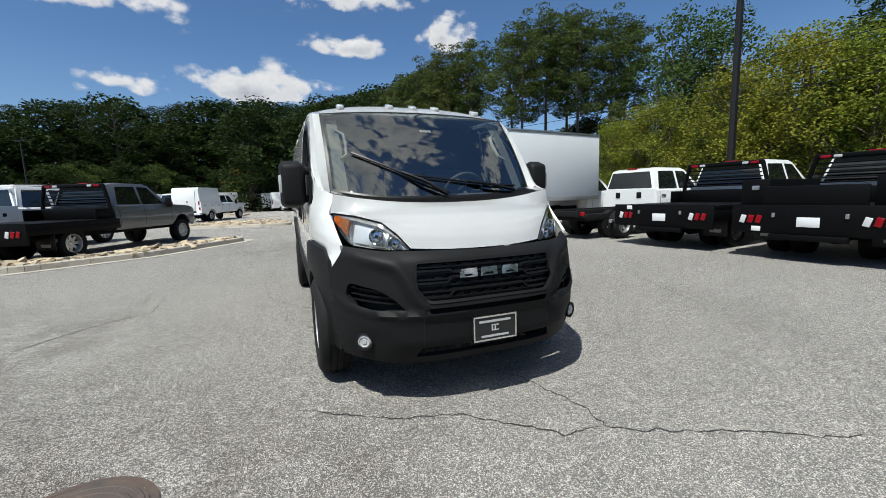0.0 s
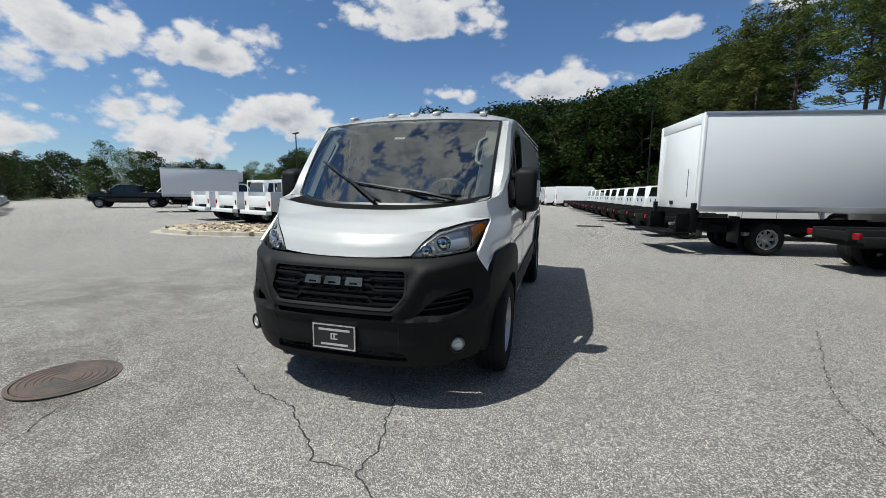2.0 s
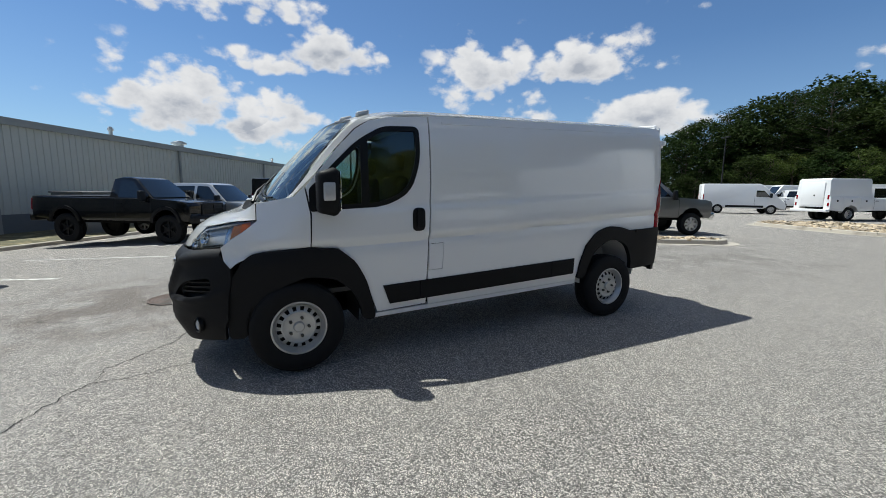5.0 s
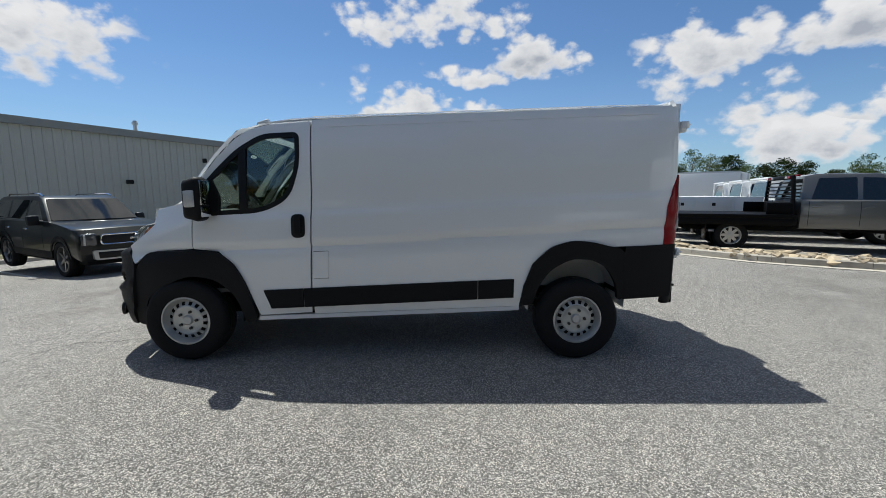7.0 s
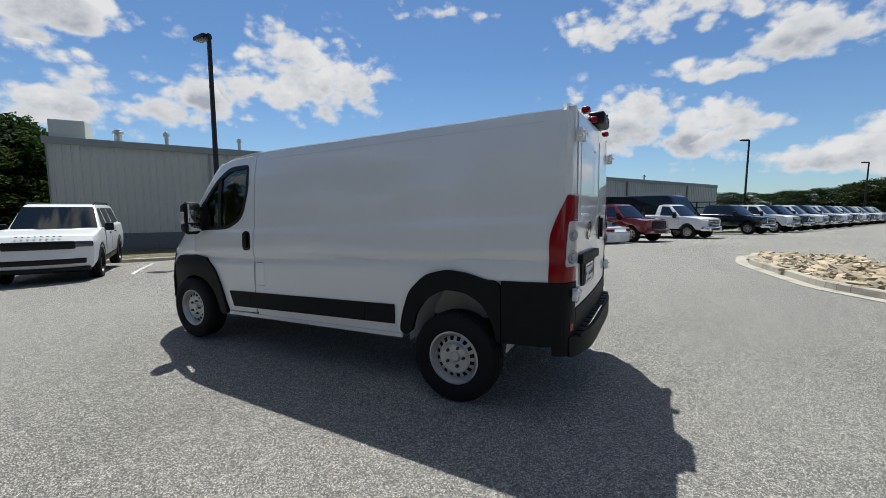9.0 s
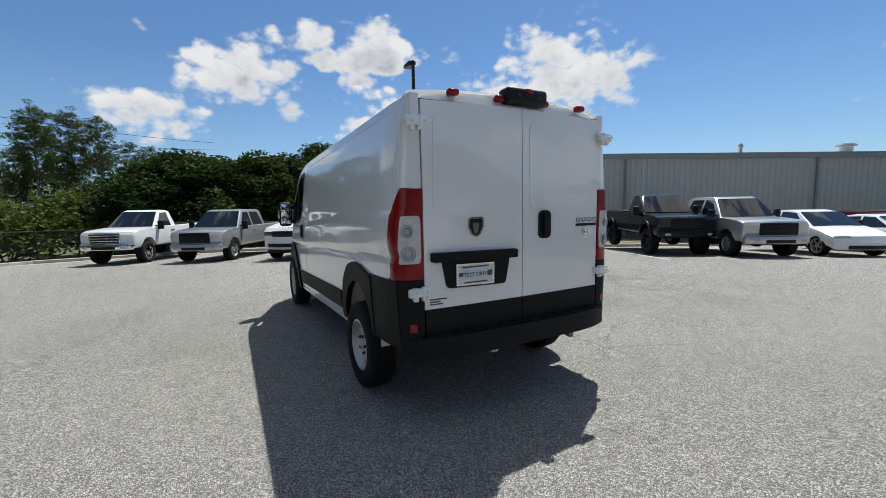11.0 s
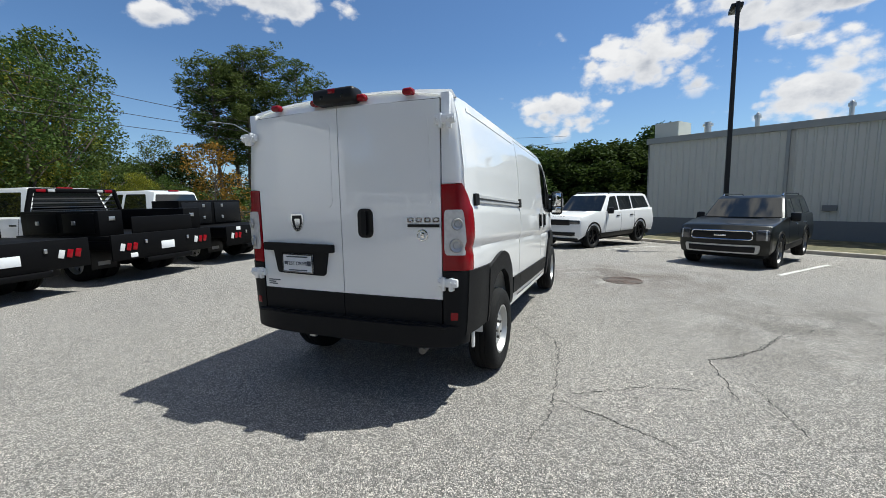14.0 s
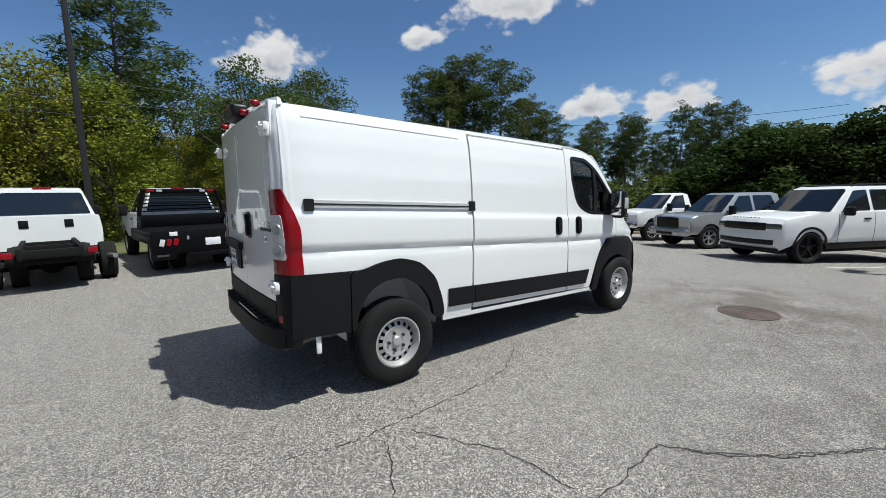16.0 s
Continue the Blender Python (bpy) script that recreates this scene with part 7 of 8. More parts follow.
        part("tail_gate", box((-0.72, end + 0.02, z0), (0.72, end + 0.06, z0 + 0.36), 0.015), FLATBED, car)
        for s in (-1, 1):
            part("box_latch", box((s * 0.88, end + 0.232, z0 + 0.30), (s * 1.0, end + 0.25, z0 + 0.38), 0.006), ALU, car)
    if tall_box:
        tb = part("tall_tool_box", box((-1.12, front - 1.1, z0 + 0.003), (1.12, front - 0.15, z0 + 0.72), 0.02), FLATBED, car, "tall black tool chest across the deck")
        for s in (-1, 1):
            part("chest_door", box((s * 0.06, front - 1.125, z0 + 0.06), (s * 1.06, front - 1.10, z0 + 0.66), 0.008), BLACK, tb)
            for zz in (0.18, 0.52):
                part("latch", box((s * 0.30, front - 1.14, z0 + zz), (s * 0.38, front - 1.12, z0 + zz + 0.09), 0.008), ALU, tb)


def service_body(car, wb, cab_end, tall=False, rack=False):
    """A white utility body with locker doors; tall: closed to a roof."""
    end, front = -wb - 1.35, cab_end - 0.10
    hw, z0 = 1.10, 0.62
    zt = 1.42
    for s in (-1, 1):
        lk = part("locker", slab([(end, z0 + 0.05), (end, zt), (front, zt), (front, z0), *arch(-wb, 0.42, 0.52, 15, 165)], 0.19, 0.015), WHITE_TRUCK, car, "white steel side lockers")
        lk.location = (s * (hw - 0.19), 0, 0)
        for y0, y1 in ((end + 0.08, -wb - 0.56), (-wb - 0.5, -wb + 0.5), (-wb + 0.58, front - 0.06)):
            zz = 1.0 if abs((y0 + y1) / 2 + wb) < 0.1 else z0 + 0.1
            part("locker_door", box((s * (hw - 0.005), y0, zz), (s * (hw + 0.012), y1, zt - 0.05), 0.008), WHITE_TRUCK, car)
            part("latch", box((s * (hw + 0.01), (y0 + y1) / 2 - 0.05, zt - 0.30), (s * (hw + 0.022), (y0 + y1) / 2 + 0.05, zt - 0.20), 0.006), BLACK, car)
        part("tail_lamp", box((s * 0.93, end - 0.02, 0.86), (s * 1.03, end + 0.01, 1.06), 0.02), RED_LENS, car)
    part("body_floor", box((-hw + 0.3, end + 0.02, 0.80), (hw - 0.3, front, 0.88), 0.01), WHITE_TRUCK, car)
    part("tail_gate", box((-0.74, end, 0.86), (0.74, end + 0.05, 1.25), 0.012), WHITE_TRUCK, car)
    part("rear_step", box((-hw, end - 0.22, 0.52), (hw, end + 0.02, 0.68), 0.02), WHITE_TRUCK, car)
    if tall:
        top = part("tall_body", slab([(end, zt - 0.02), (end + 0.03, 2.36), (end + 0.14, 2.46), (front - 0.08, 2.46), (front, 2.34), (front, zt - 0.02)], hw - 0.06, 0.05, (1.3, 0.09)), WHITE_TRUCK, car, "tall white enclosed body")
        part("rear_door", box((-0.70, end - 0.03, 0.90), (0.70, end + 0.02, 2.25), 0.02), WHITE_TRUCK, top)
        part("latch", box((0.10, end - 0.045, 1.42), (0.18, end - 0.028, 1.52), 0.01), BLACK, top)
        light_pair(top, "tail_lamp", RED_LENS, 0.90, 1.0, end - 0.02, end + 0.03, 1.25, 1.50, 0.02)
    if rack:
        rk = part("ladder_rack", box((-0.95, front + 0.1, 1.98), (0.95, front + 0.16, 2.05), 0.01), WHITE_TRUCK, car, "white ladder rack")
        for s in (-1, 1):
            bm = bmesh.new()
            add_tube(bm, [(s * 0.95, front + 0.13, zt), (s * 0.95, front + 0.13, 2.02), (s * 0.95, front + 1.9, 2.06)], 0.03, 6)
            part("rack_post", bm, WHITE_TRUCK, rk)


def box_truck(m, label, length=5.3, reefer=False, wb=5.3, z1=3.36):
    car = cab_chassis(m, label, "", cab="reg", wb=wb, category="box truck")
    end = -wb - 1.75
    hw, z0 = 1.22, 1.10
    front = end + length
    front = min(front, -1.75)
    bx = part("cargo_box", box((-hw, end, z0), (hw, front, z1), 0.03), mat("white_box_panel", (0.74, 0.75, 0.75), 0.38, var=0.05, scale=1.5, big=0.4, bump=0.05, bscale=5), car, "smooth white cargo box")
    for s in (-1, 1):
        part("base_rail", box((s * (hw - 0.01), end + 0.01, z0 - 0.04), (s * (hw + 0.012), front - 0.01, z0 + 0.10), 0.006), ALU, bx)
        part("top_rail", box((s * (hw - 0.01), end + 0.01, z1 - 0.07), (s * (hw + 0.012), front - 0.01, z1 + 0.012), 0.006), ALU, bx)
        part("rear_post", box((s * (hw - 0.14), end - 0.015, z0), (s * (hw + 0.01), end + 0.05, z1), 0.01), WHITE_TRUCK, bx)
        part("mud_flap", box((s * 0.62, -wb - 0.72, 0.30), (s * 1.10, -wb - 0.70, 0.95), 0.006), BLACK, car)
        part("post_foot", box((s * (hw - 0.13), end - 0.10, 0.55), (s * (hw + 0.0), end + 0.03, z0 + 0.16), 0.01), FLATBED, car)
    part("header", box((-hw + 0.14, end - 0.015, z1 - 0.24), (hw - 0.14, end + 0.04, z1), 0.01), WHITE_TRUCK, bx)
    dr = part("roll_door", box((-hw + 0.15, end - 0.004, z0 + 0.04), (hw - 0.15, end + 0.02, z1 - 0.25), 0.004), WHITE_TRUCK, bx, "white roll-up door")
    part("handle", box((-0.30, end - 0.03, z0 + 0.10), (-0.12, end, z0 + 0.20), 0.01), BLACK, dr)
    part("strap", box((0.62, end - 0.012, z0 + 0.3), (0.64, end - 0.004, z0 + 1.0), 0.003), BLACK, dr)
    part("sill_bar", box((-hw, end - 0.04, z0 - 0.14), (hw, end + 0.06, z0 + 0.02), 0.01), FLATBED, car)
    gate = part("lift_gate", box((-1.05, end - 0.62, 0.46), (1.05, end - 0.05, 0.54), 0.01), FLATBED, car, "black folded tail lift")
    for s in (-1, 1):
        part("lift_arm", box((s * 0.80, end - 0.30, 0.50), (s * 0.88, end + 0.1, 1.0), 0.01), FLATBED, gate)
    if reefer:
        part("cooling_unit", box((-0.8, front, 2.15), (0.8, front + 0.35, 2.85), 0.05), WHITE_TRUCK, bx)
    return car


def suv(m, paint, label, wb, hw, f, r, hood, roof, dark, rim_mat, R, style="spoke5", third=True, bright=CHROME, face="bars"):
    """A tall estate car: f and r its overhangs, hood and roof the heights."""
    car = thing("suv", m, label, "car")
    zb = 0.36
    body = [(f - 0.08, zb), (f, 0.55), (f - 0.02, hood - 0.16), (f - 0.16, hood - 0.04), (-0.15, hood + 0.06), (-0.55, hood + 0.10), (-wb - r + 0.06, hood + 0.14), (-wb - r, 0.75), (-wb - r + 0.06, zb + 0.06), *arch(-wb, R, R + 0.07, 172, 8), *arch(0, R, R + 0.07, 172, 8)]
    part("body", slab(body, hw, 0.07), paint, car)
    z = hood + 0.06
    tp = (z, 0.30)
    end = -wb - r
    gh = [(-0.66, z), (-1.32, roof - 0.08), (-1.54, roof), (end + 0.55, roof - 0.02), (end + 0.32, roof - 0.07), (end + 0.04, z + 0.02)]
    part("cabin", slab(gh, hw - 0.05, 0.06, tp), paint, car)
    part("windscreen", cross_panel((-0.72, z + 0.03), (-1.30, roof - 0.10), hw - 0.12, hw - 0.26, off=0.035, thick=0.04), GLASS_DARK, car, "dark reflecting windscreen")
    part("rear_window", cross_panel((end + 0.10, z + 0.14), (end + 0.30, roof - 0.12), hw - 0.16, hw - 0.26), GLASS_DARK, car)
    y1, y2 = -1.85, -2.85
    polys = [[(-0.98, z + 0.05), (-1.44, roof - 0.12), (y1 + 0.04, roof - 0.10), (y1 + 0.04, z + 0.06)], [(y1 - 0.05, z + 0.06), (y1 - 0.05, roof - 0.10), (y2 + 0.04, roof - 0.11), (y2 + 0.04, z + 0.08)]]
    if third:
        polys.append([(y2 - 0.05, z + 0.08), (y2 - 0.05, roof - 0.11), (end + 0.55, roof - 0.12), (end + 0.30, z + 0.12)])
    windows(car, polys, hw - 0.05, tp)
    door_seams(car, [-0.80, y1, y2], 0.50, z, hw, [y1 + 0.22, y2 + 0.22], bright, z - 0.14)
    mirrors(car, -0.98, z + 0.06, hw - 0.06, BLACK)
    for s in (-1, 1):
        bm = bmesh.new()
        add_tube(bm, [(s * (hw - 0.30), -1.50, roof - 0.01), (s * (hw - 0.29), -1.65, roof + 0.045), (s * (hw - 0.29), end + 0.75, roof + 0.035), (s * (hw - 0.30), end + 0.6, roof - 0.03)], 0.018, 6)
        part("roof_rail", bm, bright, car)
        part("side_cladding", box((s * (hw - 0.02), -wb + R + 0.08, zb + 0.01), (s * (hw + 0.012), -R - 0.08, zb + 0.17), 0.01), dark, car)
        for y in (0, -wb):
            part("arch_trim", side_panel(arch(y, R, R + 0.115, 176, 4, 13) + arch(y, R, R + 0.055, 4, 176, 13), hw, (9, 0), 0.012, 0.03, s), dark, car)
    gw = hw * 0.66
    gz0, gz1 = hood - 0.34, hood - 0.15
    gr = part("grille", box((-gw, f - 0.06, gz0), (gw, f + 0.012, gz1), 0.05), BLACK, car, "wide black grille")
    if face == "frame":
        bm = bmesh.new()
        ring = rounded([(-gw, gz0), (gw, gz0), (gw, gz1), (-gw, gz1)], 0.07)
        add_tube(bm, [(x, f + 0.012, zz) for x, zz in ring + ring[:1]], 0.016, 6)
        part("grille_frame", bm, bright, gr)
        part("badge", box((-0.13, f + 0.01, hood - 0.265), (0.13, f + 0.022, hood - 0.225), 0.01), bright, gr)
        low = rounded([(-hw * 0.80, 0.40), (hw * 0.80, 0.40), (hw * 0.82, 0.60), (-hw * 0.82, 0.60)], 0.05)
        bm = bmesh.new()
        add_prism(bm, low, lambda x, zz: (x, f + 0.03, zz), lambda x, zz: (x, f - 0.06, zz))
        skid = part("skid_plate", bm, SILVER_PAINT, car, "silver lower bumper trim")
        part("lower_intake", box((-hw * 0.73, f + 0.02, 0.43), (hw * 0.73, f + 0.038, 0.565), 0.03), BLACK, skid)
        light_pair(car, "headlamp", mat("smoked_lens", (0.05, 0.05, 0.055), 0.1, coat=1.0), gw + 0.05, hw * 0.97, f - 0.16, f + 0.0, gz0 - 0.03, gz1 + 0.03, 0.04)
        light_pair(car, "light_bar", CLEAR_LENS, hw * 0.90, hw * 0.935, f - 0.10, f + 0.008, gz0 - 0.01, gz1 + 0.01, 0.01)
    else:
        light_pair(car, "headlamp", mat("smoked_lens", (0.05, 0.05, 0.055), 0.1, coat=1.0), gw - 0.02, hw * 0.985, f - 0.20, f + 0.002, gz0 + 0.04, gz1 - 0.01, 0.03)
        part("lower_intake", box((-hw * 0.86, f - 0.03, 0.50), (hw * 0.86, f + 0.016, 0.63), 0.04), BLACK, car)
        part("lower_lip", box((-hw * 0.95, f - 0.12, 0.32), (hw * 0.95, f + 0.01, 0.42), 0.03), dark, car)
        for k in range(8):
            part("bonnet_letter", box((-0.42 + k * 0.115, f - 0.115, hood - 0.062), (-0.375 + k * 0.115, f - 0.098, hood - 0.044), 0.002), BLACK, car)
    light_pair(car, "tail_lamp", RED_LENS, hw * 0.6, hw * 0.97, end - 0.012, end + 0.05, 0.95, 1.08, 0.02)
    part("underbody", box((-hw + 0.15, end + 0.2, 0.28), (hw - 0.15, f - 0.2, 0.45), 0.03), UNDER, car)
    shape_body(car, f, end, hw, hood - 1.15, 0.17, 0.10)
    put_wheels(car, (0, -wb), hw, R, 0.26, R * 0.70, style, rim_mat)
    return car


def sedan(m, paint, label, group=""):
    car = thing("sedan", m, label, "car", group)
    wb, hw, f, r, R = 2.87, 0.92, 0.86, 1.0, 0.33
    body = [(f - 0.05, 0.26), (f, 0.48), (f - 0.10, 0.66), (-0.30, 0.90), (-wb - r + 0.1, 1.0), (-wb - r, 0.80), (-wb - r + 0.05, 0.30), *arch(-wb, R, R + 0.06, 172, 8), *arch(0, R, R + 0.06, 172, 8)]
    part("body", slab(body, hw, 0.09), paint, car)
    tp = (0.88, 0.42)
    part("cabin", slab([(-0.28, 0.86), (-1.15, 1.36), (-1.6, 1.43), (-2.3, 1.40), (-3.45, 0.96)], hw - 0.06, 0.07, tp), paint, car)
    part("windscreen", cross_panel((-0.36, 0.92), (-1.13, 1.36), hw - 0.14, hw - 0.28), GLASS_DARK, car)
    part("rear_window", cross_panel((-3.30, 1.02), (-2.42, 1.385), hw - 0.20, hw - 0.28), GLASS_DARK, car)
    windows(car, [[(-0.72, 0.95), (-1.25, 1.33), (-1.85, 1.36), (-1.85, 0.97)], [(-1.92, 0.97), (-1.92, 1.36), (-2.35, 1.34), (-2.95, 1.03)]], hw - 0.06, tp)
    door_seams(car, [-0.55, -1.88], 0.36, 0.90, hw)
    mirrors(car, -0.72, 0.98, hw - 0.08, BLACK)
    light_pair(car, "headlamp", CLEAR_LENS, 0.52, 0.88, f - 0.22, f - 0.06, 0.56, 0.68, 0.04)
    light_pair(car, "tail_lamp", RED_LENS, 0.45, 0.88, -wb - r - 0.01, -wb - r + 0.15, 0.80, 0.93, 0.03)
    part("lower_intake", box((-0.6, f - 0.05, 0.28), (0.6, f + 0.01, 0.40), 0.03), BLACK, car)
    shape_body(car, f, -wb - r, hw, -0.3, 0.25, 0.15)
    put_wheels(car, (0, -wb), hw, R, 0.22, R * 0.68, "spoke5", ALU)
    return car


def panel_van(m, paint, label, length=5.4, height=2.3, group="", dark_rear=False):
    """A plain delivery van, seen from afar."""
    car = thing("panel_van", m, label, "van", group)
    wb, hw, f = length * 0.64, 0.99, 0.92
    end = f - length
    h = height
    body = [(f - 0.04, 0.36), (f, 0.62), (f - 0.10, 0.96), (0.28, 1.28), (-0.55, h - 0.10), (-0.80, h), (end + 0.05, h), (end, h - 0.1), (end, 0.42), *arch(-wb, 0.36, 0.44, 172, 8), *arch(0, 0.36, 0.44, 172, 8)]
    part("body", slab(body, hw, 0.08, (1.2, 0.07)), paint, car)
    part("windscreen", cross_panel((0.24, 1.33), (-0.50, h - 0.17), hw - 0.12, hw - 0.2), GLASS_DARK, car)
    windows(car, [[(-0.10, 1.30), (-0.52, 1.78), (-1.0, 1.80), (-1.0, 1.32)]], hw, (1.2, 0.07))
    if dark_rear:
        windows(car, [[(-1.15, 1.34), (-1.15, 1.95), (-2.4, 1.95), (-2.4, 1.34)], [(-2.5, 1.34), (-2.5, 1.95), (-3.9, 1.95), (-3.9, 1.34)]], hw, (1.2, 0.07))
    bp = part("front_bumper", box((-hw * 0.97, f - 0.15, 0.34), (hw * 0.97, f + 0.03, 0.86), 0.07), PLASTIC, car)
    part("grille", box((-0.5, f - 0.02, 0.62), (0.5, f + 0.045, 0.84), 0.03), BLACK, bp)
    light_pair(car, "headlamp", CLEAR_LENS, 0.55, 0.96, f - 0.30, f - 0.03, 0.90, 1.08, 0.05)
    for s in (-1, 1):
        part("side_strip", box((s * (hw - 0.01), -wb + 0.5, 0.50), (s * (hw + 0.012), -0.5, 0.66), 0.008), PLASTIC, car)
        part("door_seam", box((s * (hw - 0.004), -1.10, 0.48), (s * (hw + 0.002), -1.088, 1.35)), DARK, car)
        part("tail_lamp", box((s * (hw - 0.14), end - 0.012, 0.95), (s * (hw - 0.01), end + 0.05, 1.5), 0.02), RED_LENS, car)
    part("rear_seam", box((-0.006, end - 0.006, 0.5), (0.006, end + 0.01, h - 0.15)), DARK, car)
    mirrors(car, -0.12, 1.42, hw - 0.02, BLACK, True)
    put_wheels(car, (0, -wb), hw, 0.36, 0.22, 0.21, "dual", STEEL)
    return car


E_WAY = Vector((0.9925, 0.122))      # the way the eastern row looks
E_ROW = Vector((0.122, -0.9925))     # along that row, southwards


def from_rear(x, y, way, back):
    p = Vector((x, y)) + way * back
    return facing(p.x, p.y, way.x, way.y)


WB = 4.4
# eastern row, nearest first: their tails to the lot
tr = cab_chassis(from_rear(6.86, 3.75, E_WAY, WB + 1.33), "white crew cab work truck with a black flatbed and headache rack", "eastern truck row")
flatbed(tr, WB, -2.95, 0, True, 0.0)
tr = cab_chassis(from_rear(7.15, 1.0, E_WAY, WB + 1.33), "white work truck with a black flatbed and tool boxes", "eastern truck row")
flatbed(tr, WB, -2.95, 1, True, 1.0)
tr = cab_chassis(from_rear(7.46, -1.85, E_WAY, WB + 1.33), "white work truck with a black flatbed and tall tool chest", "eastern truck row")
flatbed(tr, WB, -2.95, 0, False, 0.0, tall_box=True)
tr = cab_chassis(from_rear(6.35, 6.45, E_WAY, WB + 1.25), "white crew cab truck with a bare frame and twin rear wheels", "eastern truck row")
rear_lights(tr, -WB - 1.20, 0.72, 0.50)
box_truck(from_rear(4.25, 9.1, Vector((0.985, 0.17)), 5.3 + 1.75), "white box truck with a roll-up door and tail lift")
proto = cab_chassis(facing(9.6, 13.6, *E_WAY), "white crew cab truck with a bare black frame", "eastern truck row")
rear_lights(proto, -WB - 1.20, 0.72, 0.50)
for k in range(1, 13):
    x, y = 9.6 - 0.22 * k, 13.6 + 2.72 * k
    copy_thing(proto, facing(x, y, *E_WAY))
van0 = panel_van(facing(5.2, 51.0, 0.99, 0.14), WHITE_TRUCK, "white panel van in a distant row", 5.9, 2.5, "distant van row")
for k in range(1, 8):
    copy_thing(van0, facing(5.2 - 1.35 * k, 51.0 + 2.95 * k, 0.99, 0.14))

# north-western rows
NW = Vector((0.39, 0.92))
NWR = Vector((-0.92, 0.39))
tr = cab_chassis(facing(-5.55, 14.6, *NW), "metallic grey crew cab truck with a black flatbed", "north-western truck row", paint=GREY_PAINT)
flatbed(tr, WB, -2.95, 0, True)
svc = cab_chassis(facing(-8.3, 15.9, *NW), "white service truck with side lockers", "north-western truck row")
service_body(svc, WB, -2.95, rack=True)
for k in (1, 2):
    p = Vector((-8.3, 15.9)) + NWR * 2.9 * k
    copy_thing(svc, facing(p.x, p.y, *NW))
tr = pickup(facing(-13.9, 24.5, *NW), WHITE_TRUCK, "white crew cab pickup behind the service trucks", group="north-western truck row", rim="dual")
for k in (1, 2, 3):
    p = Vector((-13.9, 24.5)) + NWR * 2.9 * k
    copy_thing(tr, facing(p.x, p.y, *NW))
tr = cab_chassis(facing(-5.4, 35.8, 0.37, 0.93), "white crew cab truck with a tall enclosed service body")
service_body(tr, WB, -2.95, tall=True)
van1 = panel_van(facing(-12.6, 36.5, 0.75, 0.66), WHITE_TRUCK, "white panel van parked across the lane", 5.4, 2.3)
pickup(facing(-12.4, 45.5, 0.86, 0.5), WHITE_TRUCK, "white crew cab pickup parked far across the lane", rim="dual")
far_van = panel_van(facing(-10.5, 53.0, -0.7, -0.7), WHITE_TRUCK, "white panel van in a distant parking row", 5.9, 2.6, "distant parking row")
for k in range(1, 6):
    copy_thing(far_van, facing(-10.5 - 3.4 * k, 53.0 + 0.6 * k, -0.6, -0.8))
bt = box_truck(from_rear(-25.1, 18.5, Vector((0.67, 0.74)), 4.6 + 1.75), "weathered white box truck in the back row", 4.6, True, 4.6, 2.95)
blk = pickup(facing(-36.0, 22.0, -0.80, -0.60), BLACK_GLOSS, "black crew cab pickup by the far aisle", grille_mat=CHROME)
copy_thing(blk, facing(-33.5, 25.0, -0.80, -0.60))
wp = pickup(facing(-39.0, 31.4, -0.93, -0.36), WHITE_TRUCK, "white crew cab pickup by the far aisle", rim="dual")
for k in (1, 2):
    copy_thing(wp, facing(-39.0 - 4 * k, 31.4 + 2 * k, -0.93, -0.36))

# western row along the warehouse, noses to the lot
S = Vector((0.54, 0.84))


def nose_at(x, y, way=S):
    """Front right wheel's place given."""
    c = Vector((x, y)) - Vector((way.y, -way.x)) * 0.85
    return facing(c.x, c.y, way.x, way.y)


pickup(nose_at(-11.3, -2.25), BLACK_GLOSS, "lifted black regular cab pickup with black wheels", "reg", "bed", 0.20, 0.47, BLACK, BLACK, "spoke", BLACK, "western row", "cross", 3.57, flares=BLACK)
pickup(nose_at(-12.4, -0.2), SILVER_PAINT, "silver crew cab pickup with a dark grille", grille_mat=BLACK, bumper_mat=SILVER_PAINT, rim="spoke", group="western row")
sedan(nose_at(-14.5, 1.3), WHITE_TRUCK, "white saloon car with its nose to the lane", "western row")
sd = facing(-19.6, 0.05, -0.54, -0.84)
sedan(sd, WHITE_TRUCK, "white saloon car with its tail to the lane", "western row")
pickup(nose_at(-19.0, 3.7), RED_PAINT, "dark red crew cab pickup", grille_mat=BLACK, bumper_mat=RED_PAINT, group="western row", front_style="cross")
pickup(nose_at(-22.9, 6.35), WHITE_TRUCK, "white regular cab pickup with chrome bumper", "reg", rim="dual", group="western row")
panel_van(nose_at(-25.3, 5.9), BLACK_GLOSS, "long black passenger van behind the pickups", 6.9, 2.6, dark_rear=True, group="western row")
p = Vector((-29.5, 10.0))
rowp = {"b": pickup(nose_at(-28.9, 10.0), BLUE_BLACK, "dark blue crew cab pickup", group="western row"), "w": pickup(nose_at(-31.8, 11.9), WHITE_TRUCK, "white crew cab pickup with chrome bumper", rim="dual", group="western row")}
for k, c in enumerate("bwbwb"):
    q = Vector((-31.8, 11.9)) + Vector((-2.75, 1.5)) * (k + 1)
    copy_thing(rowp[c], nose_at(q.x, q.y))
pickup(nose_at(-48.5, 20.3), RED_PAINT, "red crew cab pickup down the row", group="western row")
for k, c in enumerate("wbwbw"):
    q = Vector((-48.5, 20.3)) + Vector((-2.9, 1.55)) * (k + 1)
    copy_thing(rowp[c], nose_at(q.x, q.y))
tl = thing("utility_trailer", facing(-35.5, 9.8, *S), "black mesh utility trailer raised behind the trucks", "trailer")
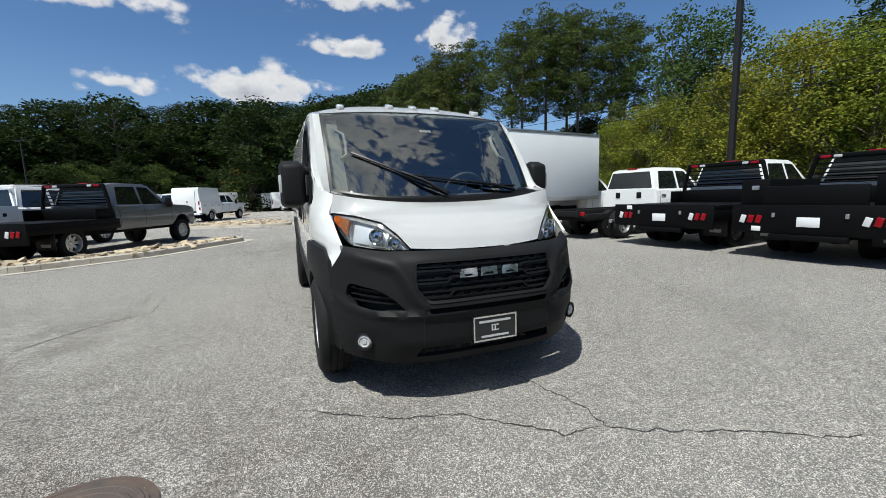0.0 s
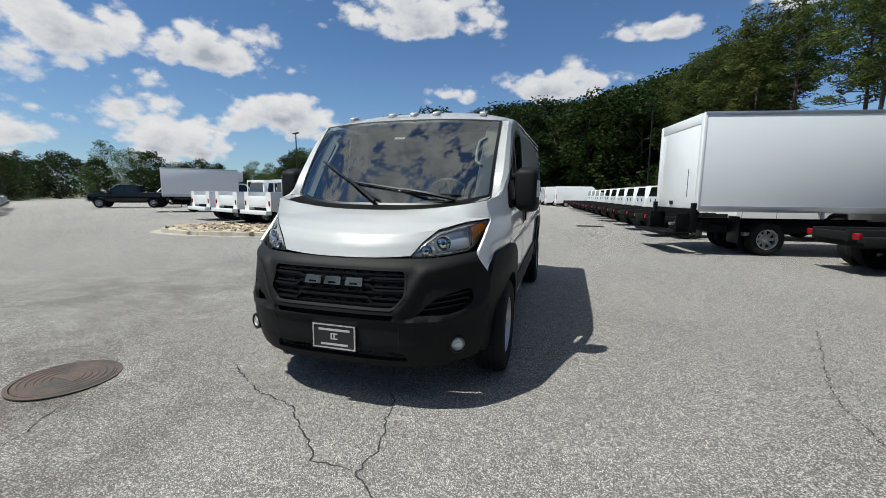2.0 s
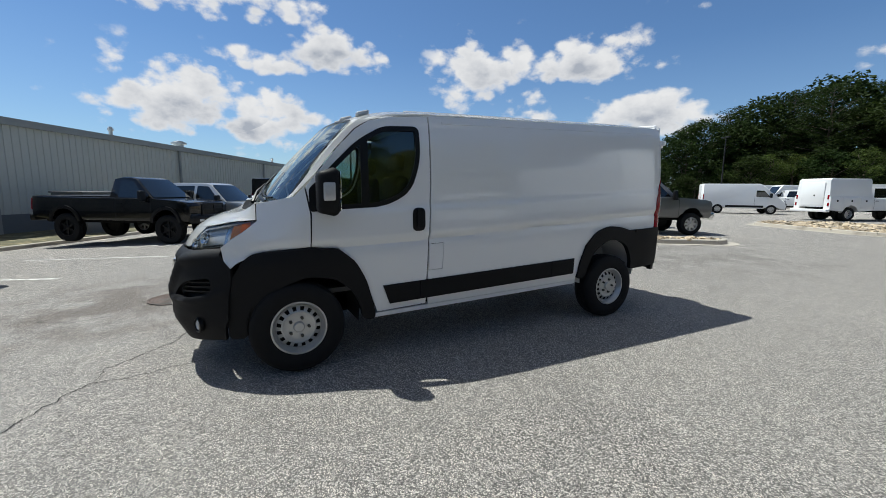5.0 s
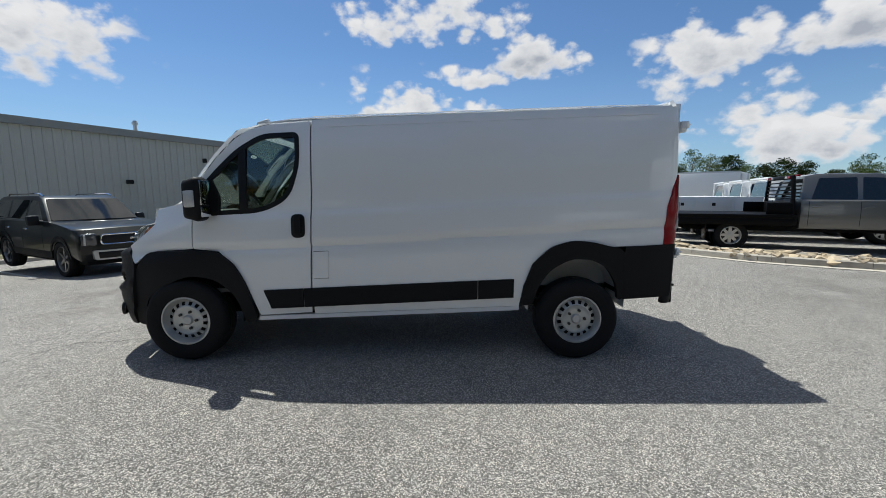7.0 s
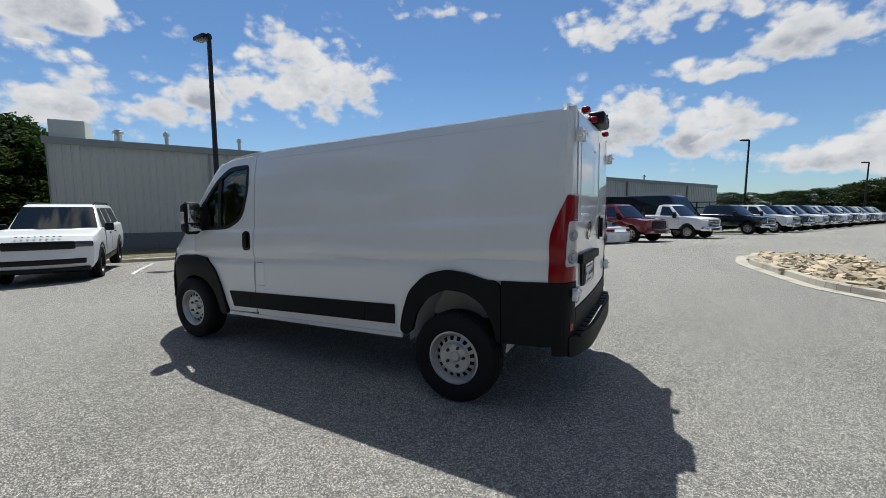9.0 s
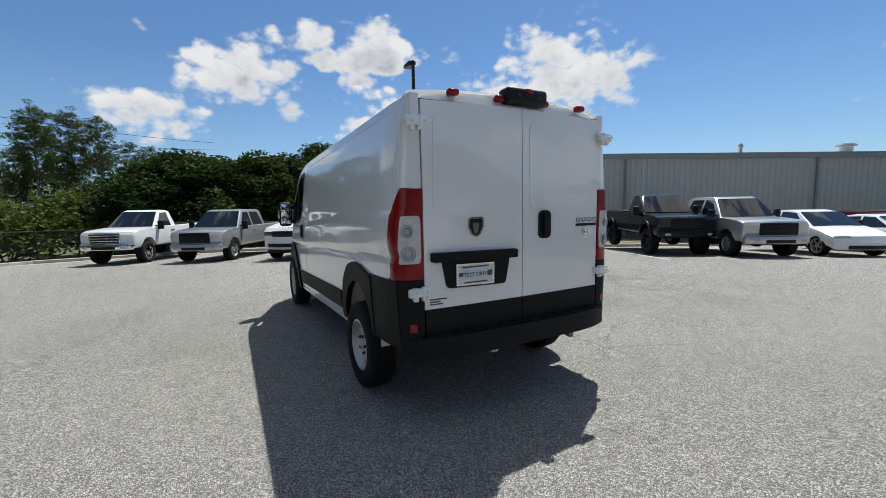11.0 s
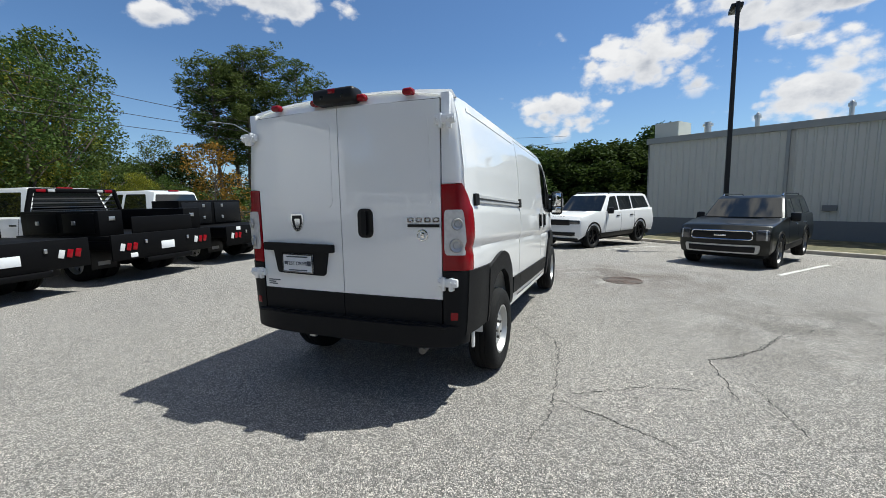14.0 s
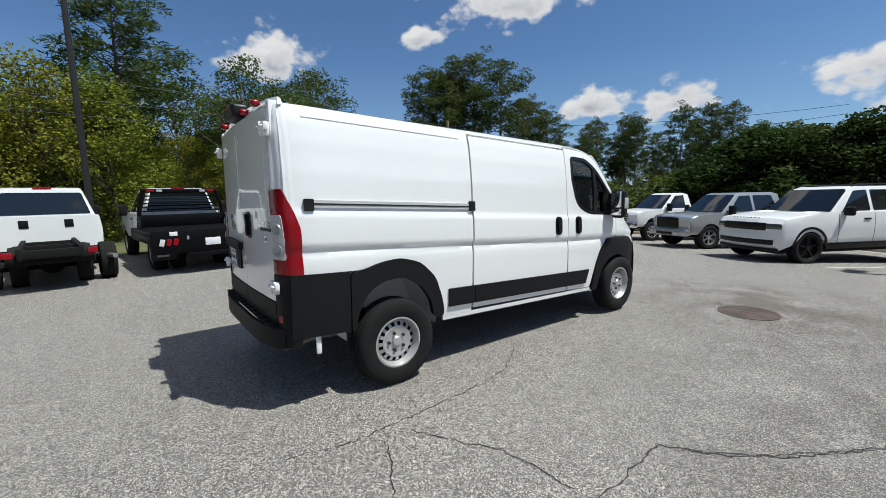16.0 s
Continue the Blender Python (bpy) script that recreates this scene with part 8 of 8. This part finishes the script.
for s in (-1, 1):
    bm = bmesh.new()
    add_box(bm, (s * 0.95, -4.2, 1.9), (s * 1.0, 1.0, 1.96), 0.01)
    add_box(bm, (s * 0.95, -4.2, 2.35), (s * 1.0, 1.0, 2.41), 0.01)
    part("side_rail", bm, BLACK, tl)
    for k in range(6):
        part("rail_post", box((s * 0.95, -4.2 + k * 1.03, 0.5), (s * 1.0, -4.15 + k * 1.03, 2.4), 0.01), BLACK, tl)
part("deck", box((-1.0, -4.2, 1.86), (1.0, 1.0, 1.92), 0.01), BLACK, tl)
bm = bmesh.new()
for s in (-1, 1):
    for y in (-1.2, -2.1):
        add_cyl(bm, 0.34, 0.34, 0.2, pose(s * 1.05, y, 0.34, 0, 90, 0), 24)
part("running_gear", bm, RUBBER, tl)

car = sedan(facing(-8.5, 76.0, 0.95, -0.3), SILVER_PAINT, "silver saloon car at the end of the lane", "far cars")
copy_thing(car, facing(-3.6, 78.0, 0.95, -0.3))

# southern bays, noses to the van
suv(facing(-4.85, -5.2, 0.47, 0.883), mat("dark_green_black_paint", (0.006, 0.0075, 0.007), 0.3, 0.0, var=0.08, coat=0.4, spec=0.2), "dark metallic SUV with a silver lower bumper", 2.9, 0.985, 0.93, 1.14, 1.06, 1.72, PLASTIC, GREY_PAINT, 0.385, "spoke", bright=CHROME, face="frame")
suv(facing(-0.57, -8.75, 0.50, 0.866), WHITE_TRUCK, "white full-size SUV with black wheels and trim", 3.3, 1.03, 0.96, 1.22, 1.20, 1.95, BLACK, BLACK, 0.42, "spoke5", bright=BLACK)
pickup(facing(2.4, -10.9, 0.48, 0.877), SILVER_PAINT, "silver crew cab pickup with black grille and big wheels", grille_mat=BLACK, bumper_mat=SILVER_PAINT, rim="spoke", rim_mat=ALU, R=0.42)
pickup(facing(5.35, -12.9, 0.42, 0.907), WHITE_TRUCK, "old square white pickup with chrome grille", "reg", lift=0.12, R=0.42, rim="dual", rim_mat=CHROME)

# ---------------------------------------------------------------- trees and shrubs


def leaf_material(name, col, var=0.35):
    m = bpy.data.materials.new(name)
    m.use_nodes = True
    nt = m.node_tree
    nt.nodes.clear()
    add, link = nt.nodes.new, nt.links.new
    geo, info = add("ShaderNodeNewGeometry"), add("ShaderNodeObjectInfo")
    co = add("ShaderNodeTexCoord")
    nz = add("ShaderNodeTexNoise")
    nz.inputs["Scale"].default_value, nz.inputs["Detail"].default_value = 0.55, 3.0
    link(co.outputs["Object"], nz.inputs["Vector"])
    ramp_ = add("ShaderNodeMix")
    ramp_.data_type = "RGBA"
    ramp_.inputs["A"].default_value = (*[c * (1 - var) for c in col], 1)
    ramp_.inputs["B"].default_value = (col[0] * (1 + var * 1.3), col[1] * (1 + var), col[2] * (1 + var * 0.3), 1)
    link(geo.outputs["Random Per Island"], ramp_.inputs["Factor"])
    hsv = add("ShaderNodeHueSaturation")
    mr = add("ShaderNodeMapRange")
    mr.inputs["To Min"].default_value, mr.inputs["To Max"].default_value = 0.62, 1.35
    link(nz.outputs["Fac"], mr.inputs["Value"])
    link(mr.outputs[0], hsv.inputs["Value"])
    hr = add("ShaderNodeMapRange")
    hr.inputs["To Min"].default_value, hr.inputs["To Max"].default_value = 0.475, 0.515
    link(info.outputs["Random"], hr.inputs["Value"])
    link(hr.outputs[0], hsv.inputs["Hue"])
    link(ramp_.outputs["Result"], hsv.inputs["Color"])
    df, tr, mx, out = add("ShaderNodeBsdfPrincipled"), add("ShaderNodeBsdfTranslucent"), add("ShaderNodeMixShader"), add("ShaderNodeOutputMaterial")
    df.inputs["Roughness"].default_value, df.inputs["Specular IOR Level"].default_value = 0.7, 0.12
    mx.inputs[0].default_value = 0.30
    link(hsv.outputs["Color"], df.inputs["Base Color"])
    link(hsv.outputs["Color"], tr.inputs["Color"])
    link(df.outputs[0], mx.inputs[1])
    link(tr.outputs[0], mx.inputs[2])
    link(mx.outputs[0], out.inputs["Surface"])
    return m


PINE_LEAF = leaf_material("pine_needles", (0.066, 0.094, 0.028))
DARK_LEAF = leaf_material("dark_forest_leaves", (0.022, 0.040, 0.011))
DENSE_LEAF = leaf_material("dense_green_leaves", (0.038, 0.066, 0.016))
GREEN_LEAF = leaf_material("green_leaves", (0.060, 0.096, 0.026))
YELLOW_LEAF = leaf_material("yellow_green_leaves", (0.16, 0.19, 0.028))
ORANGE_LEAF = leaf_material("turning_leaves", (0.20, 0.13, 0.025))
BARK = mat("grey_brown_bark", (0.11, 0.085, 0.065), 0.95, var=0.35, scale=9, bump=0.7, bscale=35)


def leaf_cloud(clumps, per, size, rng, long=1.0, wide=0.55):
    """Verts and faces of many small leaves: clumps of (centre, radius, squash)."""
    vs, fs = [], []
    for c, r, sq in clumps:
        n = max(6, int(per * r * r))
        d = rng.normal(size=(n, 3))
        d /= np.linalg.norm(d, axis=1)[:, None]
        rad = r * rng.uniform(0.45, 1.06, n) ** 0.7
        p = np.array(c) + d * rad[:, None] * np.array((1, 1, sq))
        a = rng.normal(size=(n, 3))
        a[:, 2] *= 0.6
        a /= np.linalg.norm(a, axis=1)[:, None]
        b = np.cross(a, rng.normal(size=(n, 3)))
        b /= np.linalg.norm(b, axis=1)[:, None]
        s = size * rng.uniform(0.6, 1.3, n)[:, None]
        k = len(vs) // 1
        quad = np.stack([p - a * s * long, p + b * s * wide, p + a * s * long, p - b * s * wide], 1).reshape(-1, 3)
        base = sum(len(v) for v in vs)
        vs.append(quad)
        fs.append(base + np.arange(n * 4).reshape(n, 4))
    return np.concatenate(vs), np.concatenate(fs)


def cloud_object(name, data, material, parent):
    v, f = data
    me = bpy.data.meshes.new(name)
    me.from_pydata(v.tolist(), [], f.tolist())
    me.materials.append(material)
    ob = new(name, me)
    ob.parent = parent
    return ob


def limb(bm, a, b, r0, r1, rng, bend=0.12, n=5):
    a, b = Vector(a), Vector(b)
    side = Vector(rng.normal(size=3)) * (b - a).length * bend
    add_tube(bm, [a.lerp(b, t) + side * math.sin(math.pi * t) for t in np.linspace(0, 1, n)], [r0 + (r1 - r0) * t for t in np.linspace(0, 1, n)], 6)


def pine(seed, material, label, h=16.0, bare=0.50, spread=3.0, boughs=44, per=170, flat=0.5):
    """Boughs leave the trunk in turn, rise outwards and carry separate tufts of needles along their outer half."""
    rng = np.random.default_rng(seed)
    t = thing("pine_tree", Matrix(), label, "tree", "pine trees")
    bm = bmesh.new()
    lean = rng.normal(size=2) * 0.25
    limb(bm, (0, 0, -0.3), (lean[0], lean[1], h * 0.97), 0.013 * h, 0.03, rng, 0.012, 9)
    cl = []
    for k in range(boughs):
        u = (k + rng.uniform(0.1, 0.9)) / boughs
        z = h * (bare + (0.97 - bare) * u)
        w = spread * (1 - u ** 2.6) ** 0.55 * (0.55 + 0.45 * min(1.0, u / 0.35)) * rng.uniform(0.55, 1.1)
        a = k * 2.4 + rng.uniform(-0.5, 0.5)
        root = Vector((lean[0] * z / h, lean[1] * z / h, z - 0.22 * w))
        tip = root + Vector((w * math.cos(a), w * math.sin(a), w * (0.10 + 0.55 * u) + 0.1))
        limb(bm, root, tip, 0.045, 0.012, rng, 0.08, 4)
        n = max(2, int(w / 0.62) + 1)
        for j in range(n):
            q = root.lerp(tip, 1 - 0.62 * j / n) + Vector(rng.normal(size=3)) * 0.24
            cl.append((tuple(q), rng.uniform(0.38, 0.74) * (spread / 2.8) ** 0.5, flat))
    cl.append(((lean[0], lean[1], h * 0.98), 0.55, 0.9))
    part("trunk", bm, BARK, t, smooth=60)
    cloud_object("crown", leaf_cloud(cl, per, 0.125, rng, 1.35, 0.30), material, t)
    return t


def broadleaf(seed, material, label, h=9.0, w=3.0, low=0.12, clumps=60, per=85, leaf=0.13, name="broadleaf_tree"):
    rng = np.random.default_rng(seed)
    t = thing(name, Matrix(), label, "tree", "broadleaf trees")
    bm = bmesh.new()
    limb(bm, (0, 0, -0.3), (0, 0, h * 0.72), 0.02 * h, 0.03, rng, 0.02, 8)
    cl = []
    for k in range(clumps):
        u = low + (1 - low) * ((k + rng.uniform()) / clumps)
        prof = math.sin(math.pi * min(0.97, 0.16 + 0.80 * (u - low) / (1 - low))) ** 0.7
        rr = w * prof * rng.uniform(0.35, 1.08)
        a = rng.uniform(0, 2 * math.pi)
        c = (rr * math.cos(a), rr * math.sin(a), h * u)
        if k % 3 == 0:
            limb(bm, (0, 0, h * max(0.1, u - 0.22)), c, 0.055, 0.012, rng, 0.1, 4)
        cl.append((c, rng.uniform(0.5, 1.05) * (w / 3.0) ** 0.5, 0.8))
    part("trunk", bm, BARK, t, smooth=60)
    cloud_object("crown", leaf_cloud(cl, per, leaf, rng), material, t)
    return t


def shrub(seed, material, label, h=2.6, w=1.7):
    rng = np.random.default_rng(seed)
    t = thing("shrub", Matrix(), label, "shrub", "shrubs by the fence")
    cl = []
    for k in range(34):
        a, u = rng.uniform(0, 2 * math.pi), rng.uniform(0.08, 1.0)
        rr = w * math.sqrt(max(0.05, 1 - (u * 0.95) ** 2)) * rng.uniform(0.3, 1.0)
        cl.append(((rr * math.cos(a), rr * math.sin(a), h * u * 0.86), rng.uniform(0.35, 0.62), 0.85))
    bm = bmesh.new()
    for k in range(7):
        a = rng.uniform(0, 2 * math.pi)
        limb(bm, (0.15 * math.cos(a), 0.15 * math.sin(a), -0.1), (w * 0.6 * math.cos(a), w * 0.6 * math.sin(a), h * 0.7), 0.03, 0.01, rng)
    # long shoots that stand out of the top
    for k in range(9):
        a = rng.uniform(0, 2 * math.pi)
        limb(bm, (w * 0.4 * math.cos(a), w * 0.4 * math.sin(a), h * 0.7), (w * 0.75 * math.cos(a), w * 0.75 * math.sin(a), h * rng.uniform(1.0, 1.16)), 0.012, 0.004, rng)
    part("stems", bm, BARK, t, smooth=60)
    cloud_object("crown", leaf_cloud(cl, 230, 0.095, rng), material, t)
    return t


def tree_z(x, y):
    return g(x, max(y, -30)) - 0.05


PROTO = {
    "pine": [pine(11, PINE_LEAF, "tall pine with a bare trunk and high crown"), pine(12, PINE_LEAF, "tall pine with a bare trunk and ragged crown", bare=0.40, spread=3.3, boughs=50), pine(15, PINE_LEAF, "tall pine with a rounded crown", bare=0.58, spread=2.7, boughs=38)],
    "fir": [pine(13, DARK_LEAF, "dark evergreen clothed almost to the ground", bare=0.06, spread=3.6, boughs=64, per=110, flat=0.6), pine(14, DARK_LEAF, "dark broad evergreen in the wood", bare=0.10, spread=4.0, boughs=60, per=100, flat=0.6)],
    "green": [broadleaf(21, GREEN_LEAF, "green broadleaf tree with full crown", 10, 3.2, 0.10, 74, 190, 0.09), broadleaf(22, GREEN_LEAF, "green broadleaf tree with loose crown", 10, 2.6, 0.2, 56, 190, 0.09)],
    "dark": [broadleaf(23, DARK_LEAF, "dark green broadleaf tree in the wood", 10, 3.6, 0.04, 84, 130, 0.15), broadleaf(24, DARK_LEAF, "dark green broadleaf tree in the wood", 10, 3.2, 0.04, 80, 130, 0.15)],
    "yellow": [broadleaf(25, YELLOW_LEAF, "yellow-green broadleaf tree behind the trucks", 9, 3.2, 0.05, 90, 210, 0.085), broadleaf(26, YELLOW_LEAF, "yellow-green broadleaf tree by the fence", 9, 2.7, 0.05, 84, 210, 0.085)],
    "orange": [broadleaf(27, ORANGE_LEAF, "tree with leaves turning orange", 8, 2.4, 0.05, 54)],
    "dense": [broadleaf(41, DENSE_LEAF, "dense dark green tree by the warehouse corner", 6, 2.7, 0.03, 170, 330, 0.115), broadleaf(42, DENSE_LEAF, "dense dark green rounded tree", 6, 2.4, 0.05, 160, 330, 0.115)],
    "shrub": [shrub(31, GREEN_LEAF, "green shrub behind the fence"), shrub(32, leaf_material("light_green_leaves", (0.085, 0.125, 0.028)), "light green shrub behind the fence")],
}
NOMINAL = {"dense": 6.3, "pine": 16.5, "fir": 16.5, "green": 10.5, "dark": 10.5, "yellow": 9.5, "orange": 8.5, "shrub": 2.7}
USED = set()
FIRST = {}
TREE_RNG = random.Random(77)


def plant(kind, x, y, h, wide=1.0):
    protos = PROTO[kind]
    t = protos[TREE_RNG.randrange(len(protos))]
    k = h / NOMINAL[kind]
    m = pose(x, y, tree_z(x, y), 0, 0, TREE_RNG.uniform(0, 360)) @ Matrix.Diagonal((k * wide, k * wide, k, 1))
    if t.name in USED:
        copy_thing(t, m @ Matrix.Diagonal((*(1 / v for v in FIRST[t.name]), 1)))
    else:
        USED.add(t.name)
        FIRST[t.name] = (k * wide, k * wide, k)
        t.matrix_world = m


def polar(az, d):
    return d * math.sin(radians(az)), 2.0 + d * math.cos(radians(az))


def belt(az0, az1, n, d0, d1, kinds, skyline, low=0.78, wide=1.0):
    """Trees spread over a sector; skyline gives the elevation of their tops by azimuth."""
    for k in range(n):
        az = az0 + (az1 - az0) * (k + TREE_RNG.uniform(0.1, 0.9)) / n
        d = TREE_RNG.uniform(d0, d1)
        x, y = polar(az % 360, d)
        el = float(np.interp(az, *zip(*skyline)))
        h = 1.6 + 1.05 * d * math.tan(radians(el)) - tree_z(x, y)
        plant(TREE_RNG.choice(kinds), x, y, h * TREE_RNG.uniform(low, 1.0), wide)


NORTH = [(-40, 4.0), (-33, 8.2), (-24, 10.5), (-16, 11.6), (-3, 12.6), (8, 13.8), (16, 15.2), (22, 18.5)]
belt(-34, 22, 30, 84, 98, ["fir", "fir", "dark"], NORTH, 0.93, 1.25)
belt(-32, 20, 34, 78, 86, ["fir", "dark", "fir"], NORTH, 0.62, 1.3)
belt(-30, 10, 26, 74, 80, ["dark", "green"], [(-34, 4), (10, 5.5)], 0.7, 1.6)
belt(-6, 16, 14, 58, 72, ["fir", "pine", "dark"], NORTH, 0.75, 1.2)
plant("orange", *polar(-5.6, 66), 7.2, 1.35)
EAST = [(12, 13), (20, 15), (27, 16.5), (43, 17), (49, 16), (52, 14), (57, 17.5), (62, 17.5), (70, 16), (80, 16.5), (88, 17.5), (96, 15.5), (107, 15), (110, 10.5), (117, 9.2), (122, 8)]


def stand(kind, x, y, top, wide=1.0):
    """One tree by its place and the height of its top."""
    plant(kind, x, y, top - tree_z(x, y), wide)


for x, y, top in ((22.2, 34.0, 19.3), (25.7, 34.1, 20.4), (27.0, 30.5, 19.2), (30.2, 30.3, 19.3), (32.8, 30.6, 18.8), (24.0, 38.5, 19.5), (29.5, 35.5, 20.5), (21.2, 43.7, 20.3), (19.6, 46.4, 19.8), (18.9, 49.0, 19.5), (23.0, 48.0, 20.5), (17.4, 51.8, 18.9), (16.5, 54.1, 18.7), (15.2, 58.6, 18.1), (20.5, 55.0, 20.0)):
    stand("pine", x, y, top, 1.05)
for x, y, top in ((30.2, -19.9, 14.7), (30.0, -22.4, 15.8), (29.4, -25.2, 17.0), (26.2, -24.9, 15.3), (32.5, -23.5, 15.4), (26.8, -29.8, 12.4), (25.6, -31.6, 11.2), (31.8, -36.5, 14.3)):
    stand("pine", x, y, top, 1.2)
for x, y, top in ((15.4, -40.9, 10.9), (13.8, -43.6, 11.3), (11.4, -42.4, 10.5), (25.9, -49.1, 12.5), (29.0, -47.3, 12.4), (21.9, -44.2, 11.2), (26.1, -41.0, 10.6)):
    stand("pine", x, y, top, 0.95)
stand("pine", 23.0, 4.8, 13.5, 1.15)
for x, y, top in ((22.3, -4.8, 9.9), (20.1, -2.4, 8.4), (21.4, -0.3, 9.8), (27.7, -7.1, 11.7), (23.4, 17.1, 13.0), (26.5, 16.4, 13.3)):
    stand("green", x, y, top, 0.95)
for x, y, top in ((20.1, 8.0, 7.8), (20.7, 5.9, 7.6), (19.6, 10.6, 7.3)):
    stand("yellow", x, y, top, 1.1)
stand("orange", 17.0, -8.4, 4.8, 1.0)
belt(15, 46, 14, 44, 56, ["fir", "dark"], [(12, 9), (45, 10)], 0.7, 1.1)
belt(14, 60, 18, 27, 33, ["yellow", "green", "dark"], [(14, 6), (60, 8)], 0.75, 1.1)
belt(50, 118, 18, 26, 34, ["green", "green", "yellow"], EAST, 0.78, 1.1)
belt(48, 118, 22, 21, 25, ["yellow", "yellow", "green"], [(48, 11), (60, 12.5), (75, 13), (92, 10), (104, 8), (118, 6)], 0.72, 1.05)
belt(50, 122, 20, 30, 40, ["dark", "fir"], [(50, 10), (100, 9), (122, 6.5)], 0.8, 1.2)
SOUTH = [(118, 9), (143, 9.5), (147, 9.5), (155, 9.6), (166, 9.4), (172, 8.5)]
belt(143, 172, 12, 46, 60, ["pine"], SOUTH, 0.75, 0.9)
belt(118, 176, 26, 52, 70, ["fir", "green", "dark"], [(118, 5.5), (150, 6.0), (176, 5.0)], 0.7, 1.2)
belt(138, 166, 6, 25, 29, ["shrub"], [(138, 3.6), (150, 3.4), (166, 3.0)], 0.75, 1.25)
belt(110, 138, 4, 23, 27, ["shrub", "shrub"], [(110, 3.4), (138, 3.6)], 0.75, 1.3)
plant("orange", *polar(121, 30), 6.5, 1.0)
plant("dark", *polar(163, 30), 4.6, 1.5)
plant("dense", *polar(168.0, 27), 5.4, 1.3)
plant("dense", *polar(174.0, 28), 6.2, 1.3)
plant("dense", *polar(171.5, 26), 5.9, 1.35)
plant("dense", *polar(176.5, 26), 5.7, 1.35)
plant("dense", *polar(181.0, 26), 6.1, 1.1)
plant("dense", *polar(185.5, 27), 6.0, 1.2)
plant("dense", *polar(190.5, 29), 6.8, 1.0)
plant("dark", *polar(168.5, 33), 5.4, 1.6)
WEST = [(-78, 1.6), (-73, 2.2), (-66, 3.6), (-60, 5.2), (-55, 5.2), (-50, 3.4), (-46, 4.6), (-40, 4.2), (-33, 8)]
belt(-66, -33, 24, 100, 125, ["dark", "green", "fir"], WEST, 0.55, 1.15)
belt(-66, -34, 18, 90, 100, ["dark", "green"], WEST, 0.45, 1.3)
belt(-84, -64, 18, 190, 260, ["dark"], WEST, 0.85, 2.6)
belt(-110, -84, 12, 220, 280, ["dark"], [(-110, 1.6), (-84, 1.6)], 0.85, 2.6)
for protos in PROTO.values():
    for t in protos:
        if t.name not in USED:
            for o in (*t.children_recursive, t):
                bpy.data.objects.remove(o)
